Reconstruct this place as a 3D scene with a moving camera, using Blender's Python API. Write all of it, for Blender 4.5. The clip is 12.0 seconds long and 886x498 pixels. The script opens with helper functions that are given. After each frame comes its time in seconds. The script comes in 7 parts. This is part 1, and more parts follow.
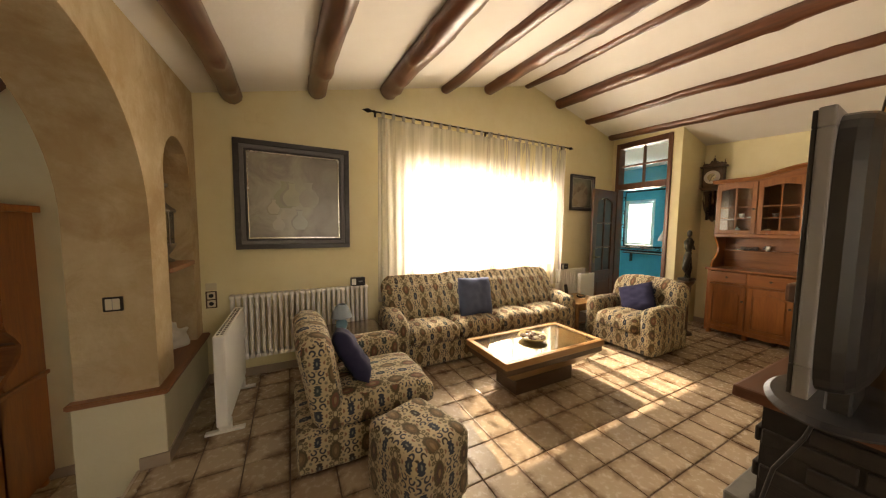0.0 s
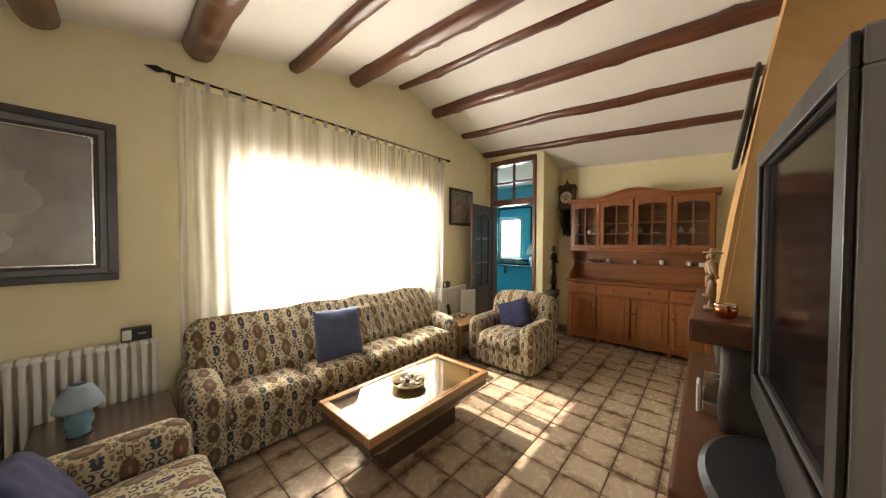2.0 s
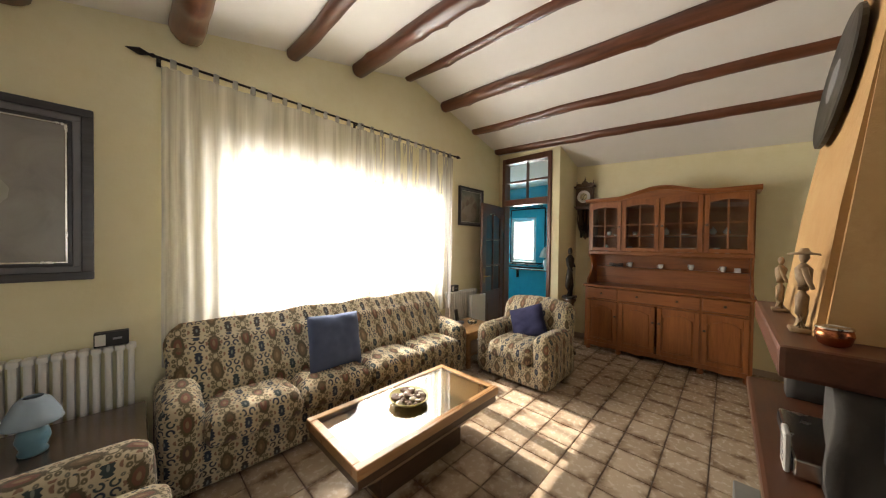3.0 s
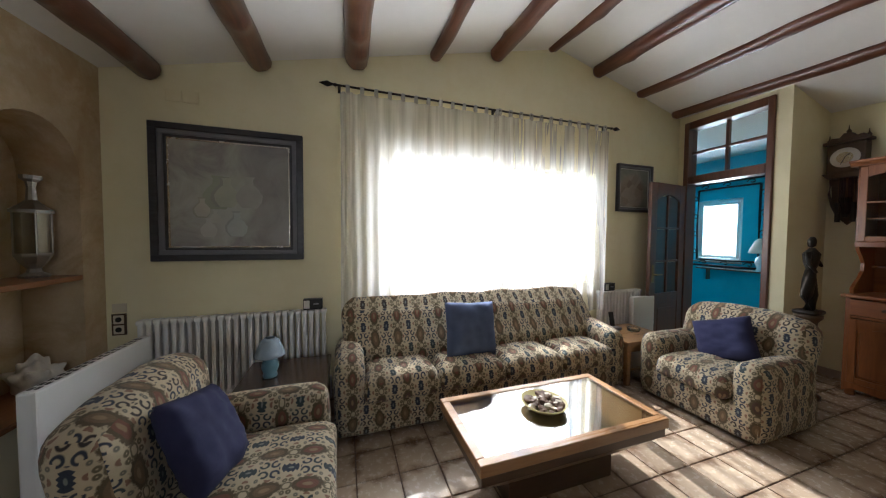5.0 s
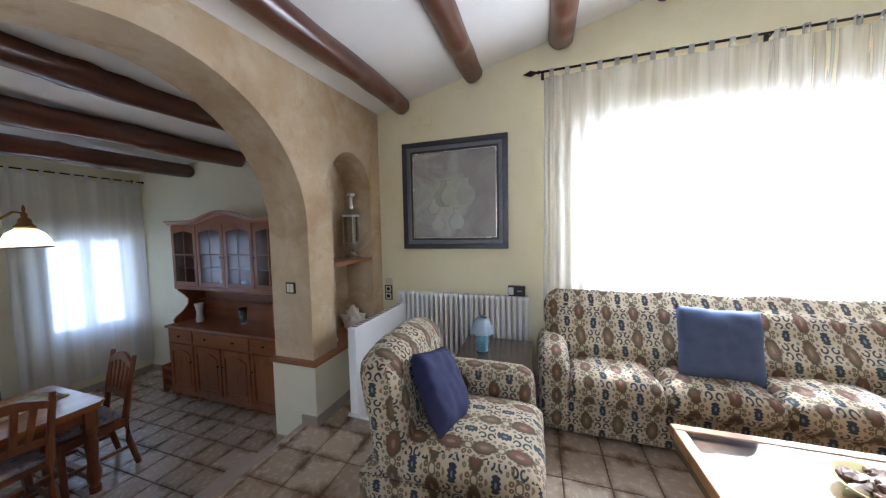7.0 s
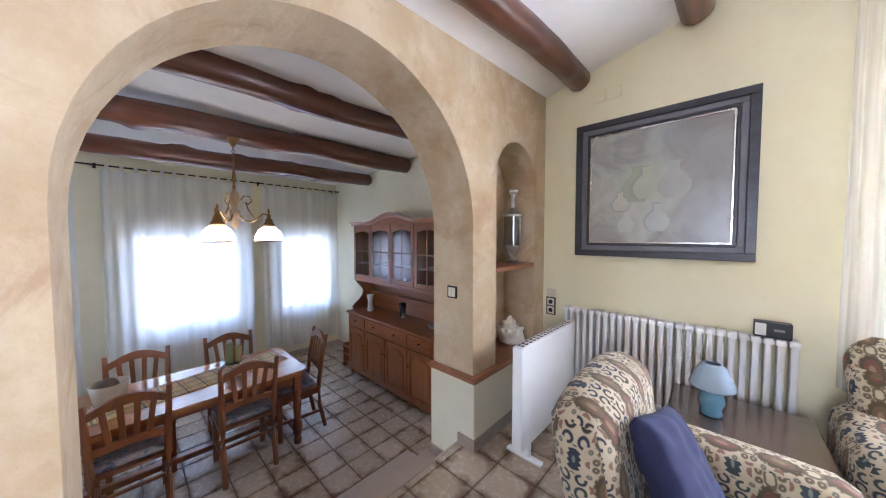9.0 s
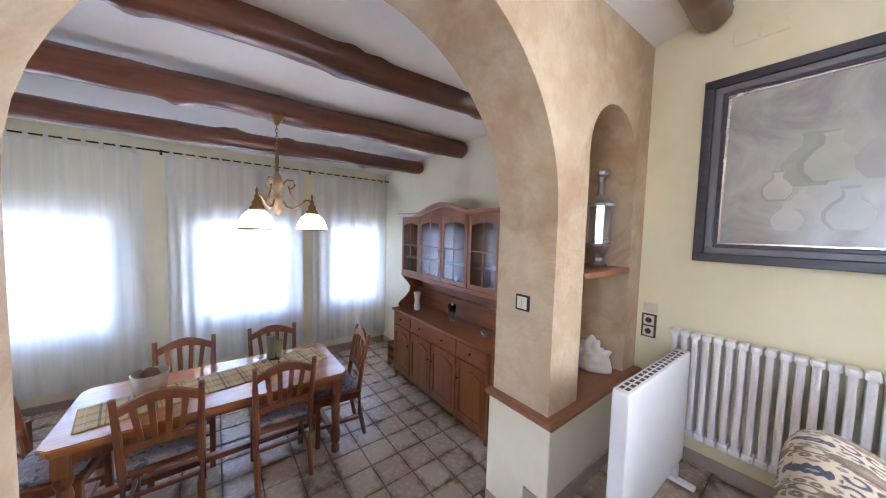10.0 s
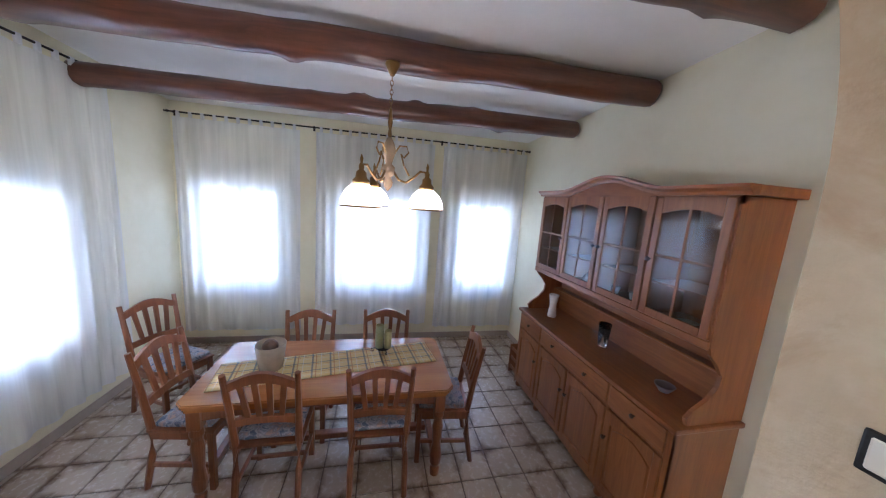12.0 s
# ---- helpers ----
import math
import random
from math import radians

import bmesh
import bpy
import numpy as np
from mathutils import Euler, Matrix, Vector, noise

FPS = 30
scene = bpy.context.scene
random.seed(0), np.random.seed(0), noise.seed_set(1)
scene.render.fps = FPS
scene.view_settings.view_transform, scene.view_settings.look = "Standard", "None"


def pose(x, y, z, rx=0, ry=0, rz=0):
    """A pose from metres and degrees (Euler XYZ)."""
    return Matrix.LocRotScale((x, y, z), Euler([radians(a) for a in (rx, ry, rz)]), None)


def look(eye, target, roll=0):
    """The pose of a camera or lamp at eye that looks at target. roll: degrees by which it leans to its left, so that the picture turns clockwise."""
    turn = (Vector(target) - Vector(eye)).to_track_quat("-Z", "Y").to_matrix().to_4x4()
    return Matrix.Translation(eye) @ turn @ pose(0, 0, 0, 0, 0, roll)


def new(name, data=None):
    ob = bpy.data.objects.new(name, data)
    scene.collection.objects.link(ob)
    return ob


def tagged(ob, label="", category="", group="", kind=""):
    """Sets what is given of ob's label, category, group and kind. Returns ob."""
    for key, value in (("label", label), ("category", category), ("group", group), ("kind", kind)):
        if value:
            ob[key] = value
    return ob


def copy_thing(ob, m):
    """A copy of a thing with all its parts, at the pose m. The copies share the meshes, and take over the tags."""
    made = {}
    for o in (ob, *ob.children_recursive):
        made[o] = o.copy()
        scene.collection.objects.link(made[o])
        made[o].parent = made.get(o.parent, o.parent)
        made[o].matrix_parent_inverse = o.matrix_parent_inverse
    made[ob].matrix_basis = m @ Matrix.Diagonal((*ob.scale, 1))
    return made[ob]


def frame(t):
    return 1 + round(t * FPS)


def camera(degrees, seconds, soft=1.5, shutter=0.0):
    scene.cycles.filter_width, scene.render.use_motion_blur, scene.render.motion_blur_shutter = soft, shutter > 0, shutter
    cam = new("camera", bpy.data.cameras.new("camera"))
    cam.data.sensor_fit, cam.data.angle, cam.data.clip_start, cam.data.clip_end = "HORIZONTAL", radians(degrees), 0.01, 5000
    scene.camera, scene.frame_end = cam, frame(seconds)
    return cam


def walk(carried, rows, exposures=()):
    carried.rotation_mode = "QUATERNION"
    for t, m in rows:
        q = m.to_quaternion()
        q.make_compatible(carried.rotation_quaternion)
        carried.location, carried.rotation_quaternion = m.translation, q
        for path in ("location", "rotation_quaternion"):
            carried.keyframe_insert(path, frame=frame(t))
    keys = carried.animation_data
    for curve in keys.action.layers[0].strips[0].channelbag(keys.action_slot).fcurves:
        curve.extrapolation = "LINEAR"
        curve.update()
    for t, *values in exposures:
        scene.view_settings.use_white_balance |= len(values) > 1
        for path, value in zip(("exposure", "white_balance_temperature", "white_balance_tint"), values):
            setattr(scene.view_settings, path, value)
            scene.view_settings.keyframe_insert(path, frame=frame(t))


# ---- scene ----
cam = camera(112.3, 12.0, 1.15)
PATH = [
    (0, (0.736, -3.418, 1.486), (1.652, -1.646, 1.34), 0.6),
    (0.5, (0.806, -3.248, 1.555), (2.058, -1.695, 1.425), 0.6),
    (1, (0.935, -3.161, 1.566), (2.379, -1.779, 1.476), 0.4),
    (1.5, (1.123, -3.101, 1.559), (2.618, -1.775, 1.491), 0.2),
    (2, (1.284, -3.03, 1.52), (2.777, -1.7, 1.473), 0.25),
    (2.5, (1.41, -2.952, 1.503), (2.9, -1.618, 1.471), 0.3),
    (4.5, (1.635, -2.831, 1.482), (2.545, -1.051, 1.404), 1.0),
    (5, (1.659, -2.821, 1.445), (2.287, -0.924, 1.372), 0.4),
    (5.5, (1.652, -2.804, 1.423), (1.965, -0.83, 1.34), -0.1),
    (6, (1.645, -2.791, 1.429), (1.623, -0.794, 1.317), -0.5),
    (6.5, (1.609, -2.787, 1.375), (1.292, -0.814, 1.288), -1.4),
    (7, (1.586, -2.8, 1.429), (0.975, -0.899, 1.307), -1.1),
    (7.5, (1.535, -2.794, 1.415), (0.651, -1.003, 1.3), -1.5),
    (9.5, (0.998, -2.468, 1.405), (-0.476, -1.12, 1.31), 0.8),
    (10, (0.79, -2.337, 1.387), (-0.793, -1.12, 1.269), 1.6),
    (10.5, (0.598, -2.221, 1.378), (-1.121, -1.212, 1.207), 2.6),
    (11, (0.409, -2.108, 1.409), (-1.4, -1.287, 1.182), 3.1),
    (11.5, (0.261, -2.027, 1.419), (-1.623, -1.407, 1.161), 3.5),
    (12, (0.109, -1.968, 1.429), (-1.822, -1.551, 1.117), 4.1),
]
EXPOSURES = [
    (0, 1.62, 9400, 18), (1, 1.70, 8300, 16), (2.5, 1.54, 7250, 14), (4.5, 1.08, 6000, 12), (5.5, 1.0, 5600, 13), (6.5, 1.75, 5350, 14), (7.5, 2.60, 5200, 17), (9.5, 3.16, 5250, 21), (10.5, 3.42, 5200, 22), (12, 3.10, 5150, 21),
]
walk(cam, [(t, look(eye, target, roll)) for t, eye, target, roll in PATH], EXPOSURES)

# ---------- light ----------
world = bpy.data.worlds.new("sky")
scene.world = world
world.use_nodes = True
wn = world.node_tree.nodes
sky = wn.new("ShaderNodeTexSky")
sky.sky_type = "NISHITA"
sky.sun_disc = False
sky.sun_elevation = radians(43)
sky.sun_rotation = radians(5)
wn["Background"].inputs["Strength"].default_value = 0.12
world.node_tree.links.new(sky.outputs["Color"], wn["Background"].inputs["Color"])

sun_data = bpy.data.lights.new("sun", "SUN")
sun_data.energy = 5.0
sun_data.angle = radians(0.6)
sun_data.color = (1.0, 0.93, 0.82)
sun = new("sun", sun_data)
sun.matrix_world = look((0, 0, 0), (-0.09, -1.0, -0.93))


def window_light(name, m, sx, sy, watts, color):
    d = bpy.data.lights.new(name, "AREA")
    d.shape, d.size, d.size_y, d.energy, d.color = "RECTANGLE", sx, sy, watts, color
    ob = new(name, d)
    ob.matrix_world = m
    return ob


# skylight coming in through the window openings
window_light("skylight_living", look((3.24, 0.30, 1.55), (3.24, -3.0, 1.2)), 2.4, 1.2, 57, (1.0, 0.97, 0.92))
for wy, ww in ((-3.72, 0.95), (-1.98, 1.15), (-0.44, 0.9)):
    window_light("skylight_dining", look((-4.42, wy, 0.8), (0, wy, 0.4)), ww, 1.25, 0.70, (0.86, 0.93, 1.0))
window_light("skylight_side", look((-2.05, -4.75, 0.75), (-2.05, 0, 0.4)), 1.3, 1.2, 0.65, (0.84, 0.94, 1.0))
window_light("skylight_hall", look((8.5, 0.87, 1.62), (5.0, 0.4, 1.4)), 0.72, 1.1, 27, (0.95, 0.98, 1.0))
window_light("skylight_back", look((1.55, -5.42, 1.55), (1.55, -2.0, 1.2)), 1.3, 1.1, 4.3, (1.0, 0.98, 0.95))


# ---------- materials ----------
def mat(name):
    m = bpy.data.materials.new(name)
    m.use_nodes = True
    nt = m.node_tree
    return m, nt, nt.nodes["Principled BSDF"]


def nd(nt, kind, **kw):
    n = nt.nodes.new(kind)
    for k, v in kw.items():
        n.inputs[k].default_value = v
    return n


def mixc(nt, fac, a, b, mode="MIX"):
    n = nt.nodes.new("ShaderNodeMix")
    n.data_type, n.blend_type = "RGBA", mode
    for sock, v in ((n.inputs["Factor"], fac), (n.inputs["A"], a), (n.inputs["B"], b)):
        if isinstance(v, (int, float)):
            sock.default_value = v
        elif isinstance(v, (tuple, list)):
            sock.default_value = (*v[:3], 1)
        else:
            nt.links.new(v, sock)
    return n.outputs["Result"]


def mth(nt, op, a, b=0.0):
    n = nt.nodes.new("ShaderNodeMath")
    n.operation = op
    for i, v in enumerate((a, b)):
        if isinstance(v, (int, float)):
            n.inputs[i].default_value = v
        else:
            nt.links.new(v, n.inputs[i])
    return n.outputs[0]


def ramp(nt, fac, stops):
    n = nt.nodes.new("ShaderNodeValToRGB")
    e = n.color_ramp.elements
    while len(e) < len(stops):
        e.new(0.5)
    for el, (p, c) in zip(e, stops):
        el.position, el.color = p, ((*c, 1) if isinstance(c, tuple) else (c, c, c, 1))
    nt.links.new(fac, n.inputs["Fac"])
    return n.outputs["Color"]


def noise_tex(nt, scale, vec=None, detail=4.0, rough=0.55, dist=0.0):
    n = nd(nt, "ShaderNodeTexNoise", Scale=scale, Detail=detail, Roughness=rough, Distortion=dist)
    if vec is not None:
        nt.links.new(vec, n.inputs["Vector"])
    return n.outputs["Fac"]


def coords(nt, stretch=(1, 1, 1), world_space=False):
    """Object coordinates, stretched; or place in the world."""
    if world_space:
        out = nt.nodes.new("ShaderNodeNewGeometry").outputs["Position"]
    else:
        out = nt.nodes.new("ShaderNodeTexCoord").outputs["Object"]
    mp = nd(nt, "ShaderNodeMapping", Scale=stretch)
    nt.links.new(out, mp.inputs["Vector"])
    return mp.outputs["Vector"]


def bump(nt, p, height, strength, dist=0.01):
    b = nd(nt, "ShaderNodeBump", Strength=strength, Distance=dist)
    nt.links.new(height, b.inputs["Height"])
    nt.links.new(b.outputs["Normal"], p.inputs["Normal"])


def plaster(name, c1, c2, c3, relief=0.35, stain=None):
    m, nt, p = mat(name)
    v = coords(nt, world_space=True)
    big = noise_tex(nt, 0.9, v, 5, 0.6, 0.6)
    mid = noise_tex(nt, 4.5, v, 6, 0.65)
    col = mixc(nt, ramp(nt, big, [(0.35, 0.0), (0.65, 1.0)]), c1, c2)
    col = mixc(nt, ramp(nt, mid, [(0.45, 0.0), (0.75, 0.6)]), col, c3)
    if stain:
        blot = noise_tex(nt, 2.6, v, 7, 0.68, 0.9)
        col = mixc(nt, ramp(nt, blot, [(0.50, 0.0), (0.68, 0.75)]), col, stain)
    nt.links.new(col, p.inputs["Base Color"])
    p.inputs["Roughness"].default_value = 0.88
    bump(nt, p, mth(nt, "ADD", mid, mth(nt, "MULTIPLY", noise_tex(nt, 45, v, 4), 0.35)), relief, 0.012)
    return m


def wood(name, dark, light, scale=1.0, rough=0.38, axis=0, coat=0.2, random_tint=0.15):
    """Grain that runs along the given axis of the object."""
    m, nt, p = mat(name)
    st = [14 * scale, 14 * scale, 14 * scale]
    st[axis] = 1.3 * scale
    v = coords(nt, tuple(st))
    g = noise_tex(nt, 1.6, v, 7, 0.62, 1.2)
    fine = noise_tex(nt, 9.0, v, 4, 0.6)
    blot = noise_tex(nt, 2.2, coords(nt), 3)
    col = mixc(nt, ramp(nt, g, [(0.3, 0.0), (0.7, 1.0)]), dark, light)
    col = mixc(nt, ramp(nt, fine, [(0.5, 0.0), (0.8, 0.35)]), col, tuple(0.6 * q for q in dark))
    col = mixc(nt, ramp(nt, blot, [(0.4, 0.0), (0.75, 0.3)]), col, tuple(0.75 * q for q in dark))
    rnd = nt.nodes.new("ShaderNodeObjectInfo").outputs["Random"]
    hsv = nd(nt, "ShaderNodeHueSaturation")
    nt.links.new(mth(nt, "ADD", mth(nt, "MULTIPLY", rnd, random_tint), 1 - random_tint / 2), hsv.inputs["Value"])
    nt.links.new(col, hsv.inputs["Color"])
    nt.links.new(hsv.outputs["Color"], p.inputs["Base Color"])
    nt.links.new(mth(nt, "ADD", mth(nt, "MULTIPLY", g, 0.2), rough - 0.1), p.inputs["Roughness"])
    p.inputs["Coat Weight"].default_value = coat
    p.inputs["Coat Roughness"].default_value = 0.25
    bump(nt, p, g, 0.12, 0.004)
    return m


def plain(name, color, rough=0.5, metal=0.0, vary=0.12, scale=18, relief=0.06, coat=0.0):
    m, nt, p = mat(name)
    v = coords(nt)
    n = noise_tex(nt, scale, v, 5, 0.6)
    n2 = noise_tex(nt, scale * 0.2, v, 3)
    col = mixc(nt, mth(nt, "MULTIPLY", mth(nt, "ADD", n, n2), 0.5), tuple(min(1, q * (1 + vary)) for q in color), tuple(q * (1 - vary) for q in color))
    nt.links.new(col, p.inputs["Base Color"])
    nt.links.new(mth(nt, "ADD", mth(nt, "MULTIPLY", n, 0.2), rough - 0.1), p.inputs["Roughness"])
    p.inputs["Metallic"].default_value = metal
    p.inputs["Coat Weight"].default_value = coat
    if relief:
        bump(nt, p, n, relief, 0.004)
    return m


def glass_mat(name, tint=(1, 1, 1), rough=0.02):
    m, nt, p = mat(name)
    p.inputs["Base Color"].default_value = (*tint, 1)
    p.inputs["Roughness"].default_value = rough
    p.inputs["Transmission Weight"].default_value = 1.0
    p.inputs["IOR"].default_value = 1.45
    return m


def pane_mat(name, tint=(0.95, 0.97, 0.97), gloss=0.12):
    """Thin window glass: clear, with a glossy face."""
    m, nt, p = mat(name)
    tr = nd(nt, "ShaderNodeBsdfTransparent", Color=(*tint, 1))
    gl = nd(nt, "ShaderNodeBsdfGlossy", Roughness=0.03)
    lw = nd(nt, "ShaderNodeLayerWeight", Blend=0.5)
    mx = nt.nodes.new("ShaderNodeMixShader")
    nt.links.new(mth(nt, "ADD", mth(nt, "MULTIPLY", mth(nt, "POWER", lw.outputs["Facing"], 4.0), 0.35), gloss * 0.4), mx.inputs[0])
    nt.links.new(tr.outputs[0], mx.inputs[1])
    nt.links.new(gl.outputs[0], mx.inputs[2])
    nt.links.new(mx.outputs[0], nt.nodes["Material Output"].inputs["Surface"])
    return m


def sheer(name, color, clear, streak, through_share):
    """Thin curtain cloth that lets part of the light straight through."""
    m, nt, p = mat(name)
    v = coords(nt)
    weave = noise_tex(nt, 60, coords(nt, (1, 1, 0.08)), 3)
    fold = ramp(nt, noise_tex(nt, 11, coords(nt, (1, 1, 0.05)), 3, 0.6), [(0.40, 0.0), (0.58, 1.0)])
    tr = nd(nt, "ShaderNodeBsdfTransparent", Color=(1, 1, 1, 1))
    di = nd(nt, "ShaderNodeBsdfDiffuse", Color=(*color, 1))
    tl = nd(nt, "ShaderNodeBsdfTranslucent", Color=(*color, 1))
    a = nd(nt, "ShaderNodeMixShader")
    a.inputs[0].default_value = through_share
    nt.links.new(di.outputs[0], a.inputs[1])
    nt.links.new(tl.outputs[0], a.inputs[2])
    b = nt.nodes.new("ShaderNodeMixShader")
    nt.links.new(mth(nt, "ADD", mth(nt, "ADD", mth(nt, "MULTIPLY", weave, 0.10), clear - 0.05 - streak / 2), mth(nt, "MULTIPLY", fold, streak)), b.inputs[0])
    nt.links.new(a.outputs[0], b.inputs[1])
    nt.links.new(tr.outputs[0], b.inputs[2])
    nt.links.new(b.outputs[0], nt.nodes["Material Output"].inputs["Surface"])
    return m


def kilim(name):
    """Upholstery: cream cloth with columns of spiny dark figures and staggered warm medallions."""
    m, nt, p = mat(name)
    uv = nt.nodes.new("ShaderNodeUVMap").outputs["UV"]
    warp = nd(nt, "ShaderNodeTexNoise", Scale=7.0, Detail=3.0)
    nt.links.new(uv, warp.inputs["Vector"])
    add = nt.nodes.new("ShaderNodeVectorMath")
    add.operation = "MULTIPLY_ADD"
    nt.links.new(warp.outputs["Color"], add.inputs[0])
    add.inputs[1].default_value = (0.032, 0.032, 0.0)
    nt.links.new(uv, add.inputs[2])
    sep = nt.nodes.new("ShaderNodeSeparateXYZ")
    nt.links.new(add.outputs[0], sep.inputs[0])
    U, V = 0.094, 0.160
    col = mixc(nt, noise_tex(nt, 12, uv, 3), (0.51, 0.43, 0.29), (0.38, 0.31, 0.20))
    rag = noise_tex(nt, 70, uv, 2)
    raw = mth(nt, "ADD", mth(nt, "DIVIDE", sep.outputs[0], U), 40)
    odd = mth(nt, "MODULO", mth(nt, "FLOOR", raw), 2.0)
    fv = mth(nt, "ADD", mth(nt, "ADD", mth(nt, "DIVIDE", sep.outputs[1], V), 40), mth(nt, "MULTIPLY", odd, 0.5))
    mu = mth(nt, "ABSOLUTE", mth(nt, "SUBTRACT", mth(nt, "FRACT", raw), 0.5))
    sv = mth(nt, "SUBTRACT", mth(nt, "FRACT", fv), 0.5)
    mv = mth(nt, "ABSOLUTE", sv)
    row = mth(nt, "FLOOR", fv)
    wh = nt.nodes.new("ShaderNodeTexWhiteNoise")
    wh.noise_dimensions = "2D"
    cell = nt.nodes.new("ShaderNodeCombineXYZ")
    nt.links.new(row, cell.inputs[0])
    nt.links.new(odd, cell.inputs[1])
    nt.links.new(cell.outputs[0], wh.inputs["Vector"])

    def oval(a, b):
        return mth(nt, "SQRT", mth(nt, "ADD", mth(nt, "POWER", mth(nt, "DIVIDE", mu, a), 2.0), mth(nt, "POWER", mth(nt, "DIVIDE", mv, b), 2.0)))

    def below(value, limit, soft=0.06):
        return ramp(nt, mth(nt, "ADD", mth(nt, "SUBTRACT", value, limit), 0.5), [(0.5 - soft, 1.0), (0.5 + soft, 0.0)])

    def around(cu, cv, radius, width):
        d = mth(nt, "SQRT", mth(nt, "ADD", mth(nt, "POWER", mth(nt, "SUBTRACT", mu, cu), 2.0), mth(nt, "POWER", mth(nt, "MULTIPLY", mth(nt, "SUBTRACT", mv, cv), V / U), 2.0)))
        return below(mth(nt, "ABSOLUTE", mth(nt, "SUBTRACT", d, radius)), width, 0.02)

    def pick(stops):
        r = nt.nodes.new("ShaderNodeValToRGB")
        r.color_ramp.interpolation = "CONSTANT"
        e = r.color_ramp.elements
        while len(e) < len(stops):
            e.new(0.5)
        for el, (q, cc) in zip(e, stops):
            el.position, el.color = q, (*cc, 1)
        nt.links.new(wh.outputs["Value"], r.inputs["Fac"])
        return r.outputs["Color"]

    ink = pick([(0.0, (0.024, 0.034, 0.054)), (0.45, (0.032, 0.048, 0.052)), (0.75, (0.034, 0.028, 0.026))])
    warm = pick([(0.0, (0.155, 0.066, 0.040)), (0.35, (0.145, 0.095, 0.048)), (0.7, (0.085, 0.050, 0.036))])
    even = mth(nt, "SUBTRACT", 1.0, odd)
    # spiny dark figures with curled feelers in one column
    teeth = mth(nt, "MULTIPLY", mth(nt, "PINGPONG", mth(nt, "MULTIPLY", sv, 9.0), 0.5), 0.9)
    body = below(mth(nt, "SUBTRACT", oval(0.19, 0.22), teeth), 0.90)
    curls = mth(nt, "MULTIPLY", around(0.26, 0.37, 0.15, 0.048), mth(nt, "SUBTRACT", 1.0, mth(nt, "MULTIPLY", mth(nt, "GREATER_THAN", mu, 0.27), mth(nt, "LESS_THAN", mv, 0.34))))
    col = mixc(nt, mth(nt, "MULTIPLY", even, mth(nt, "MAXIMUM", body, curls)), col, ink)
    col = mixc(nt, mth(nt, "MULTIPLY", even, below(oval(0.055, 0.07), 1.0, 0.2)), col, (0.17, 0.19, 0.17))
    # warm oval medallions with an olive rim in the other
    rim = below(mth(nt, "ADD", oval(0.34, 0.35), mth(nt, "MULTIPLY", mth(nt, "SUBTRACT", rag, 0.5), 0.9)), 1.12, 0.1)
    col = mixc(nt, mth(nt, "MULTIPLY", odd, rim), col, (0.085, 0.065, 0.032))
    col = mixc(nt, mth(nt, "MULTIPLY", odd, below(oval(0.23, 0.26), 1.0, 0.1)), col, warm)
    col = mixc(nt, mth(nt, "MULTIPLY", odd, below(oval(0.09, 0.12), 1.0, 0.2)), col, (0.24, 0.16, 0.085))
    sprig = mth(nt, "MAXIMUM", around(0.32, 0.42, 0.07, 0.045), around(0.0, 0.47, 0.16, 0.038))
    col = mixc(nt, mth(nt, "MULTIPLY", odd, sprig), col, (0.12, 0.10, 0.055))
    # small flowers between the columns
    dots = around(0.5, 0.0, 0.075, 0.06)
    col = mixc(nt, mth(nt, "MULTIPLY", dots, 0.85), col, (0.17, 0.075, 0.045))
    col = mixc(nt, mth(nt, "MULTIPLY", around(0.5, 0.25, 0.05, 0.035), 0.8), col, (0.06, 0.068, 0.062))
    nt.links.new(col, p.inputs["Base Color"])
    p.inputs["Roughness"].default_value = 0.92
    p.inputs["Sheen Weight"].default_value = 0.12
    tc = nt.nodes.new("ShaderNodeTexCoord").outputs["Object"]
    fine = noise_tex(nt, 260, tc, 2)
    bump(nt, p, mth(nt, "ADD", fine, mth(nt, "MULTIPLY", noise_tex(nt, 11, tc, 3), 3.0)), 0.35, 0.008)
    return m


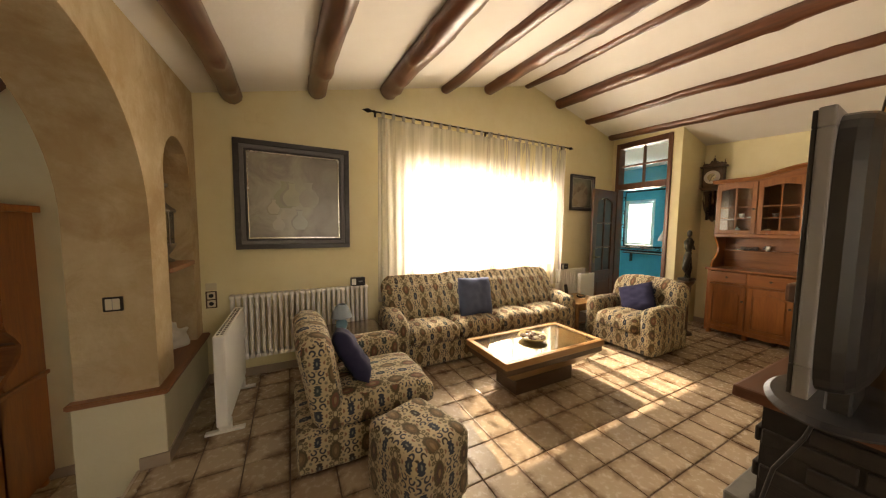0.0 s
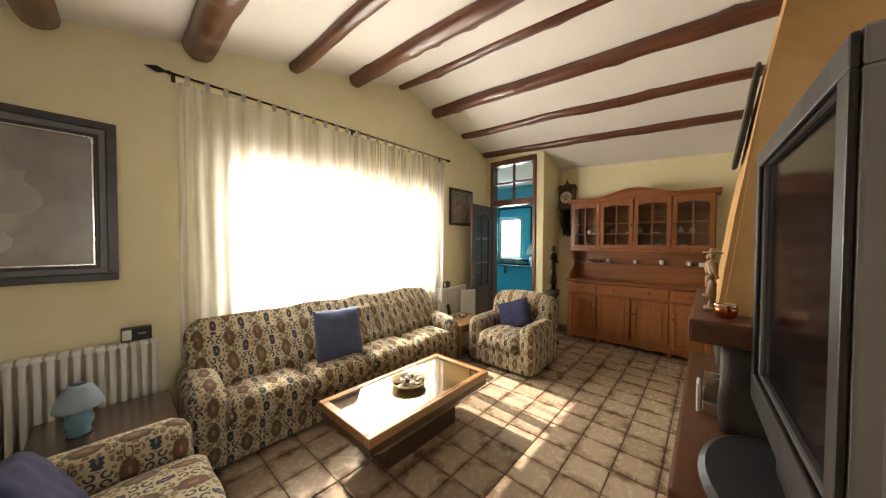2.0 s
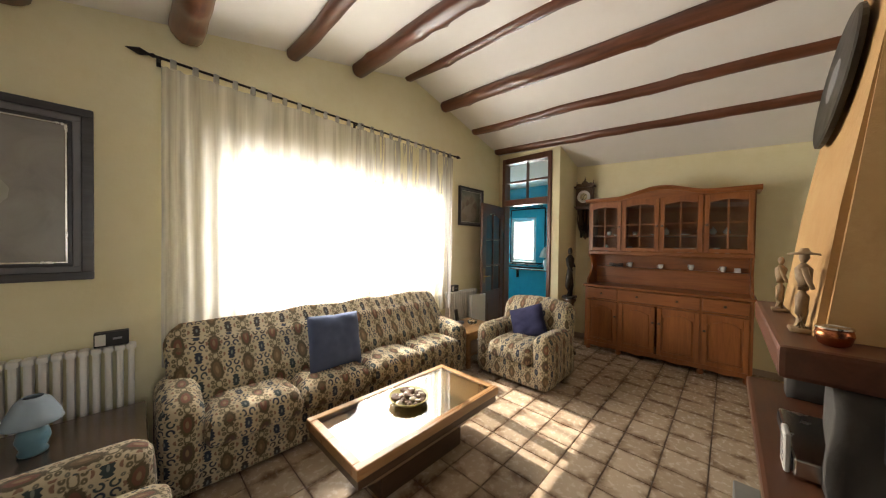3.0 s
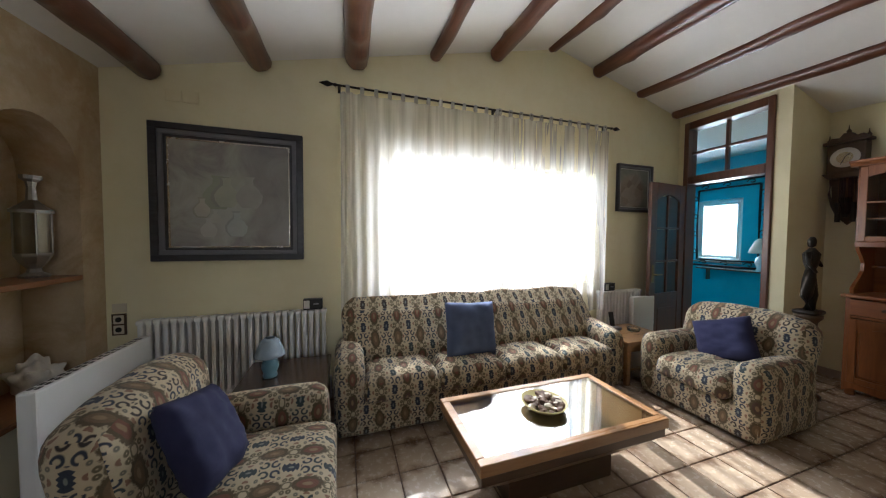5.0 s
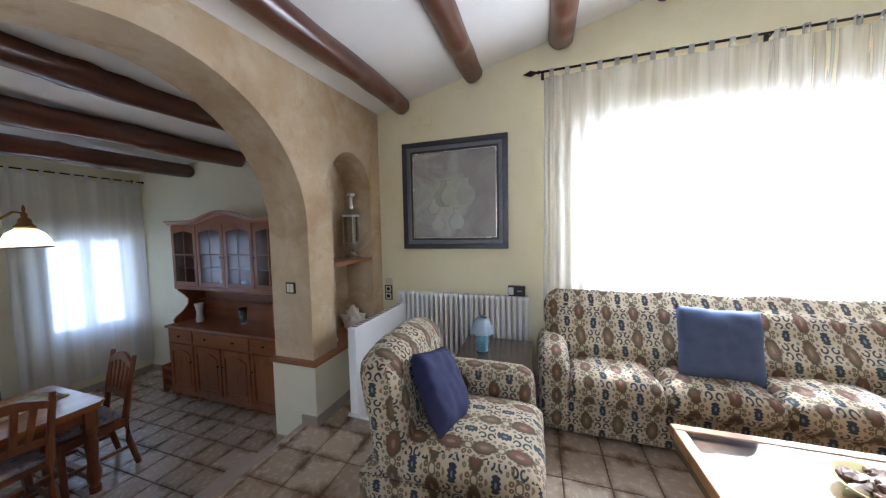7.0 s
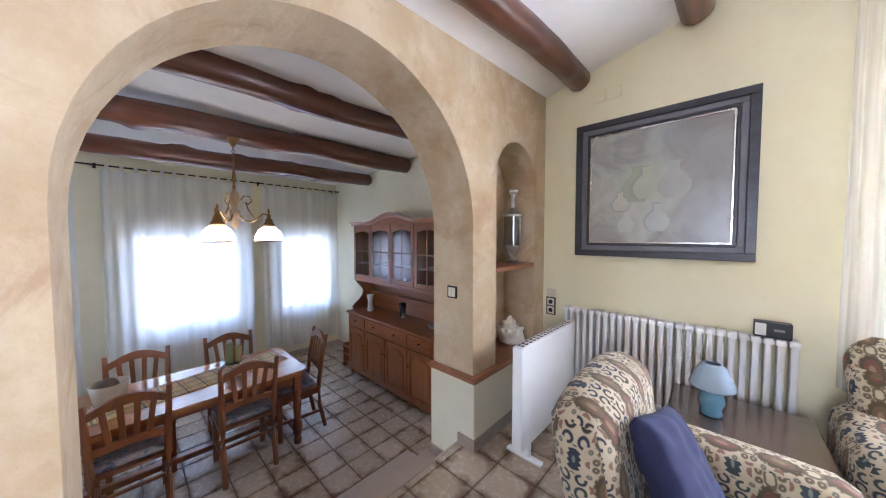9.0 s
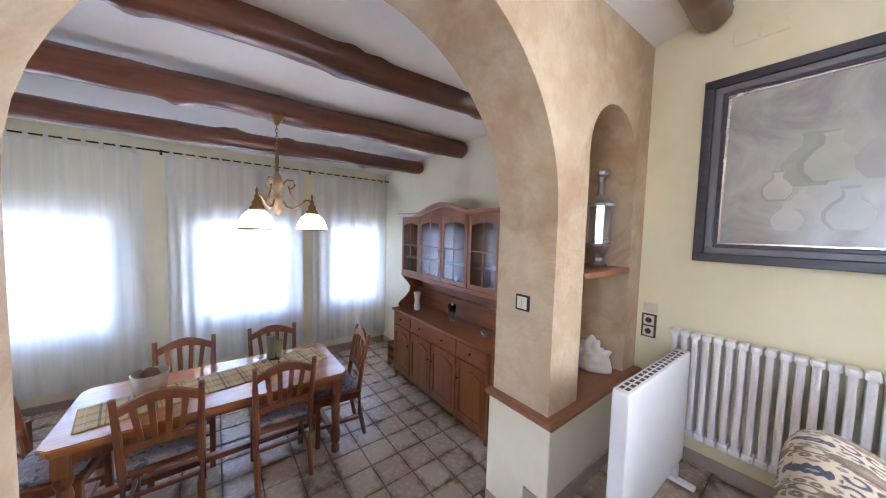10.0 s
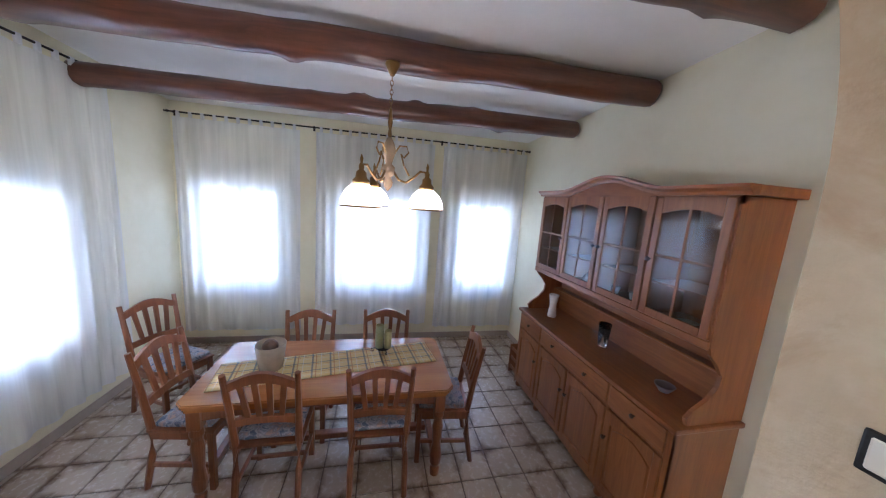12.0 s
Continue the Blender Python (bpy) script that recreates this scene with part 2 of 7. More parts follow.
def tile_mat(name):
    """Glazed cream floor tile with brown flamed edges."""
    m, nt, p = mat(name)
    uv = nt.nodes.new("ShaderNodeUVMap").outputs["UV"]
    sep = nt.nodes.new("ShaderNodeSeparateXYZ")
    nt.links.new(uv, sep.inputs[0])
    fx = mth(nt, "FRACT", sep.outputs[0])
    fy = mth(nt, "FRACT", sep.outputs[1])
    ex = mth(nt, "ABSOLUTE", mth(nt, "SUBTRACT", fx, 0.5))
    ey = mth(nt, "ABSOLUTE", mth(nt, "SUBTRACT", fy, 0.5))
    edge = mth(nt, "MAXIMUM", ex, ey)
    pos = coords(nt, world_space=True)
    n = noise_tex(nt, 5.5, pos, 5, 0.6, 0.5)
    n2 = noise_tex(nt, 26, pos, 4, 0.6)
    flame = mth(nt, "ADD", edge, mth(nt, "MULTIPLY", mth(nt, "SUBTRACT", n, 0.5), 0.95))
    f = ramp(nt, flame, [(0.34, 0.0), (0.58, 1.0)])
    wn_ = nt.nodes.new("ShaderNodeTexWhiteNoise")
    wn_.noise_dimensions = "2D"
    fl = nt.nodes.new("ShaderNodeVectorMath")
    fl.operation = "FLOOR"
    nt.links.new(uv, fl.inputs[0])
    rndv = nt.nodes.new("ShaderNodeObjectInfo").outputs["Random"]
    off = nt.nodes.new("ShaderNodeVectorMath")
    off.operation = "ADD"
    nt.links.new(fl.outputs[0], off.inputs[0])
    nt.links.new(rndv, off.inputs[1])
    nt.links.new(off.outputs[0], wn_.inputs["Vector"])
    base = mixc(nt, wn_.outputs["Value"], (0.48, 0.385, 0.285), (0.38, 0.295, 0.21))
    base = mixc(nt, ramp(nt, n2, [(0.4, 0.0), (0.8, 0.5)]), base, (0.52, 0.43, 0.33))
    col = mixc(nt, mth(nt, "MULTIPLY", f, 0.86), base, (0.135, 0.075, 0.042))
    nt.links.new(col, p.inputs["Base Color"])
    nt.links.new(mth(nt, "ADD", mth(nt, "MULTIPLY", n2, 0.18), 0.17), p.inputs["Roughness"])
    p.inputs["Specular IOR Level"].default_value = 0.45
    bump(nt, p, mth(nt, "ADD", n2, mth(nt, "MULTIPLY", n, 2.0)), 0.10, 0.006)
    return m


def glow(name, color, strength):
    m, nt, p = mat(name)
    p.inputs["Base Color"].default_value = (*color, 1)
    p.inputs["Emission Color"].default_value = (*color, 1)
    p.inputs["Emission Strength"].default_value = strength
    return m


M_WALL = plaster("yellow_plaster", (0.79, 0.73, 0.48), (0.82, 0.77, 0.55), (0.74, 0.67, 0.41))
M_DINE = plaster("pale_yellow_plaster", (0.74, 0.69, 0.50), (0.78, 0.73, 0.55), (0.70, 0.64, 0.44), 0.2)
M_ARCH = plaster("ochre_sponged_plaster", (0.58, 0.455, 0.29), (0.45, 0.325, 0.18), (0.72, 0.63, 0.46), 0.6, (0.40, 0.265, 0.14))
M_HOOD = plaster("orange_plaster", (0.50, 0.305, 0.125), (0.43, 0.245, 0.09), (0.55, 0.36, 0.17), 0.4, (0.36, 0.19, 0.065))
M_CEIL = plaster("white_ceiling_paint", (0.80, 0.78, 0.74), (0.83, 0.81, 0.78), (0.77, 0.75, 0.71), 0.2)
M_BLUE = plaster("turquoise_paint", (0.03, 0.42, 0.58), (0.04, 0.47, 0.62), (0.025, 0.36, 0.52), 0.2)
M_BEAM = wood("dark_varnished_log", (0.075, 0.024, 0.012), (0.175, 0.060, 0.028), 0.55, 0.32, 1, 0.55)
M_PINE = wood("honey_pine", (0.21, 0.066, 0.017), (0.35, 0.125, 0.035), 0.7, 0.34, 0)
M_PINEV = wood("honey_pine_upright", (0.21, 0.066, 0.017), (0.35, 0.125, 0.035), 0.7, 0.34, 2)
M_CHAIR = wood("chair_wood", (0.17, 0.055, 0.017), (0.30, 0.105, 0.034), 0.9, 0.36, 2)
M_TABLE = wood("polished_table_wood", (0.33, 0.12, 0.033), (0.50, 0.215, 0.068), 0.5, 0.2, 1, 0.6)
M_OAK = wood("light_oak_veneer", (0.25, 0.125, 0.048), (0.40, 0.225, 0.095), 0.8, 0.3, 0, 0.4)
M_DOOR = wood("red_brown_door_wood", (0.10, 0.038, 0.020), (0.17, 0.065, 0.034), 0.8, 0.4, 2)
M_MANTEL = wood("dark_red_brown_beam", (0.11, 0.038, 0.018), (0.19, 0.07, 0.032), 0.6, 0.42, 0)
M_LEDGE = wood("terracotta_wood_ledge", (0.25, 0.100, 0.042), (0.38, 0.160, 0.066), 0.7, 0.42, 1)
M_DARKW = wood("dark_walnut", (0.055, 0.03, 0.016), (0.10, 0.055, 0.03), 0.8, 0.35, 0)
M_DARKG = wood("dark_polished_walnut", (0.055, 0.03, 0.016), (0.10, 0.055, 0.03), 0.8, 0.16, 0, 0.8)
M_FRAME = wood("blue_black_frame", (0.022, 0.022, 0.028), (0.05, 0.05, 0.06), 0.9, 0.4, 0)
M_FRAME2 = plain("grey_inner_frame", (0.15, 0.15, 0.17), 0.4)
M_KILIM = kilim("kilim_upholstery")
M_TILE = tile_mat("flamed_tile")
M_GROUT = plain("brown_grout", (0.10, 0.065, 0.045), 0.9, 0, 0.2, 60, 0.3)
M_SKIRT = plain("beige_skirting_tile", (0.40, 0.32, 0.25), 0.35, 0, 0.25, 9)
M_WHITE = plain("white_enamel", (0.80, 0.80, 0.78), 0.32, 0, 0.03, 12, 0.03)
M_FRAMEW = plain("white_window_paint", (0.78, 0.78, 0.77), 0.4, 0, 0.04)
M_BLACK = plain("black_plastic", (0.016, 0.016, 0.018), 0.38)
M_GREY = plain("silver_grey_plastic", (0.24, 0.24, 0.255), 0.38, 0.25, 0.05)
M_TVGREY = plain("dark_silver_plastic", (0.035, 0.035, 0.039), 0.36, 0.2, 0.05)
M_SCREEN = plain("dark_screen", (0.006, 0.006, 0.007), 0.13, 0, 0.02, 8, 0)
M_SCREEN.node_tree.nodes["Principled BSDF"].inputs["Specular IOR Level"].default_value = 0.12
M_IRON = plain("black_iron", (0.02, 0.017, 0.015), 0.5, 0.6)
M_BRASS = plain("aged_brass", (0.27, 0.155, 0.055), 0.34, 1.0, 0.2)
M_SILVER = plain("silver_metal", (0.62, 0.60, 0.56), 0.25, 1.0, 0.15)
M_PEWTER = plain("dark_pewter", (0.34, 0.32, 0.28), 0.35, 0.8, 0.2)
M_BLUEC = plain("slate_blue_cloth", (0.085, 0.115, 0.215), 0.9, 0, 0.2, 25, 0.3)
M_NAVY = plain("navy_blue_cloth", (0.018, 0.020, 0.065), 0.9, 0, 0.2, 25, 0.3)
M_LAMPB = plain("blue_ceramic", (0.12, 0.27, 0.36), 0.3, 0, 0.25, 30, 0.2)
M_SHADEB = plain("blue_lampshade_cloth", (0.30, 0.38, 0.45), 0.85, 0, 0.1, 40)
M_SHADEP = plain("pleated_pale_shade", (0.62, 0.55, 0.45), 0.85, 0, 0.1, 40)
M_OPAL = plain("opal_glass", (0.82, 0.80, 0.76), 0.15, 0, 0.02, 10, 0)
M_CERAM = plain("white_china", (0.74, 0.73, 0.70), 0.2, 0, 0.05, 20, 0)
M_BRICK = plain("dark_brick", (0.032, 0.027, 0.025), 0.85, 0, 0.4, 30, 0.5)
M_STONE = plain("rough_grey_stone", (0.20, 0.195, 0.18), 0.85, 0, 0.35, 14, 0.6)
# jamb stone, a darker grey than the plinth's
M_DSTONE = plain("dark_jamb_stone", (0.075, 0.068, 0.06), 0.85, 0, 0.4, 14, 0.6)
M_CUTGL = plain("pale_patterned_glass", (0.36, 0.28, 0.19), 0.2, 0, 0.6, 20, 0.3)
M_BRONZE = plain("dark_bronze", (0.035, 0.03, 0.024), 0.42, 0.6, 0.3)
M_CARVED = plain("carved_pale_wood", (0.30, 0.20, 0.11), 0.6, 0, 0.35, 40, 0.5)
M_SHELL = plain("chalky_white_shell", (0.72, 0.69, 0.62), 0.7, 0, 0.1, 35, 0.4)
M_CREAM = plain("cream_plastic", (0.66, 0.60, 0.47), 0.45, 0, 0.03)
M_COPPER = plain("copper", (0.55, 0.20, 0.09), 0.25, 1.0, 0.15)
M_FRUIT = plain("dried_pod_brown", (0.10, 0.055, 0.03), 0.6, 0, 0.5, 30, 0.4)
M_PEEL = plain("yellow_green_wicker", (0.38, 0.33, 0.13), 0.6, 0, 0.3, 60, 0.4)
M_CANDLE = plain("olive_wax", (0.20, 0.21, 0.085), 0.5, 0, 0.1)
M_PAPER = plain("pale_paper", (0.62, 0.60, 0.55), 0.8, 0, 0.1)
M_GLASS = glass_mat("clear_glass")
M_SMOKE = glass_mat("dark_tinted_glass", (0.35, 0.25, 0.3))
M_PANE = pane_mat("window_pane")
M_TOPGL = pane_mat("table_glass", (0.88, 0.92, 0.90), 0.80)
M_SHEER = sheer("sheer_white_curtain", (0.94, 0.935, 0.93), 0.42, 0.24, 0.70)
# right panel's cloth, made clearer than its pair to pass more sunlight
M_SHEERR = sheer("sheer_clearer_curtain", (0.94, 0.93, 0.92), 0.62, 0.36, 0.66)
M_SHEERD = sheer("sheer_pale_curtain", (0.96, 0.96, 0.97), 0.24, 0.08, 0.78)
M_GLOWN = glow("bright_daylight_backdrop", (1.0, 0.985, 0.95), 1.5)
M_GLOWD = glow("cool_daylight_backdrop", (0.88, 0.94, 1.0), 0.22)


# ---------- mesh helpers ----------
def to_mesh(bm, smooth=False):
    bmesh.ops.recalc_face_normals(bm, faces=bm.faces)
    me = bpy.data.meshes.new("mesh")
    bm.to_mesh(me)
    bm.free()
    if smooth:
        for f in me.polygons:
            f.use_smooth = True
    return me


def cloth_uv(bm):
    """Lay cloth coordinates in metres over a mesh, face by face along its main direction."""
    layer = bm.loops.layers.uv.new("UVMap")
    bmesh.ops.recalc_face_normals(bm, faces=bm.faces)
    for f in bm.faces:
        n = f.normal
        k = max(range(3), key=lambda q: abs(n[q]) * (1.0, 1.0, 0.9)[q])
        for l in f.loops:
            co = l.vert.co
            l[layer].uv = {0: (co.y, co.z), 1: (co.x, co.z), 2: (co.x, co.y)}[k]


def part(name, bm, material, parent=None, label="", smooth=False, m=None):
    if material.name.startswith("kilim"):
        cloth_uv(bm)
    ob = new(name, to_mesh(bm, smooth))
    ob.data.materials.append(material)
    if parent is not None:
        ob.parent = parent
    if m is not None:
        ob.matrix_basis = m
    if label:
        ob["label"] = label
    return ob


def thing(name, label, category, m=None, group=""):
    ob = new(name)
    ob.empty_display_size = 0.1
    if m is not None:
        ob.matrix_basis = m
    return tagged(ob, label, category, group)


def box(x0, y0, z0, x1, y1, z1, bevel=0.0, seg=1, bm=None):
    own = bm is None
    bm = bmesh.new() if own else bm
    r = bmesh.ops.create_cube(bm, size=1)
    for v in r["verts"]:
        v.co = ((x0 + x1) / 2 + v.co.x * (x1 - x0), (y0 + y1) / 2 + v.co.y * (y1 - y0), (z0 + z1) / 2 + v.co.z * (z1 - z0))
    if bevel:
        vs = set(r["verts"])
        bmesh.ops.bevel(bm, geom=[e for e in bm.edges if e.verts[0] in vs and e.verts[1] in vs], offset=bevel, segments=seg, affect="EDGES", profile=0.6)
    return bm


def rod(a, b, r0, r1=None, n=12, bm=None):
    """A round bar from a to b."""
    bm = bmesh.new() if bm is None else bm
    a, b = Vector(a), Vector(b)
    d = b - a
    m = Matrix.Translation((a + b) / 2) @ d.to_track_quat("Z", "Y").to_matrix().to_4x4()
    bmesh.ops.create_cone(bm, cap_ends=True, segments=n, radius1=r0, radius2=r0 if r1 is None else r1, depth=d.length, matrix=m)
    return bm


def tube(points, radii, n=10, bm=None):
    """A bent bar through the points."""
    bm = bmesh.new() if bm is None else bm
    pts = [Vector(p) for p in points]
    if isinstance(radii, (int, float)):
        radii = [radii] * len(pts)
    rings = []
    for i, p in enumerate(pts):
        d = (pts[min(i + 1, len(pts) - 1)] - pts[max(i - 1, 0)]).normalized()
        q = d.to_track_quat("Z", "Y")
        rings.append([bm.verts.new(p + q @ Vector((math.cos(k * math.tau / n) * radii[i], math.sin(k * math.tau / n) * radii[i], 0))) for k in range(n)])
    for a, b in zip(rings, rings[1:]):
        for k in range(n):
            bm.faces.new((a[k], a[(k + 1) % n], b[(k + 1) % n], b[k]))
    bm.faces.new(rings[0][::-1])
    bm.faces.new(rings[-1])
    return bm


def lathe(profile, n=24, bm=None, at=(0, 0, 0)):
    """Turned shape: (radius, height) rows from bottom to top."""
    bm = bmesh.new() if bm is None else bm
    rings = []
    for r, z in profile:
        r = max(r, 0.0008)
        rings.append([bm.verts.new((at[0] + r * math.cos(k * math.tau / n), at[1] + r * math.sin(k * math.tau / n), at[2] + z)) for k in range(n)])
    for a, b in zip(rings, rings[1:]):
        for k in range(n):
            bm.faces.new((a[k], a[(k + 1) % n], b[(k + 1) % n], b[k]))
    bm.faces.new(rings[0][::-1])
    bm.faces.new(rings[-1])
    return bm


def prism(outline, lo, hi, axis="y", bm=None):
    """A flat outline (u, v) pushed from lo to hi along an axis; u, v are the other two axes in order."""
    bm = bmesh.new() if bm is None else bm
    def put(u, v, w):
        return {"x": (w, u, v), "y": (u, w, v), "z": (u, v, w)}[axis]
    a = [bm.verts.new(put(u, v, lo)) for u, v in outline]
    b = [bm.verts.new(put(u, v, hi)) for u, v in outline]
    n = len(outline)
    bm.faces.new(a)
    bm.faces.new(b[::-1])
    for i in range(n):
        bm.faces.new((a[i], b[i], b[(i + 1) % n], a[(i + 1) % n]))
    return bm


def strips(rows, x0, x1, axis="x", bm=None):
    """A solid slab of columns: rows of (s, low, high) along its length; thickness from x0 to x1."""
    bm = bmesh.new() if bm is None else bm
    def put(s, z, w):
        return (w, s, z) if axis == "x" else (s, w, z)
    vs = [[bm.verts.new(put(s, z, w)) for z in (lo, hi) for w in (x0, x1)] for s, lo, hi in rows]
    for a, b in zip(vs, vs[1:]):
        bm.faces.new((a[0], b[0], b[2], a[2]))
        bm.faces.new((a[1], a[3], b[3], b[1]))
        bm.faces.new((a[0], a[1], b[1], b[0]))
        bm.faces.new((a[2], b[2], b[3], a[3]))
    bm.faces.new((vs[0][0], vs[0][2], vs[0][3], vs[0][1]))
    bm.faces.new((vs[-1][0], vs[-1][1], vs[-1][3], vs[-1][2]))
    return bm


def cushion(x0, y0, z0, x1, y1, z1, puff=0.25, cuts=8, lump=0.006, seed=0, power=4.0):
    """A stuffed block with rounded sides and slightly uneven cloth."""
    bm = bmesh.new()
    bmesh.ops.create_cube(bm, size=2)
    bmesh.ops.subdivide_edges(bm, edges=bm.edges[:], cuts=cuts, use_grid_fill=True)
    c = Vector(((x0 + x1) / 2, (y0 + y1) / 2, (z0 + z1) / 2))
    h = Vector(((x1 - x0) / 2, (y1 - y0) / 2, (z1 - z0) / 2))
    r = min(h) * puff * 2
    for v in bm.verts:
        p = Vector((v.co.x * h.x, v.co.y * h.y, v.co.z * h.z))
        q = Vector([max(-(h[i] - r), min(h[i] - r, p[i])) for i in range(3)])
        d = p - q
        if d.length > 1e-6:
            # keep flat faces flat, round the edges
            m = max(abs(d.x), abs(d.y), abs(d.z))
            p = q + d.normalized() * (m if m > 0 else 0) if d.length > m * 1.0001 else p
        k = noise.noise((p + c) * 7.0 + Vector((seed, 0, 0)))
        p += p.normalized() * k * lump
        v.co = c + p
    return bm


def pillow(w, h, t, seed=0):
    """A square scatter cushion, thick in the middle with pinched corners; lies in x and z."""
    bm = bmesh.new()
    n = 22
    grid = {}
    for side in (-1, 1):
        for i in range(n + 1):
            for j in range(n + 1):
                u, v = i / n * 2 - 1, j / n * 2 - 1
                rim = i in (0, n) or j in (0, n)
                if rim and side == 1:
                    grid[side, i, j] = grid[-1, i, j]
                    continue
                th = t / 2 * ((1 - u ** 4) * (1 - v ** 4)) ** 0.5
                pinch = 1 - 0.10 * (1 - abs(u * v) ** 0.7) * (abs(u) ** 6 + abs(v) ** 6) / 2
                wr = noise.noise(Vector((u * 2.5 + seed, v * 2.5, side * 3))) * 0.018 * (1 - max(abs(u), abs(v)) ** 6) + 0.007 * noise.noise(Vector((u * 3 + seed, v * 8, side * 5))) * (1 - max(abs(u), abs(v)) ** 8)
                grid[side, i, j] = bm.verts.new((u * w / 2 * pinch, side * (th + wr), v * h / 2 * pinch))
    for side in (-1, 1):
        for i in range(n):
            for j in range(n):
                bm.faces.new((grid[side, i, j], grid[side, i + 1, j], grid[side, i + 1, j + 1], grid[side, i, j + 1]))
    return bm


def log(length, r, seed):
    """A barked-off roof log along -y, knotty and a little bent, with a rounded end at y = 0."""
    bm = bmesh.new()
    n, rings = 14, []
    steps = int(length / 0.05)
    rnd = random.Random(seed)
    knots = [(rnd.uniform(0.2, length), rnd.uniform(0, math.tau), rnd.uniform(0.16, 0.38)) for _ in range(int(length * 2.6))]
    for i in range(-3, steps + 1):
        y = max(i, 0) * 0.05
        shrink = 1.0
        if i < 0:
            y, shrink = {-3: (0.0, 0.55), -2: (0.012, 0.80), -1: (0.035, 0.95)}[i]
        elif i == 0:
            y = 0.042
        ring = []
        ox = 0.030 * noise.noise(Vector((y * 1.0, seed * 3.1, 0)))
        oz = 0.018 * noise.noise(Vector((y * 1.0, seed * 3.1, 9)))
        for k in range(n):
            a = k * math.tau / n
            rr = r * shrink * (1 + 0.10 * noise.noise(Vector((y * 1.3, math.cos(a) * 0.9 + seed * 5, math.sin(a) * 0.9))) + 0.09 * noise.noise(Vector((y * 4, math.cos(a) * 2 + seed, math.sin(a) * 2))))
            for ky, ka, kh in knots:
                d2 = ((y - ky) / 0.06) ** 2 + (math.sin((a - ka) / 2) * 2 / 0.5) ** 2
                if d2 < 6:
                    rr += r * kh * math.exp(-d2)
            ring.append(bm.verts.new((ox + rr * math.cos(a), -y, oz + rr * math.sin(a))))
        rings.append(ring)
    for a, b in zip(rings, rings[1:]):
        for k in range(n):
            bm.faces.new((a[k], a[(k + 1) % n], b[(k + 1) % n], b[k]))
    bm.faces.new(rings[0][::-1])
    bm.faces.new(rings[-1])
    return bm


def curtain_mesh(s0, s1, z0, z1, folds, depth, seed, gather=0.0):
    """A hanging sheer in the x-z plane with folds; gather draws the top together."""
    bm = bmesh.new()
    n, rows = int(folds * 10), 14
    grid = []
    for j in range(rows + 1):
        v = j / rows
        row = []
        for i in range(n + 1):
            u = i / n
            ph = (u ** 0.72) * folds * math.tau + 1.6 * noise.noise(Vector((u * 5, seed, 0.6 * v)))
            amp = depth * (0.55 + 0.45 * v) * (0.7 + 0.6 * noise.noise(Vector((u * 9, seed + 4, 0)))) * (1 + 0.9 * math.exp(-8 * u) + 0.6 * math.exp(-9 * (1 - u)))
            x = s0 + (s1 - s0) * u + 0.012 * noise.noise(Vector((u * 14, v * 2, seed))) + gather * v * (u - 0.5)
            row.append(bm.verts.new((x, amp * math.sin(ph), z1 + (z0 - z1) * v)))
        grid.append(row)
    for j in range(rows):
        for i in range(n):
            bm.faces.new((grid[j][i], grid[j][i + 1], grid[j + 1][i + 1], grid[j + 1][i]))
    return bm


# ---------- structure ----------
def struct(name, bm, material, label, category="wall", smooth=False):
    return tagged(part(name, bm, material, smooth=smooth), label, category, kind="structure")


DF = -0.62          # dining floor
BACK = -5.3         # wall behind the walk
RIDGE_X, RIDGE_Z = 3.95, 3.56


FALL = 0.055        # the ceiling falls a little away from the window wall


def roof(x, y=0.0):
    return FALL * y + (2.64 + (RIDGE_Z - 2.64) * x / RIDGE_X if x < RIDGE_X else RIDGE_Z - 0.262 * (x - RIDGE_X))


def dine_roof(x):
    return 2.47 + 0.05 * (x + 2.0)


# window wall of the living room, with its gable and window opening
W0, W1, WZ0, WZ1 = 1.97, 4.50, 0.92, 2.22
bm = strips([(-0.0, -0.25, roof(0)), (W0, -0.25, roof(W0))], 0, 0.26, "y")
strips([(W0, -0.25, WZ0), (W1, -0.25, WZ0)], 0, 0.26, "y", bm)
strips([(W0, WZ1, roof(W0)), (RIDGE_X, WZ1, roof(RIDGE_X)), (W1, WZ1, roof(W1))], 0, 0.26, "y", bm)
strips([(W1, -0.25, roof(W1)), (6.05, -0.25, roof(6.05))], 0, 0.26, "y", bm)
struct("wall_north", bm, M_WALL, "yellow sponged plaster wall with a wide window")

# wall with the glazed door, then the recess behind the cabinet
bm = strips([(-0.08, 2.95, 3.07), (-0.94, 2.95, 3.07)], 5.90, 6.05)
strips([(0.0, -0.02, 3.07), (-0.08, -0.02, 3.07)], 5.90, 6.05, "x", bm)
strips([(-0.94, -0.02, 3.07), (-1.06, -0.02, 3.07)], 5.90, 6.05, "x", bm)
struct("wall_door", bm, M_WALL, "yellow plaster wall round the glazed door")
struct("wall_recess", box(6.05, -1.06, -0.02, 6.60, -0.96, 2.95), M_WALL, "yellow plaster return wall beside the door")
struct("wall_east", box(6.60, BACK, -0.02, 6.80, -0.96, 2.85), M_WALL, "yellow plaster wall behind the pine cabinet")
SW0, SW1, SWZ0, SWZ1 = 0.85, 2.25, 0.95, 2.15
bm = strips([(0, -0.02, roof(0, BACK + 0.8)), (SW0, -0.02, roof(SW0, BACK + 0.8))], BACK - 0.2, BACK, "y")
strips([(SW0, -0.02, SWZ0), (SW1, -0.02, SWZ0)], BACK - 0.2, BACK, "y", bm)
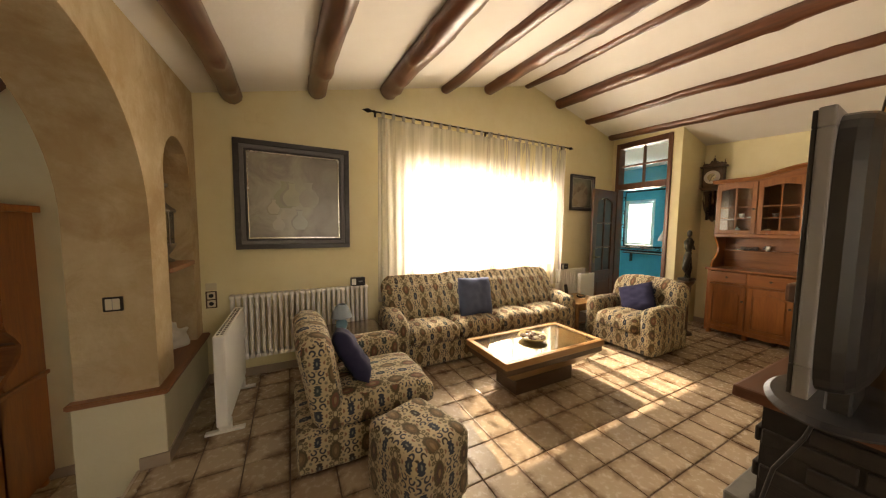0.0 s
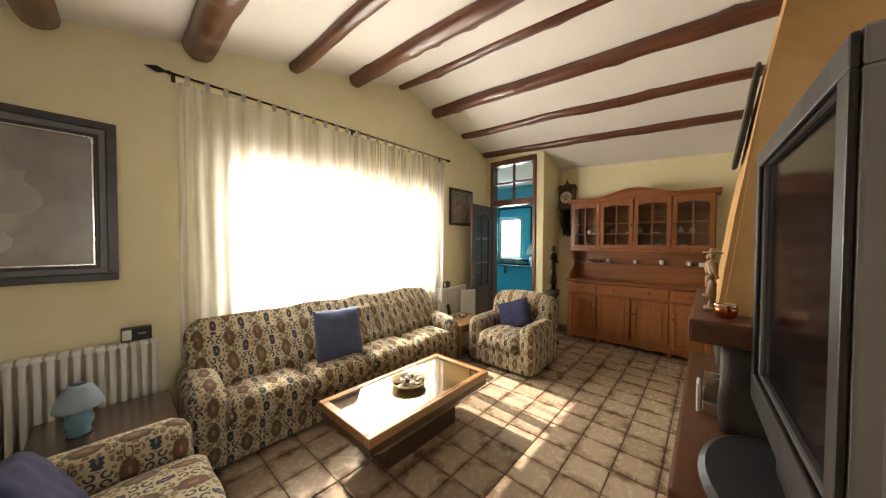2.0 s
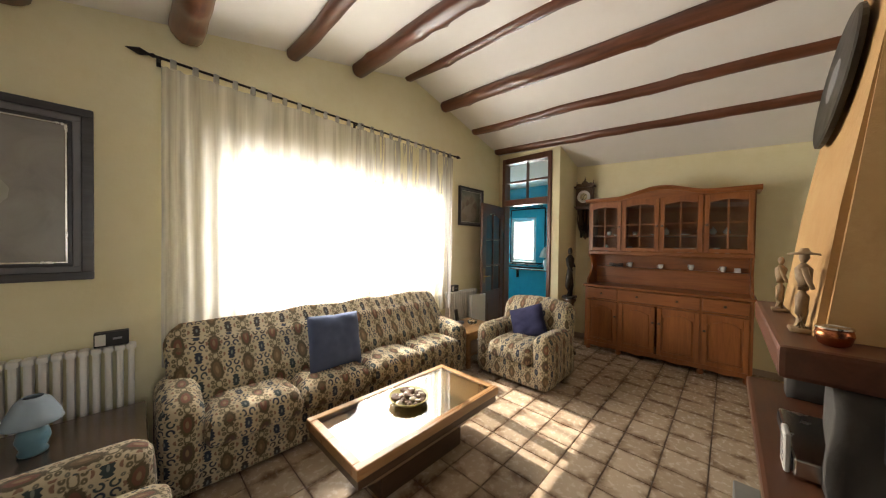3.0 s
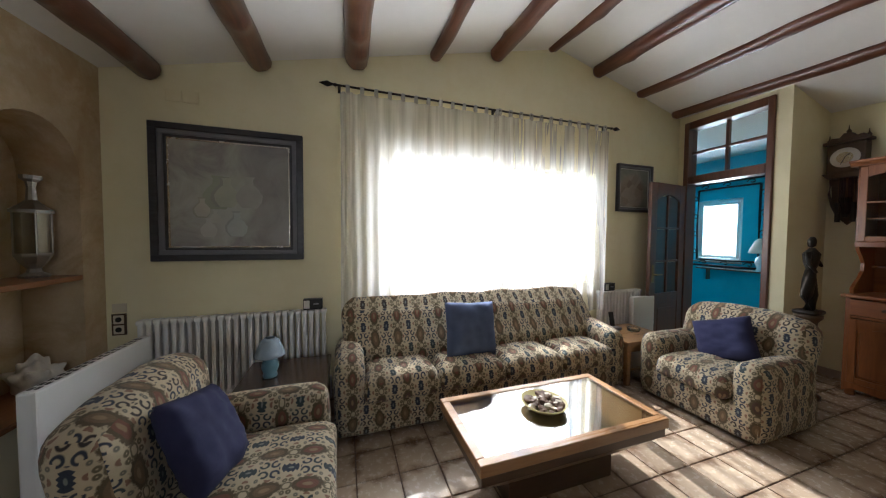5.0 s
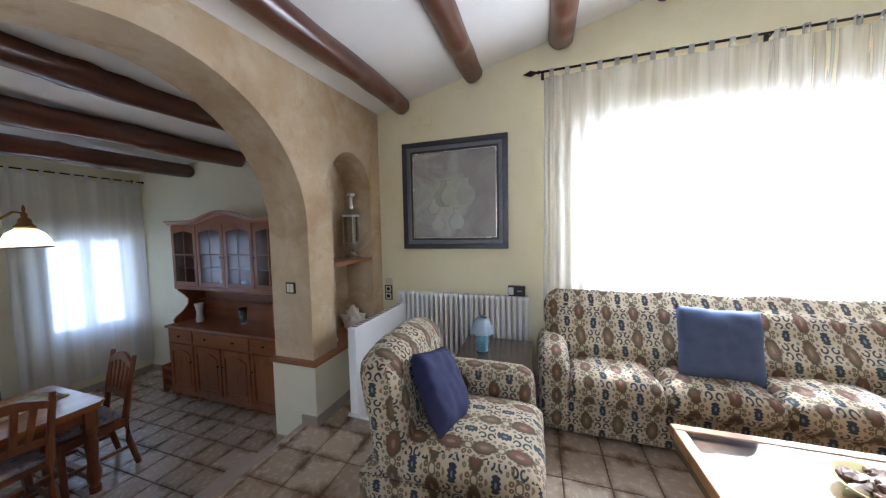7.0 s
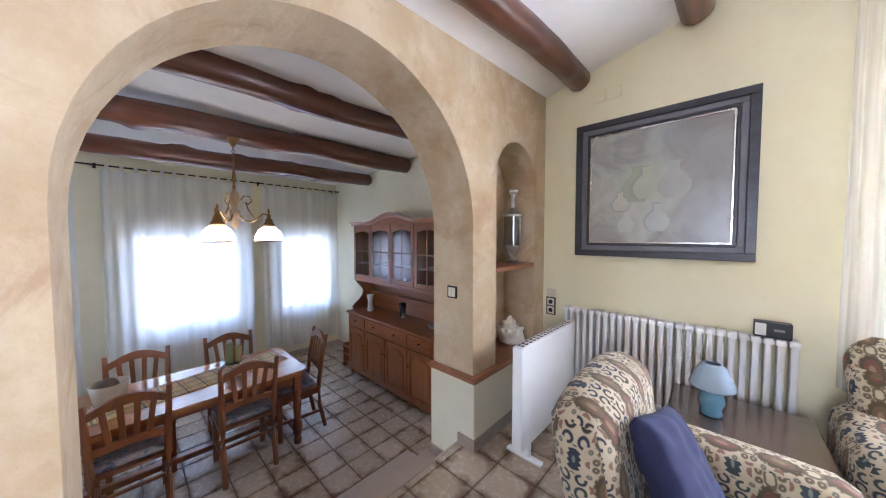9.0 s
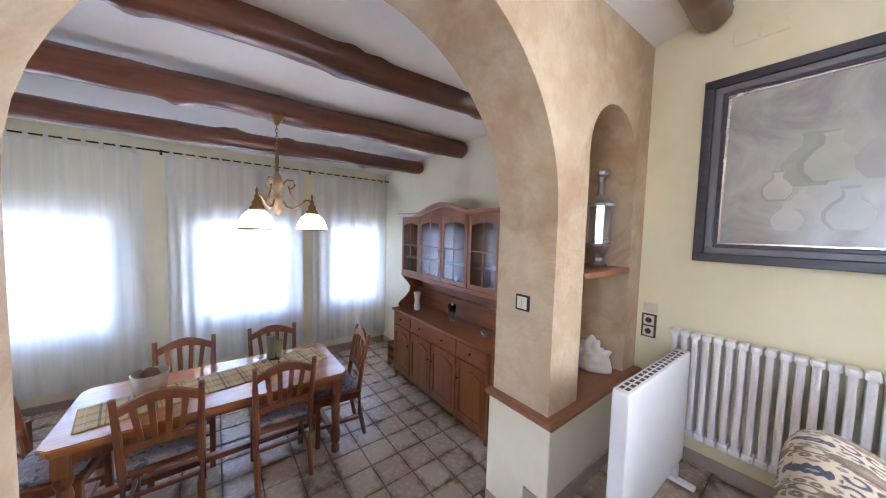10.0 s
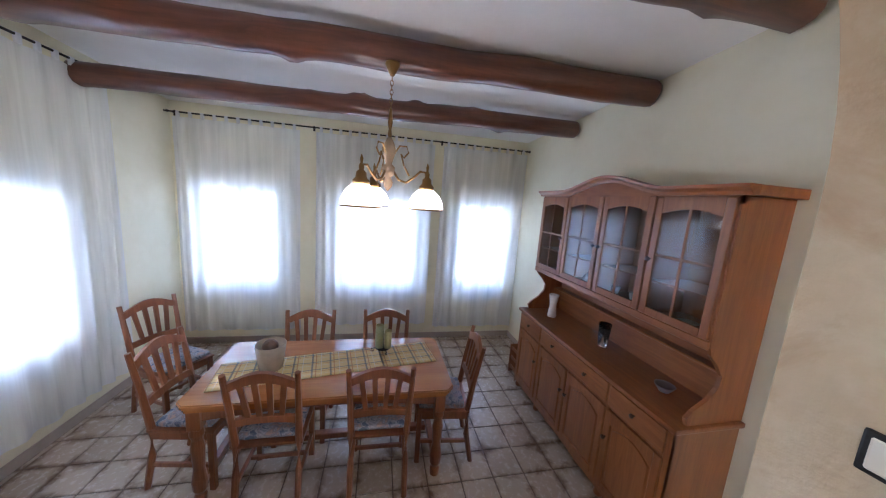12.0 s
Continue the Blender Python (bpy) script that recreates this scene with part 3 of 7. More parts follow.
strips([(SW0, SWZ1, roof(SW0, BACK + 0.8)), (SW1, SWZ1, roof(SW1, BACK + 0.8))], BACK - 0.2, BACK, "y", bm)
strips([(SW1, -0.02, roof(SW1, BACK + 0.8)), (RIDGE_X, -0.02, roof(RIDGE_X, BACK + 0.8)), (6.8, -0.02, roof(6.8, BACK + 0.8))], BACK - 0.2, BACK, "y", bm)
struct("wall_south", bm, M_WALL, "plain yellow plaster wall with a window")

# arch wall: pillar, niche and arch
AC, AR, ASP = -1.885, 0.835, 1.475
arch = []
for i in range(29):
    a = math.pi * i / 28
    y = AC + AR * math.cos(a)
    arch.append((y, ASP + AR * math.sin(a)))
rows = [(arch[0][0], ASP, 2.70)] + [(y, z, 2.70) for y, z in arch]
bm = strips(rows[1:], -0.36, 0.0)
strips([(AC - AR, DF, 2.70), (BACK, DF, 2.70)], -0.36, 0.0, "x", bm)
NY0, NY1, NSP = -0.78, -0.19, 1.84
nr = (NY1 - NY0) / 2
nrows = []
for i in range(17):
    a = math.pi * i / 16
    nrows.append(((NY0 + NY1) / 2 + nr * math.cos(a), NSP + nr * math.sin(a), 2.70))
strips(nrows, -0.30, 0.0, "x", bm)
strips([(0.0, DF, 2.70), (AC + AR, DF, 2.70)], -0.36, -0.30, "x", bm)
strips([(0.0, 0.46, 2.70), (NY1, 0.46, 2.70)], -0.30, 0.0, "x", bm)
strips([(NY0, 0.46, 2.70), (AC + AR, 0.46, 2.70)], -0.30, 0.0, "x", bm)
struct("wall_arch", bm, M_ARCH, "ochre sponged plaster wall with a round arch and a niche")
struct("wall_plinth", box(-0.37, -1.075, DF, 0.03, 0.0, 0.452, 0.008, 2), M_DINE, "pale yellow plaster plinth under the wooden ledge")
bm = prism([(-0.385, -1.10), (0.055, -1.10), (0.055, -0.003), (-0.298, -0.003), (-0.298, -1.04), (-0.385, -1.04)], 0.452, 0.486, "z")
bmesh.ops.bevel(bm, geom=bm.edges[:], offset=0.008, segments=2, affect="EDGES")
struct("trim_ledge", bm, M_LEDGE, "terracotta-brown wooden ledge round the pillar", "ledge")
bm = prism([(-0.298, NY0 + 0.004), (0.004, NY0 + 0.004), (0.016, NY0 + 0.03), (0.016, NY1 - 0.03), (0.004, NY1 - 0.004), (-0.298, NY1 - 0.004)], 1.152, 1.185, "z")
bmesh.ops.bevel(bm, geom=bm.edges[:], offset=0.004, segments=1, affect="EDGES")
struct("niche_shelf", bm, M_LEDGE, "terracotta-brown wooden shelf across the wall niche", "shelf")

# dining room walls
DX, DY0, DY1 = -4.10, -4.40, 0.10
wins = [(-4.22, -3.22), (-2.58, -1.38), (-0.91, -0.02)]
bm = bmesh.new()
edge = DY0 - 0.2
for a, b in wins + [(DY1 + 0.2, 0)]:
    strips([(edge, DF - 0.05, 2.42), (a, DF - 0.05, 2.42)], DX - 0.24, DX, "x", bm)
    if b or a < 0:
        strips([(a, DF - 0.05, 0.12), (b, DF - 0.05, 0.12)], DX - 0.24, DX, "x", bm)
        strips([(a, 1.50, 2.42), (b, 1.50, 2.42)], DX - 0.24, DX, "x", bm)
    edge = b
struct("wall_dining_west", bm, M_DINE, "pale yellow plaster wall with three windows")
bm = strips([(DX, DF - 0.05, 2.62), (-2.75, DF - 0.05, 2.62)], DY0 - 0.2, DY0, "y")
strips([(-2.75, DF - 0.05, 0.10), (-1.35, DF - 0.05, 0.10)], DY0 - 0.2, DY0, "y", bm)
strips([(-2.75, 1.40, 2.62), (-1.35, 1.40, 2.62)], DY0 - 0.2, DY0, "y", bm)
strips([(-1.35, DF - 0.05, 2.62), (-0.36, DF - 0.05, 2.62)], DY0 - 0.2, DY0, "y", bm)
struct("wall_dining_south", bm, M_DINE, "pale yellow plaster wall with one window")
struct("wall_dining_north", box(DX, DY1, DF - 0.05, -0.36, DY1 + 0.2, 2.62), M_DINE, "pale yellow plaster wall behind the pine cabinet")

# ceilings
bm = bmesh.new()
for x0, x1 in ((-0.0, RIDGE_X), (RIDGE_X, 6.8)):
    vs = [bm.verts.new((x, y, roof(x, y) + dz)) for x in (x0, x1) for y in (BACK, 0.26) for dz in (0, 0.12)]
    for f in ((0, 2, 6, 4), (1, 5, 7, 3), (0, 4, 5, 1), (2, 3, 7, 6), (0, 1, 3, 2), (4, 6, 7, 5)):
        bm.faces.new([vs[i] for i in f])
struct("ceiling", bm, M_CEIL, "white painted sloping ceiling between dark logs", "ceiling")
bm = bmesh.new()
vs = [bm.verts.new((x, y, dine_roof(x) + dz)) for x in (DX - 0.24, -0.02) for y in (DY0 - 0.2, DY1 + 0.2) for dz in (0, 0.12)]
for f in ((0, 2, 6, 4), (1, 5, 7, 3), (0, 4, 5, 1), (2, 3, 7, 6), (0, 1, 3, 2), (4, 6, 7, 5)):
    bm.faces.new([vs[i] for i in f])
struct("ceiling_dining", bm, M_CEIL, "white painted ceiling of the dining room", "ceiling")

# roof logs
LOGS = [(0.30, 2.585, 0.085), (1.03, 2.772, 0.088), (1.76, 2.915, 0.095), (2.49, 3.140, 0.060), (3.14, 3.265, 0.080), (3.83, 3.480, 0.060), (4.46, 3.32, 0.076), (5.14, 3.19, 0.068), (5.77, 3.02, 0.070)]
for i, (x, zb, r) in enumerate(LOGS):
    z = zb + r
    tagged(part("ceiling_beam", log(-BACK, r, i + 1), M_BEAM, smooth=True, m=pose(x, -0.004, z, math.degrees(math.atan(FALL)))), "knotty dark brown varnished log under the ceiling", "beam", "roof logs")
for i, (x, zb, r) in enumerate([(-2.95, 2.215, 0.088), (-2.02, 2.285, 0.100), (-1.18, 2.41, 0.100)]):
    tagged(part("ceiling_beam", log(4.49, r, i + 21), M_BEAM, smooth=True, m=pose(x, DY1 - 0.004, zb + r, 1.1)), "thick dark brown varnished log under the dining ceiling", "beam", "dining roof logs")

# floors and steps
struct("floor", box(-0.10, BACK, -0.10, 6.62, 0.0, -0.007), M_GROUT, "brown grout under glazed beige floor tiles", "floor")
struct("floor_dining", box(DX, DY0, DF - 0.1, -0.36, DY1, DF - 0.007), M_GROUT, "brown grout under the dining room's floor tiles", "floor")
bm = box(-0.42, AC - AR, DF, -0.10, -1.075, -0.205, 0.006)
box(-0.74, AC - AR - 0.1, DF, -0.42, -1.0, -0.412, 0.006, 1, bm)
struct("steps", bm, M_SKIRT, "tiled steps down into the dining room", "steps")
struct("riser", box(-0.115, AC - AR, -0.205, -0.10, -1.075, 0.0), M_SKIRT, "beige tiled riser of the top step", "steps")

# skirting
bm = box(0.0, -0.012, 0, 5.9, -0.001, 0.075)
struct("baseboard_north", bm, M_SKIRT, "beige tile skirting", "skirting")
bm = box(0.031, -1.075, 0, 0.042, 0.0, 0.075)
box(-0.10, -1.088, 0, 0.042, -1.076, 0.075, 0, 1, bm)
box(-0.36, -1.088, -0.205, -0.115, -1.076, -0.13, 0, 1, bm)
struct("baseboard_plinth", bm, M_SKIRT, "beige tile skirting stepping down round the pillar", "skirting")
bm = box(DX + 0.001, DY0, DF, DX + 0.012, DY1, DF + 0.08)
box(DX, DY0 + 0.001, DF, -0.36, DY0 + 0.012, DF + 0.08, 0, 1, bm)
box(DX, DY1 - 0.012, DF, -0.36, DY1 - 0.001, DF + 0.08, 0, 1, bm)
struct("baseboard_dining", bm, M_SKIRT, "beige tile skirting round the dining room", "skirting")
struct("baseboard_east", box(6.588, BACK, 0, 6.599, -1.06, 0.075), M_SKIRT, "beige tile skirting", "skirting")


def window(name, m, w, h, sashes, label):
    """A white window in its opening: outer frame, sashes with panes, sill. Local x along the wall, y outwards."""
    win = tagged(thing(name, label, "window", m), kind="structure")
    f = 0.055
    bm = box(0, 0, 0, f, 0.06, h, 0.005)
    box(w - f, 0, 0, w, 0.06, h, 0.005, 1, bm)
    box(f, 0, 0, w - f, 0.06, f, 0.005, 1, bm)
    box(f, 0, h - f, w - f, 0.06, h, 0.005, 1, bm)
    part("window_frame", bm, M_FRAMEW, win)
    sw = (w - 2 * f) / sashes
    for i in range(sashes):
        x0, x1 = f + i * sw + 0.003, f + (i + 1) * sw - 0.003
        bm = box(x0, -0.012, f + 0.003, x0 + 0.05, 0.035, h - f - 0.003, 0.005)
        box(x1 - 0.05, -0.012, f + 0.003, x1, 0.035, h - f - 0.003, 0.005, 1, bm)
        box(x0 + 0.05, -0.012, f + 0.003, x1 - 0.05, 0.035, f + 0.053, 0.005, 1, bm)
        box(x0 + 0.05, -0.012, h - f - 0.053, x1 - 0.05, 0.035, h - f - 0.003, 0.005, 1, bm)
        s = part("sash", bm, M_FRAMEW, win)
        p = part("pane", box(x0 + 0.05, 0.010, f + 0.053, x1 - 0.05, 0.014, h - f - 0.053), M_PANE, s)
        p.visible_shadow = False
    part("window_sill", box(-0.02, -0.10, -0.03, w + 0.02, 0.0, -0.001, 0.006), M_SKIRT, win)
    return win


window("window_1", pose(W0, 0.12, WZ0), W1 - W0, WZ1 - WZ0, 4, "wide white four-sash window behind sheer curtains")
for i, (a, b) in enumerate(wins):
    window("window_%d" % (i + 2), pose(DX - 0.12, a, 0.12, 0, 0, 90), b - a, 1.38, 2, "white two-sash window behind sheer curtains")
window("window_5", pose(-1.35, DY0 - 0.12, 0.10, 0, 0, 180), 1.40, 1.30, 2, "white two-sash window in the side wall")

window("window_7", pose(SW1, BACK - 0.12, SWZ0, 0, 0, 180), SW1 - SW0, SWZ1 - SWZ0, 2, "white two-sash window in the plain back wall")

# bright outdoors, seen only as a glare through the curtains
struct("backdrop", box(-1.5, 7.0, -2.0, 8.5, 7.05, 4.5), M_GLOWN, "overexposed bright outdoors beyond the window", "backdrop")
struct("backdrop_west", box(-10.0, -9, -2.5, -9.95, 4, 4.0), M_GLOWD, "overexposed bluish outdoors beyond the dining windows", "backdrop")
struct("backdrop_south", box(-7, -10.0, -2.5, 2, -9.95, 4.0), M_GLOWD, "overexposed bluish outdoors beyond the side window", "backdrop")
struct("ground", box(-60, -60, -1.3, 60, 60, -1.2), M_STONE, "pale ground outside the house", "ground")



def garden_tree(x, y, z0):
    """A small tree outside the wide window: trunk, limbs and a loose crown of single leaves."""
    t = thing("garden_tree", "leafy green garden tree outside the wide window", "tree", pose(x, y, z0))
    rnd = random.Random(31)
    part("trunk", tube([(0, 0, -0.02), (0.05, 0.02, 1.0), (0.0, -0.03, 2.2), (0.08, 0.0, 3.2)], [0.11, 0.085, 0.065, 0.03], 10), M_BARK, t, smooth=True)
    tips = []
    for k in range(11):
        a, h = k * 2.4, 2.1 + 0.16 * k
        l = rnd.uniform(0.7, 1.2)
        end = Vector((math.cos(a) * l, math.sin(a) * l * 0.8, h + rnd.uniform(0.35, 0.9)))
        mid = Vector((math.cos(a) * l * 0.5, math.sin(a) * l * 0.4, h + 0.15))
        part("limb", tube([(0.02, 0, h - 0.1), mid, end], [0.03, 0.02, 0.006], 6), M_BARK, t, smooth=True)
        tips += [mid.lerp(end, q) for q in (0.35, 0.7, 1.0)]
    verts, faces = [], []
    for tip in tips:
        for _ in range(48):
            c = tip + Vector((rnd.gauss(0, 0.17), rnd.gauss(0, 0.17), rnd.gauss(0, 0.15)))
            q = Vector((rnd.uniform(-1, 1), rnd.uniform(-1, 1), rnd.uniform(-0.6, 0.6))).normalized()
            w = q.cross(Vector((rnd.uniform(-1, 1), rnd.uniform(-1, 1), 1))).normalized()
            b, l = len(verts), rnd.uniform(0.04, 0.065)
            verts += [c - q * l, c + w * l * 0.45, c + q * l, c - w * l * 0.45]
            faces += [(b, b + 1, b + 2), (b, b + 2, b + 3)]
    me = bpy.data.meshes.new("leaves")
    me.from_pydata(verts, [], faces)
    me.materials.append(M_LEAF)
    ob = new("crown", me)
    ob.parent = t
    ob["kind"] = "stuff"


M_BARK = plain("grey_brown_bark", (0.11, 0.085, 0.06), 0.9, 0, 0.35, 30, 0.6)
M_LEAF = plain("green_leaf", (0.055, 0.095, 0.03), 0.55, 0, 0.4, 6, 0.1)
garden_tree(2.15, 2.6, -1.2)

# turquoise hall beyond the glazed door
bm = box(6.06, 2.2, -0.02, 8.6, 2.3, 2.95)
box(8.30, -0.96, -0.02, 8.45, 0.50, 2.95, 0, 1, bm)
box(8.30, 1.24, -0.02, 8.45, 2.2, 2.95, 0, 1, bm)
box(8.30, 0.50, -0.02, 8.45, 1.24, 1.05, 0, 1, bm)
box(8.30, 0.50, 2.20, 8.45, 1.24, 2.95, 0, 1, bm)
box(6.06, 0.27, -0.02, 6.14, 2.2, 2.95, 0, 1, bm)
box(6.80, -1.06, -0.02, 8.45, -0.96, 2.95, 0, 1, bm)
struct("wall_hall", bm, M_BLUE, "turquoise painted hall walls with a bright window")
struct("floor_hall", box(6.05, -0.96, -0.1, 8.3, 2.2, -0.005), M_SKIRT, "beige tiled hall floor", "floor")
struct("wall_outside", box(5.985, 0.40, -0.4, 6.055, 2.3, 3.0), M_CEIL, "white rendered outer wall beyond the window")
struct("ceiling_hall", box(6.05, -0.96, 2.95, 8.45, 2.3, 3.05), M_CEIL, "white hall ceiling", "ceiling")
struct("backdrop_hall", box(9.4, -1.5, 0, 9.45, 3.0, 4.0), M_GLOWN, "overexposed bright outdoors beyond the hall window", "backdrop")
window("window_6", pose(8.37, 1.24, 1.05, 0, 0, -90), 0.74, 1.15, 1, "bright white hall window in a turquoise wall")
iron = thing("iron_window_surround", "black wrought-iron double frame with curls round the hall window", "iron frame", pose(8.24, 0.70, 1.735))
for name, hy, hz, r in (("outer_frame", 0.545, 0.77, 0.021), ("inner_frame", 0.455, 0.66, 0.017)):
    bm = bmesh.new()
    for q in (-1, 1):
        tube([(0, q * hy, -hz), (-0.01, q * hy * 1.01, 0), (0, q * hy, hz)], r, 8, bm)
        tube([(0, -hy, q * hz), (-0.01, 0, q * hz * 1.005), (0, hy, q * hz)], r, 8, bm)
    part(name, bm, M_IRON, iron, smooth=True)
for sy in (-1, 1):
    for k in range(4):
        z = -0.52 + 0.34 * k
        pts = [(0, sy * 0.50 + 0.045 * math.cos(a * 0.7) * (1 - a / 11), z + 0.07 * math.sin(a * 0.7) * (1 - a / 11)) for a in range(9)]
        part("curl", tube(pts, 0.009, 6), M_IRON, iron, smooth=True)
    for k in range(3):
        pts = [(0, -0.34 + 0.34 * k + 0.07 * math.cos(a * 0.7) * (1 - a / 11), sy * 0.715 + 0.045 * math.sin(a * 0.7) * (1 - a / 11)) for a in range(9)]
        part("curl", tube(pts, 0.009, 6), M_IRON, iron, smooth=True)
for y in (-0.5, 0.5):
    part("wall_pin", rod((0, y, -0.77), (0.07, y, -0.77), 0.012), M_IRON, iron)


# ---------- doors ----------
def hall_door():
    d = tagged(thing("door_1", "open red-brown wooden door with glazed panes and a transom", "door", pose(5.90, -0.08, 0)), kind="structure")
    # fixed frame with transom light; local y runs to -0.86
    bm = box(-0.03, -0.055, 0, 0.14, 0.0, 2.95, 0.006)
    box(-0.03, -0.86, 0, 0.14, -0.805, 2.95, 0.006, 1, bm)
    box(-0.03, -0.805, 2.86, 0.14, -0.055, 2.95, 0.006, 1, bm)
    box(-0.03, -0.805, 2.16, 0.14, -0.055, 2.26, 0.006, 1, bm)
    part("door_frame", bm, M_DOOR, d)
    bm = box(0.03, -0.445, 2.26, 0.08, -0.415, 2.86, 0.004)
    box(0.031, -0.805, 2.545, 0.079, -0.055, 2.575, 0.004, 1, bm)
    part("transom_bar", bm, M_DOOR, d)
    for y in (-0.805, -0.415):
        for z in (2.26, 2.575):
            p = part("pane", box(0.05, y, z, 0.054, y + 0.36, z + 0.285), M_PANE, d)
            p.visible_shadow = False
    # leaf, swung open into the room along the window wall
    leaf = part("door_leaf", leaf_mesh(), M_DOOR, d, "door leaf with an arched grid of panes", m=pose(-0.03, -0.02, 0, 0, 0, 7))
    for i in range(2):
        for j in range(3):
            x0, z0 = -0.60 + i * 0.245, 0.78 + j * 0.41
            part("pane", box(x0, -0.003, z0, x0 + 0.215, 0.003, z0 + 0.38), M_SMOKEPANE, leaf)
    bm = tube([(-0.66, -0.025, 1.02), (-0.66, -0.065, 1.02), (-0.56, -0.07, 1.02)], 0.009, 8)
    box(-0.685, -0.026, 0.92, -0.635, -0.021, 1.14, 0.003, 1, bm)
    part("door_handle", bm, M_BRASS, leaf, "brass lever handle")


M_SMOKEPANE = plain("frosted_door_pane", (0.11, 0.105, 0.10), 0.15, 0, 0.1, 30, 0.1)


def leaf_mesh():
    bm = box(-0.72, -0.02, 0.02, -0.60, 0.02, 2.14, 0.004)
    box(-0.12, -0.02, 0.02, 0.0, 0.02, 2.14, 0.004, 1, bm)
    box(-0.60, -0.02, 0.02, -0.12, 0.02, 0.16, 0.003, 1, bm)
    box(-0.60, -0.012, 0.16, -0.12, 0.012, 0.66, 0.0, 1, bm)
    box(-0.54, -0.018, 0.22, -0.18, 0.018, 0.60, 0.012, 1, bm)
    box(-0.60, -0.02, 0.66, -0.12, 0.02, 0.78, 0.003, 1, bm)
    out = [(-0.60, 2.14), (-0.12, 2.14), (-0.12, 1.93)]
    out += [(-0.12 - 0.48 * i / 10, 1.93 + 0.08 * math.sin(math.pi * i / 10)) for i in range(1, 10)] + [(-0.60, 1.93)]
    prism(out, -0.02, 0.02, "y", bm)
    box(-0.375, -0.018, 0.78, -0.345, 0.018, 2.0, 0.003, 1, bm)
    for z in (1.165, 1.575):
        box(-0.60, -0.017, z, -0.12, 0.017, z + 0.025, 0.003, 1, bm)
    return bm


hall_door()


# ---------- upholstery ----------
def sofa():
    s = thing("sofa", "four-seat sofa in patterned cream, blue and rust kilim cloth", "sofa", pose(1.58, -0.12, 0))
    W, F = 2.64, -0.60
    part("base", cushion(0.02, F + 0.03, 0.03, W - 0.02, -0.02, 0.30, 0.12, 10, 0.008, 1), M_KILIM, s, smooth=True)
    for i in range(4):
        x0 = 0.20 + i * 0.56
        bm = cushion(x0, F - 0.06, 0.28, x0 + 0.558, -0.12, 0.45, 0.42, 11, 0.012, 3 + i)
        for v in bm.verts:
            if v.co.z > 0.36:
                u, w = (v.co.x - x0 - 0.279) / 0.279, (v.co.y + 0.38) / 0.28
                v.co.z += 0.035 * max(0, 1 - u ** 4) * max(0, 1 - w ** 4) + 0.008 * noise.noise(v.co * 9)
        part("seat_cushion", bm, M_KILIM, s, smooth=True)
    bm = cushion(0.05, -0.30, 0.28, W - 0.05, -0.02, 0.91, 0.46, 26, 0.016, 9)
    for v in bm.verts:
        v.co.y += 0.16 * (v.co.z - 0.40) - 0.02
        if v.co.z > 0.55:
            v.co.y += (0.02 - v.co.y) * 0.72 * min(1.0, (v.co.z - 0.55) / 0.36)
        fold = abs(math.sin(math.pi * (v.co.x - 0.2) / 0.56))
        if v.co.y < -0.12:
            v.co.y -= 0.028 * fold ** 0.5
        if v.co.z > 0.7:
            v.co.z += 0.018 * fold + 0.014 * noise.noise(Vector((v.co.x * 3, 1, 4)))
    part("backrest", bm, M_KILIM, s, smooth=True)
    for x0 in (0.0, W - 0.22):
        bm = cushion(x0, F, 0.05, x0 + 0.22, -0.05, 0.62, 0.42, 9, 0.010, 20 + x0)
        for v in bm.verts:
            v.co.z -= 0.07 * max(0, (-v.co.y - 0.25)) * (1 if v.co.z > 0.4 else 0) * 2
        part("armrest", bm, M_KILIM, s, smooth=True)
    return s


def armchair(m, width, depth, arms, label, seed):
    """Faces local -y; local x along its width."""
    s = thing("armchair", label, "armchair", m)
    part("base", cushion(0.03, -depth + 0.04, 0.03, width - 0.03, -0.04, 0.28, 0.14, 8, 0.008, seed), M_KILIM, s, smooth=True)
    a0 = 0.20 if 0 in arms else 0.02
    a1 = width - (0.20 if 1 in arms else 0.02)
    bm = cushion(a0, -depth - 0.02, 0.26, a1, -0.16, 0.42, 0.40, 11, 0.012, seed + 1)
    for v in bm.verts:
        if v.co.z > 0.33:
            u, w = (2 * v.co.x - a0 - a1) / (a1 - a0), (v.co.y + depth / 2 + 0.09) / (depth / 2 - 0.07)
            v.co.z += 0.045 * max(0, 1 - u ** 4) * max(0, 1 - w ** 4) + 0.010 * noise.noise(v.co * 8)
    part("seat_cushion", bm, M_KILIM, s, smooth=True)
    bm = cushion(0.02, -0.27, 0.25, width - 0.02, -0.01 if len(arms) == 2 else -0.06, 0.87, 0.45, 10, 0.014, seed + 2)
    for v in bm.verts:
        v.co.y += (0.22 if len(arms) == 2 else 0.17) * (v.co.z - 0.4) - 0.05
        u = (v.co.x - width / 2) / (width / 2)
        if v.co.z > 0.6:
            v.co.z -= 0.05 * u * u
    part("backrest", bm, M_KILIM, s, smooth=True)
    for k in arms:
        x0 = 0.0 if k == 0 else width - 0.21
        bm = cushion(x0, -depth + 0.03, 0.05, x0 + 0.21, -0.12, 0.58, 0.45, 9, 0.010, seed + 5 + k)
        part("armrest", bm, M_KILIM, s, smooth=True)
    return s


sofa()
armchair(pose(5.10, -0.74, 0, 0, 0, -90), 0.92, 0.83, (0, 1), "armchair in patterned kilim cloth beside the glazed door", 40)
armchair(pose(0.70, -1.66, 0, 0, 0, 90), 0.82, 0.90, (1,), "one-armed chair in patterned kilim cloth on the tiles", 60)

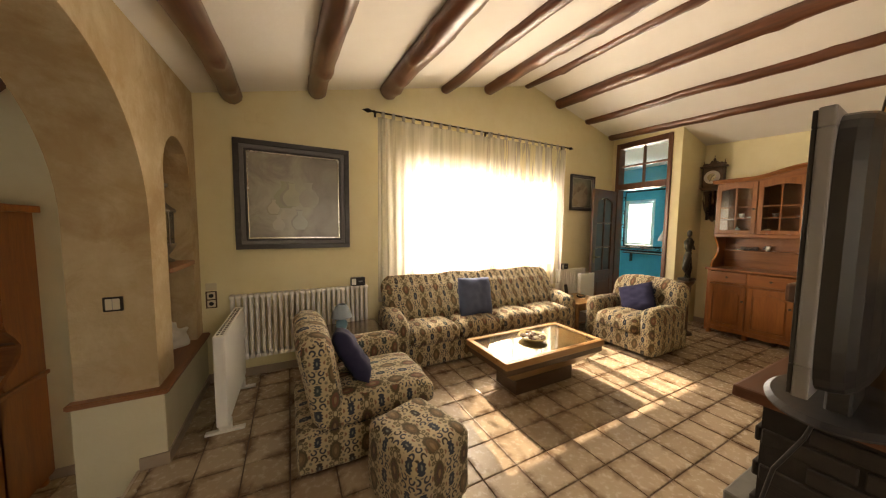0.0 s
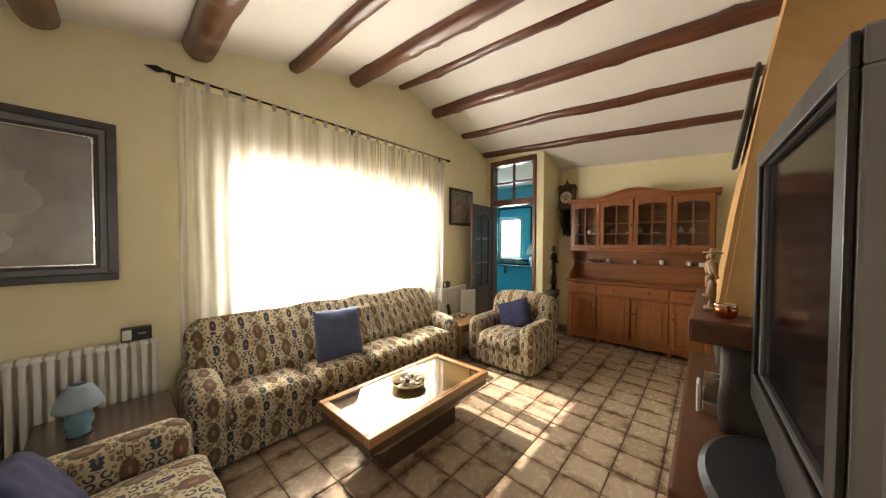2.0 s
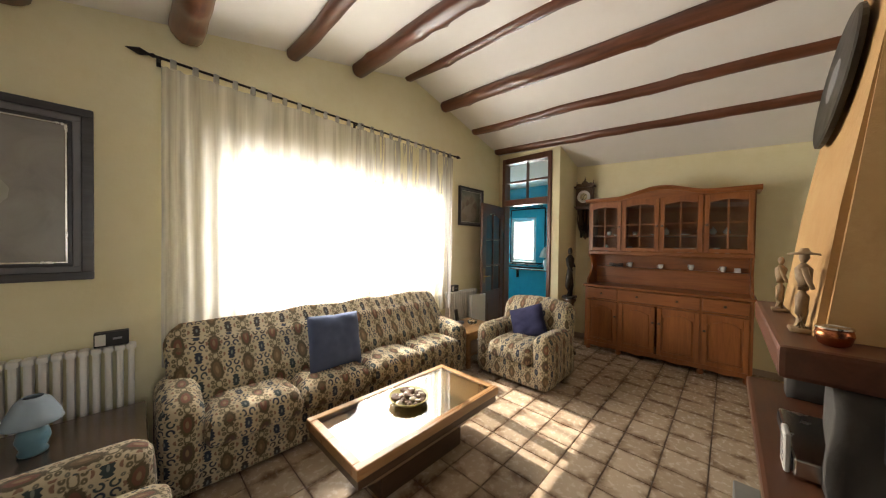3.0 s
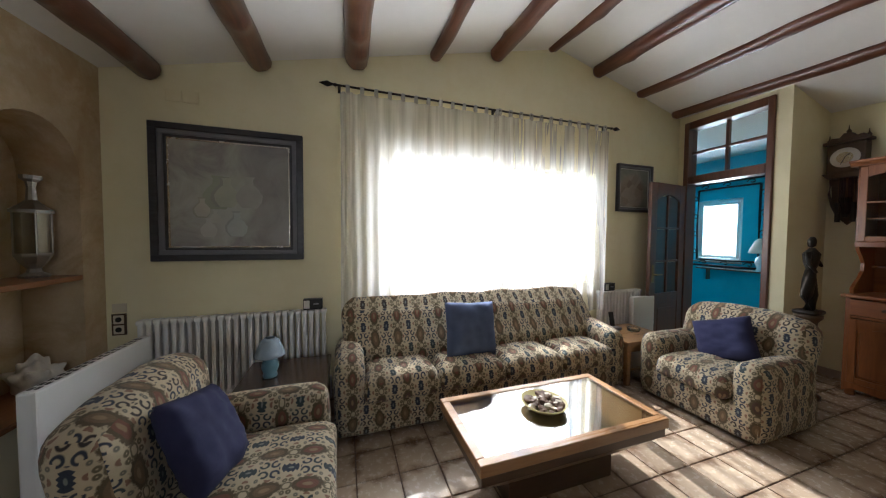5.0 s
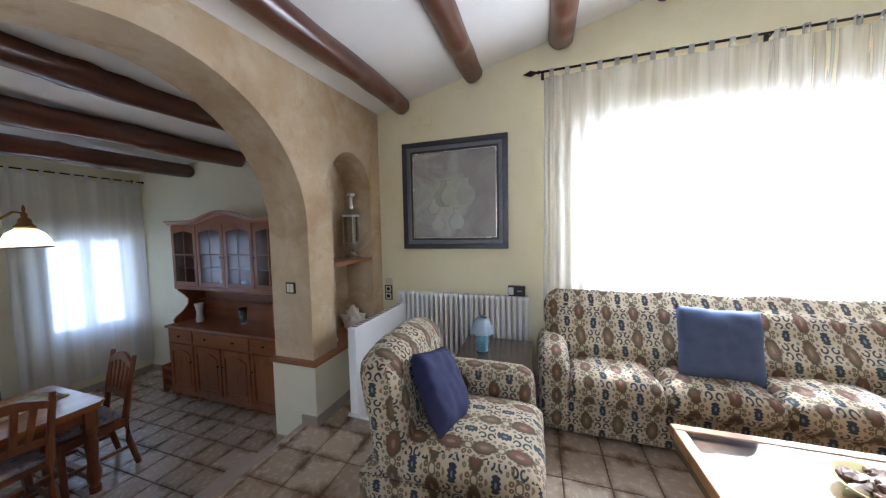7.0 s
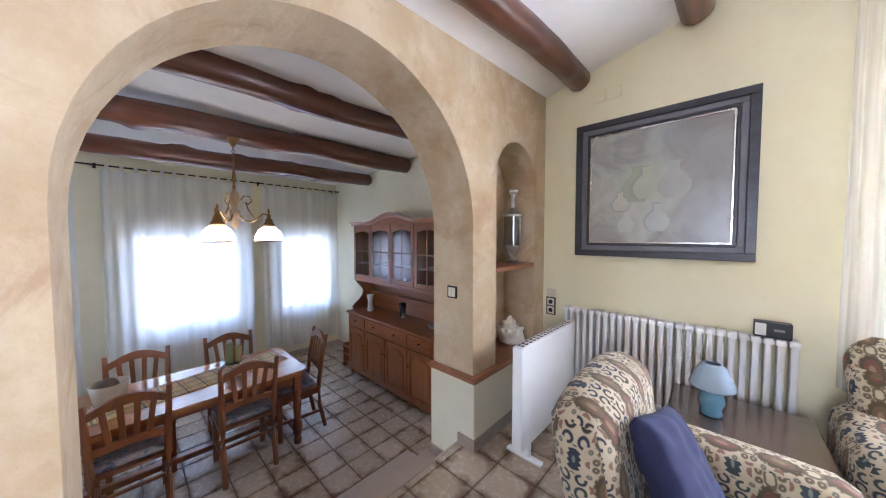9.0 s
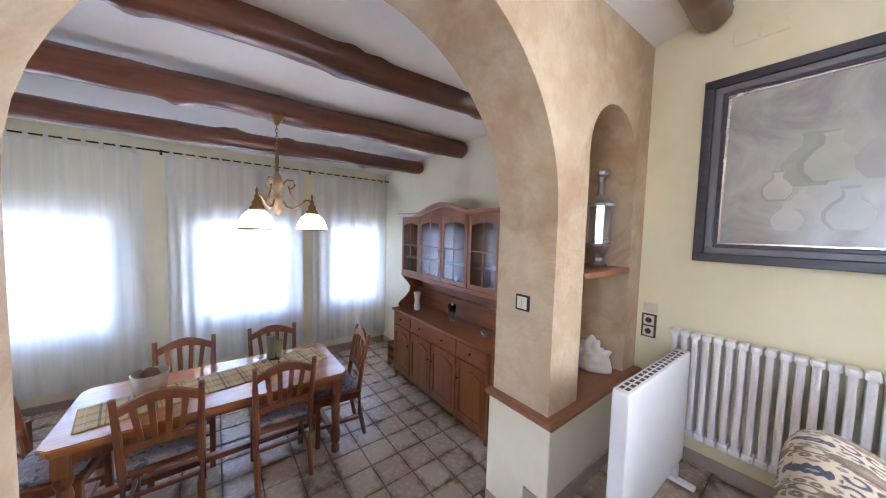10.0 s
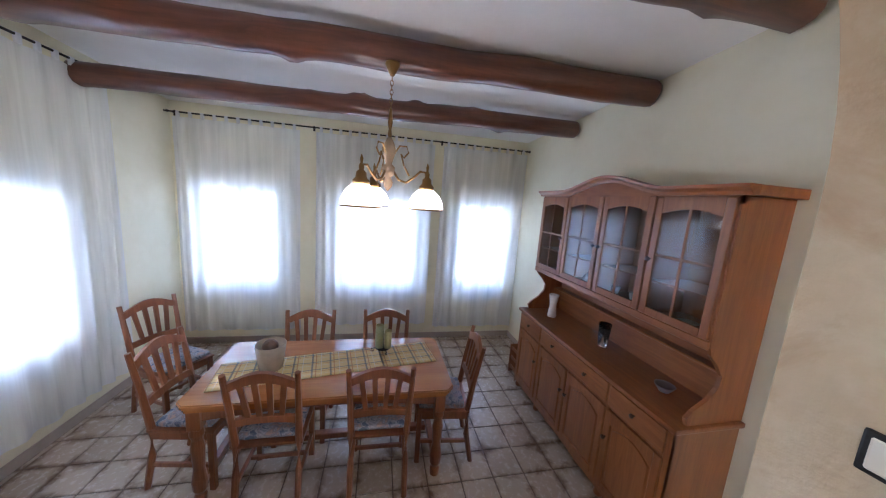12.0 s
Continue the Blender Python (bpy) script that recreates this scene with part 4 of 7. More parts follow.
pouf = thing("pouf", "square footstool in patterned kilim cloth on the tiles", "footstool", pose(1.335, -1.985, 0, 0, 0, 18))
part("body", cushion(-0.20, -0.225, 0.02, 0.20, 0.225, 0.43, 0.16, 10, 0.008, 77), M_KILIM, pouf, smooth=True)
for px in (-0.15, 0.15):
    for py in (-0.17, 0.17):
        part("foot", rod((px, py, 0), (px, py, 0.04), 0.018), M_DARKW, pouf)


def scatter(name, w, h, t, material, m, label, seed):
    tagged(part(name, pillow(w, h, t, seed), material, smooth=True, m=m), label, "cushion")


scatter("scatter_cushion", 0.47, 0.46, 0.15, M_BLUEC, pose(2.69, -0.49, 0.665, -14, 3, 4), "slate-blue square cushion leaning on the sofa back", 1)
scatter("scatter_cushion", 0.42, 0.36, 0.14, M_NAVY, pose(4.72, -1.20, 0.60, 18, 20, 98), "dark navy square cushion leaning in the armchair", 2)
scatter("scatter_cushion", 0.39, 0.39, 0.14, M_NAVY, pose(1.10, -1.34, 0.605, -30, 14, 82), "dark navy square cushion leaning in the one-armed chair", 3)


# ---------- tables of the sitting area ----------
def coffee_table():
    t = thing("coffee_table", "low oak coffee table with a glass top and tapered underside", "coffee table", pose(2.845, -1.325, 0))
    w, d = 0.605, 0.305
    bm = bmesh.new()
    for x0, y0, x1, y1 in ((-w, -d, w, -d + 0.05), (-w, d - 0.05, w, d), (-w, -d + 0.05, -w + 0.05, d - 0.05), (w - 0.05, -d + 0.05, w, d - 0.05)):
        box(x0, y0, 0.345, x1, y1, 0.405, 0.004, 1, bm)
    part("top_frame", bm, M_OAK, t)
    g = part("glass_top", box(-w + 0.051, -d + 0.051, 0.392, w - 0.051, d - 0.051, 0.400), M_TOPGL, t)
    g.visible_shadow = False
    part("under_panel", box(-w + 0.051, -d + 0.051, 0.366, w - 0.051, d - 0.051, 0.378), M_OAK, t)
    part("apron", box(-w + 0.012, -d + 0.012, 0.29, w - 0.012, d - 0.012, 0.343, 0.003), M_DARKW, t, "darker wooden apron")
    bm = bmesh.new()
    lo = [bm.verts.new((sx * (w - 0.20), sy * (d - 0.14), 0.155)) for sx, sy in ((-1, -1), (1, -1), (1, 1), (-1, 1))]
    hi = [bm.verts.new((sx * (w - 0.02), sy * (d - 0.02), 0.288)) for sx, sy in ((-1, -1), (1, -1), (1, 1), (-1, 1))]
    bm.faces.new(lo[::-1]), bm.faces.new(hi)
    for k in range(4):
        bm.faces.new((lo[k], lo[(k + 1) % 4], hi[(k + 1) % 4], hi[k]))
    part("tapered_underside", bm, M_OAK, t)
    part("pedestal", box(-w + 0.25, -d + 0.16, 0, w - 0.25, d - 0.16, 0.154, 0.004), M_DARKW, t)


def end_table(m, w, d, h, material, label):
    t = thing("end_table", label, "side table", m)
    part("tabletop", box(0, -d, h - 0.035, w, 0, h, 0.006, 2), material, t)
    part("shelf", box(0.03, -d + 0.03, 0.14, w - 0.03, -0.03, 0.16, 0.003), material, t)
    for x in (0.015, w - 0.06):
        for y in (-d + 0.015, -0.06):
            part("leg", box(x, y, 0, x + 0.045, y + 0.045, h - 0.035, 0.004), material, t)
    for y in (-d + 0.025, -0.045):
        part("apron", box(0.06, y, h - 0.11, w - 0.06, y + 0.02, h - 0.036), material, t)


coffee_table()
end_table(pose(0.98, -0.20, 0), 0.57, 0.66, 0.47, M_DARKG, "dark wooden side table between sofa and chair")
end_table(pose(4.27, -0.16, 0), 0.62, 0.52, 0.44, M_OAK, "light oak side table at the end of the sofa")


def fruit_bowl():
    b = thing("pod_dish", "round yellow wicker dish of dried pods on the coffee table", "dish", pose(2.83, -1.30, 0.4055) @ Matrix.Diagonal((1.25, 1.25, 0.8, 1)))
    part("dish", lathe([(0.06, 0), (0.085, 0.006), (0.105, 0.03), (0.112, 0.045), (0.106, 0.045), (0.09, 0.016), (0.02, 0.010)], 28), M_PEEL, b, smooth=True)
    rnd = random.Random(4)
    for i in range(64):
        a, r = rnd.uniform(0, math.tau), 0.088 * math.sqrt(rnd.random())
        bm = bmesh.new()
        bmesh.ops.create_icosphere(bm, subdivisions=1, radius=rnd.uniform(0.014, 0.022))
        for v in bm.verts:
            v.co *= 1 + 0.35 * rnd.uniform(-1, 1)
        part("pod", bm, M_FRUIT if i % 4 else M_CREAM, b, m=pose(r * math.cos(a), r * math.sin(a), 0.030 + 0.024 * (1 - r / 0.088), rnd.uniform(0, 90), 0, rnd.uniform(0, 180)))


fruit_bowl()


def table_lamp(m, label, ceramic, shade, s=1.0):
    t = thing("table_lamp", label, "lamp", m)
    part("base", lathe([(0.045 * s, 0), (0.05 * s, 0.01), (0.042 * s, 0.03 * s), (0.058 * s, 0.075 * s), (0.05 * s, 0.115 * s), (0.022 * s, 0.14 * s), (0.026 * s, 0.155 * s), (0.012 * s, 0.17 * s)], 24), ceramic, t, smooth=True)
    part("shade", lathe([(0.098 * s, 0.155 * s), (0.10 * s, 0.16 * s), (0.088 * s, 0.20 * s), (0.058 * s, 0.265 * s), (0.036 * s, 0.285 * s), (0.034 * s, 0.283 * s), (0.056 * s, 0.262 * s), (0.086 * s, 0.198 * s)], 28), shade, t, smooth=True)


table_lamp(pose(1.16, -0.50, 0.4705), "small blue ceramic table lamp on the dark side table", M_LAMPB, M_SHADEB, 0.96)


def telephone():
    t = thing("telephone", "dark cordless telephone with a silver dock on the side table", "telephone", pose(4.52, -0.30, 0.4405))
    part("dock", box(-0.05, -0.06, 0, 0.05, 0.06, 0.035, 0.012, 2), M_GREY, t)
    part("handset", box(-0.024, 0.0, 0.02, 0.024, 0.03, 0.19, 0.010, 2), M_BLACK, t, m=pose(0, 0, 0, -12))


telephone()
ash = thing("glass_ashtray", "round clear glass ashtray on the oak side table", "ashtray", pose(4.66, -0.42, 0.4405))
part("bowl", lathe([(0.045, 0), (0.06, 0.01), (0.065, 0.04), (0.055, 0.04), (0.045, 0.015), (0.01, 0.012)], 20), M_GLASS, ash, smooth=True)


# ---------- heating ----------
def radiator(m, w, h, label, step=0.0496):
    """A column radiator; local x along the wall, y to the room is negative."""
    r = thing("radiator", label, "radiator", m)
    n = int(w / step)
    me = None
    for i in range(n):
        if me is None:
            bm = box(-0.0155, -0.10, 0.02, 0.0155, -0.066, h - 0.02, 0.011, 2)
            box(-0.0155, -0.062, 0.02, 0.0155, -0.022, h - 0.02, 0.011, 2, bm)
            box(-step / 2 + 0.001, -0.104, h - 0.038, step / 2 - 0.001, -0.017, h, 0.014, 2, bm)
            box(-step / 2 + 0.001, -0.108, 0.0, step / 2 - 0.001, -0.017, 0.045, 0.014, 2, bm)
            ob = part("section", bm, M_WHITE, r)
            me = ob.data
        else:
            ob = new("section", me)
            ob.parent = r
        ob.matrix_basis = pose(step * (i + 0.5), 0, 0)
    for x in (0.12, w - 0.12):
        part("bracket", box(x - 0.012, -0.03, -0.03, x + 0.012, 0.0, 0.10), M_WHITE, r)
    part("pipe", tube([(w + 0.03, -0.06, -0.17), (w + 0.03, -0.06, 0.0), (w + 0.03, -0.06, 0.02), (w, -0.06, 0.02)], 0.009), M_WHITE, r)
    return r


radiator(pose(0.22, -0.012, 0.205), 1.29, 0.625, "long white column radiator under the large painting")
radiator(pose(4.52, -0.012, 0.25), 0.68, 0.58, "short white column radiator beside the door")


def panel_heater(m, w, h, label):
    """A flat heater on two feet; local x along its length."""
    r = thing("electric_heater", label, "heater", m)
    part("panel", box(0, -0.035, 0.09, w, 0.035, h, 0.012, 2), M_WHITE, r)
    n = int((w - 0.05) / 0.050)
    for i in range(n):
        x = 0.03 + i * 0.050
        for y in (-0.020, 0.004):
            part("vent", box(x, y, h - 0.004, x + 0.030, y + 0.016, h + 0.001), M_TVGREY, r, "dark slot" if i == 0 else "")
    for x in (0.10, w - 0.10):
        bm = box(x - 0.022, -0.12, 0.0, x + 0.022, 0.12, 0.018, 0.006, 2)
        box(x - 0.018, -0.04, 0.016, x + 0.018, 0.04, 0.10, 0.006, 1, bm)
        part("foot", bm, M_WHITE, r)
    return r


panel_heater(pose(0.292, -0.99, 0, 0, 0, 89), 0.83, 0.735, "white panel heater on two feet standing on the tiles")
r = thing("electric_heater", "small white panel heater before the short radiator", "heater", pose(4.90, -0.19, 0))
part("panel", box(0, -0.03, 0.10, 0.34, 0.03, 0.76, 0.012, 2), M_WHITE, r)
for x in (0.06, 0.28):
    part("foot", box(x - 0.02, -0.09, 0, x + 0.02, 0.07, 0.11, 0.006), M_WHITE, r)


def gadget(m, label, cat="thermostat"):
    g = thing("weather_station", label, cat, m)
    part("body", box(-0.075, -0.03, 0, 0.075, 0.03, 0.09, 0.006, 2), M_BLACK, g)
    part("display", box(-0.07, -0.033, 0.012, -0.025, -0.0295, 0.080, 0.001), M_CERAM, g, "pale display")
    part("readout", box(0.005, -0.0325, 0.042, 0.045, -0.0298, 0.054), M_GREY, g, "small grey readout")


gadget(pose(1.40, -0.075, 0.831), "small black weather station with a pale display on the radiator")
gadget(pose(4.66, -0.075, 0.831), "small black clock radio on the short radiator", "clock radio")


# ---------- pictures ----------
def painting(name, x0, z0, x1, z1, fr, art, label, y=0.0):
    p = thing(name, label, "painting", pose((x0 + x1) / 2, y, (z0 + z1) / 2))
    w, h = (x1 - x0) / 2, (z1 - z0) / 2
    steps = [(0, fr * 0.42, -0.045, M_FRAME), (fr * 0.42, fr * 0.72, -0.032, M_FRAME2), (fr * 0.72, fr * 0.88, -0.026, M_FRAME), (fr * 0.88, fr, -0.022, M_SILVER if fr > 0.08 else M_PAPER)]
    for a, b, d, mt in steps:
        bm = bmesh.new()
        for x_0, z_0, x_1, z_1 in ((-w + a, -h + a, w - a, -h + b), (-w + a, h - b, w - a, h - a), (-w + a, -h + b, -w + b, h - b), (w - b, -h + b, w - a, h - b)):
            box(x_0, d, z_0, x_1, -0.002, z_1, 0.003, 1, bm)
        part("frame_moulding", bm, mt, p)
    part("canvas", box(-w + fr, -0.016, -h + fr, w - fr, -0.003, h - fr), art, p, "painted canvas")
    return p


def art_mat(name, base, mid, light, accent):
    m, nt, p = mat(name)
    v = coords(nt)
    n = noise_tex(nt, 3.0, v, 5, 0.6, 1.2)
    col = ramp(nt, n, [(0.3, base), (0.5, mid), (0.7, light)])
    sx = nt.nodes.new("ShaderNodeSeparateXYZ")
    nt.links.new(v, sx.inputs[0])
    col = mixc(nt, mth(nt, "MULTIPLY", ramp(nt, mth(nt, "ADD", sx.outputs[0], mth(nt, "MULTIPLY", n, 0.25)), [(0.12, 0.0), (0.36, 1.0)]), 0.55), col, tuple(0.9 * q for q in base))
    mp = nd(nt, "ShaderNodeMapping", Location=(0.12, 0, 0.12), Scale=(3.4, 1, 3.0))
    nt.links.new(v, mp.inputs["Vector"])
    g = nt.nodes.new("ShaderNodeTexGradient")
    g.gradient_type = "SPHERICAL"
    nt.links.new(mp.outputs["Vector"], g.inputs["Vector"])
    vor = nd(nt, "ShaderNodeTexVoronoi", Scale=9.0)
    nt.links.new(v, vor.inputs["Vector"])
    sc = nt.nodes.new("ShaderNodeSeparateColor")
    nt.links.new(vor.outputs["Color"], sc.inputs[0])
    blot = mixc(nt, sc.outputs[0], accent, light)
    col = mixc(nt, mth(nt, "MULTIPLY", ramp(nt, g.outputs["Fac"], [(0.25, 0.0), (0.45, 1.0)]), 0.7), col, blot)
    nt.links.new(col, p.inputs["Base Color"])
    p.inputs["Roughness"].default_value = 0.25
    bump(nt, p, noise_tex(nt, 40, v, 4), 0.15, 0.003)
    return m


def jug(parent, x, z, s, material, layer):
    """A flat painted jug on the canvas."""
    half = [(0.05, 0), (0.085, 0.05), (0.09, 0.10), (0.06, 0.15), (0.028, 0.18), (0.026, 0.22), (0.038, 0.24)]
    pts = [(x + r * s, z + h * s) for r, h in half] + [(x - r * s, z + h * s) for r, h in reversed(half)]
    part("painted_shape", prism(pts, -0.0165 - 0.0003 * layer, -0.0158, "y"), material, parent)


still = painting("large_painting", 0.285, 1.255, 1.325, 2.297, 0.115, art_mat("still_life_canvas", (0.25, 0.235, 0.235), (0.37, 0.37, 0.335), (0.47, 0.48, 0.44), (0.40, 0.42, 0.34)), "large grey-green still life painting in a wide dark frame")
STILL_SHAPES = [(-0.10, -0.115, 1.10, (0.306, 0.330, 0.250)), (-0.055, -0.098, 1.0, (0.285, 0.291, 0.250)), (-0.035, -0.095, 0.95, (0.384, 0.396, 0.310)),
                (0.12, -0.10, 1.05, (0.342, 0.339, 0.310)), (-0.205, -0.185, 0.66, (0.324, 0.324, 0.268)), (-0.20, -0.175, 0.58, (0.456, 0.450, 0.376)),
                (-0.115, -0.225, 0.42, (0.444, 0.444, 0.388)), (-0.16, -0.335, 0.62, (0.456, 0.462, 0.424)), (0.025, -0.332, 0.86, (0.318, 0.330, 0.310)), (0.033, -0.328, 0.78, (0.396, 0.426, 0.406))]
for k, (jx, jz, js, jm) in enumerate(STILL_SHAPES):
    jug(still, jx, jz, js, plain("painted_tone", jm, 0.35, 0, 0.32, 9, 0.1), k)
painting("small_painting", 4.815, 1.79, 5.39, 2.37, 0.06, art_mat("harbour_canvas", (0.16, 0.17, 0.15), (0.24, 0.24, 0.21), (0.42, 0.38, 0.32), (0.20, 0.13, 0.10)), "small dim landscape painting in a black frame")
for x in (0.385, 0.495):
    tagged(part("cover_plate", box(x, -0.010, 2.465, x + 0.10, -0.001, 2.555, 0.003), M_WALL), "painted-over junction box cover above the painting", "cover plate")


# ---------- curtains ----------
def curtain_rod(m, length, brackets, label):
    """An iron rod along local x with arrow ends."""
    r = thing("curtain_rod", label, "curtain rod", m)
    part("rod", rod((0, 0, 0), (length, 0, 0), 0.009), M_IRON, r)
    for x, s in ((0, -1), (length, 1)):
        bm = bmesh.new()
        lathe([(0.009, 0), (0.016, 0.01), (0.008, 0.03), (0.024, 0.075), (0.002, 0.14)], 10, bm)
        part("finial", bm, M_IRON, r, m=pose(x, 0, 0, 0, 90 * s, 0))
    for x in brackets:
        bm = rod((x, 0, 0), (x, 0.085, 0), 0.006)
        box(x - 0.012, 0.074, -0.03, x + 0.012, 0.084, 0.03, 0, 1, bm)
        part("bracket", bm, M_IRON, r)
    return r


def curtain(m, s0, s1, z0, z1, folds, depth, seed, material, label, group, gather=0.0):
    c = thing("curtain", label, "curtain", m, group)
    part("cloth", curtain_mesh(s0, s1, z0, z1 - 0.05, folds, depth, seed, gather), material, c, smooth=True)
    n = max(4, int((s1 - s0) / 0.115))
    loop = None
    for i in range(n):
        x = s0 + (s1 - s0) * (i + 0.5) / n
        if loop is None:
            bm = box(-0.017, -0.013, -0.055, 0.017, 0.013, 0.013, 0.004)
            loop = part("tab", bm, material, c, m=pose(x, 0, z1))
        else:
            ob = new("tab", loop.data)
            ob.parent, ob.matrix_basis = c, pose(x, 0, z1)
    return c


curtain_rod(pose(1.60, -0.09, 2.74), 3.02, (0.02, 1.52, 2.98), "long black iron curtain rod with arrow finials")
curtain(pose(0, -0.09, 0), 1.63, 3.19, 0.62, 2.74, 13, 0.020, 1, M_SHEER, "sheer white tab-top curtain before the wide window", "living room curtains", 0.0)
curtain(pose(0, -0.105, 0), 3.09, 4.58, 0.62, 2.74, 12, 0.020, 2, M_SHEERR, "sheer white tab-top curtain before the wide window", "living room curtains", 0.0)

curtain_rod(pose(DX + 0.09, -4.36, 2.225, 0, 0, 90), 4.40, (0.02, 1.53, 3.18, 4.38), "black iron curtain rod along three dining windows")
for a, b, s in ((-4.33, -2.98, 3), (-2.79, -1.28, 4), (-1.16, 0.06, 5)):
    curtain(pose(DX + 0.09, 0, 0, 0, 0, 90), a, b, -0.36 - 0.05 * (s % 2), 2.225, (b - a) * 5.5, 0.024, s, M_SHEERD, "sheer white tab-top curtain before a dining window", "dining room curtains")
curtain_rod(pose(-0.75, DY0 + 0.09, 2.30, 0, 0, 180), 2.45, (0.02, 2.40), "black iron curtain rod over the side window")
curtain(pose(0, DY0 + 0.09, 0), -3.16, -0.85, -0.40, 2.30, 12, 0.026, 6, M_SHEERD, "sheer white tab-top curtain before the side window", "dining room curtains")


# ---------- pine cabinets ----------
def door_outline(x0, x1, z0, z1, rise):
    pts = [(x0, z0), (x1, z0), (x1, z1)]
    pts += [(x1 + (x0 - x1) * i / 10, z1 + rise * math.sin(math.pi * i / 10)) for i in range(1, 10)]
    return pts + [(x0, z1)]


def frame_door(x0, x1, z0, z1, y, arch_rise, panes):
    """A framed door: stiles, rails with an arched head; returns its bmesh."""
    s = 0.048
    bm = box(x0, y, z0, x0 + s, y + 0.022, z1, 0.004)
    box(x1 - s, y, z0, x1, y + 0.022, z1, 0.004, 1, bm)
    box(x0 + s, y + 0.001, z0, x1 - s, y + 0.021, z0 + s, 0.003, 1, bm)
    pts = [(x1 - s, z1), (x0 + s, z1), (x0 + s, z1 - s - 0.05)]
    pts += [(x0 + s + (x1 - x0 - 2 * s) * i / 12, z1 - s - 0.05 + arch_rise * math.sin(math.pi * i / 12)) for i in range(1, 12)]
    pts.append((x1 - s, z1 - s - 0.05))
    prism(pts, y + 0.001, y + 0.021, "y", bm)
    if panes:
        xm = (x0 + x1) / 2
        zm = z0 + (z1 - z0) * 0.52
        box(xm - 0.008, y + 0.003, z0 + s, xm + 0.008, y + 0.016, z1 - s, 0.002, 1, bm)
        box(x0 + s, y + 0.004, zm - 0.008, x1 - s, y + 0.015, zm + 0.008, 0.002, 1, bm)
    return bm


def knob(parent, x, y, z):
    bm = bmesh.new()
    lathe([(0.006, 0), (0.006, 0.010), (0.015, 0.018), (0.013, 0.028), (0.002, 0.032)], 10, bm)
    part("knob", bm, M_DARKW, parent, m=pose(x, y, z, 90, 0, 0))


def china(parent_m, W, seed, shelf_z, y, count):
    """Cups, pots and saucers standing on a cabinet shelf, each a thing of its own."""
    rnd = random.Random(seed)
    for i in range(count):
        x = 0.10 + (W - 0.2) * (i + rnd.uniform(0.2, 0.8)) / count
        k = rnd.choice(("cup", "cup", "jar", "saucer"))
        h = rnd.uniform(0.045, 0.075)
        m = parent_m @ pose(x, y, shelf_z, 0, 0, rnd.uniform(0, 360))
        if k == "cup":
            c = thing("cup", "small white china cup on a cabinet shelf", "cup", m, "china in the cabinets")
            part("body", lathe([(0.018, 0), (0.026, h * 0.4), (0.032, h), (0.029, h), (0.022, h * 0.4), (0.004, 0.006)], 14), M_CERAM, c, smooth=True)
            part("handle", tube([(0.028, 0, h * 0.8), (0.046, 0, h * 0.65), (0.042, 0, h * 0.35), (0.024, 0, h * 0.3)], 0.004, 6), M_CERAM, c, smooth=True)
        elif k == "jar":
            c = thing("china_pot", "small white china pot with a lid on a cabinet shelf", "pot", m, "china in the cabinets")
            part("body", lathe([(0.02, 0), (0.036, h * 0.5), (0.028, h), (0.01, h + 0.012)], 14), M_CERAM, c, smooth=True)
            part("lid", lathe([(0.03, h), (0.02, h + 0.014), (0.006, h + 0.02), (0.008, h + 0.034), (0.001, h + 0.038)], 12), M_CERAM, c, smooth=True)
        else:
            tagged(part("saucer", lathe([(0.02, 0), (0.055, 0.010), (0.056, 0.013), (0.02, 0.006)], 16), M_CERAM, smooth=True, m=m), "white china saucer on a cabinet shelf", "saucer", "china in the cabinets")


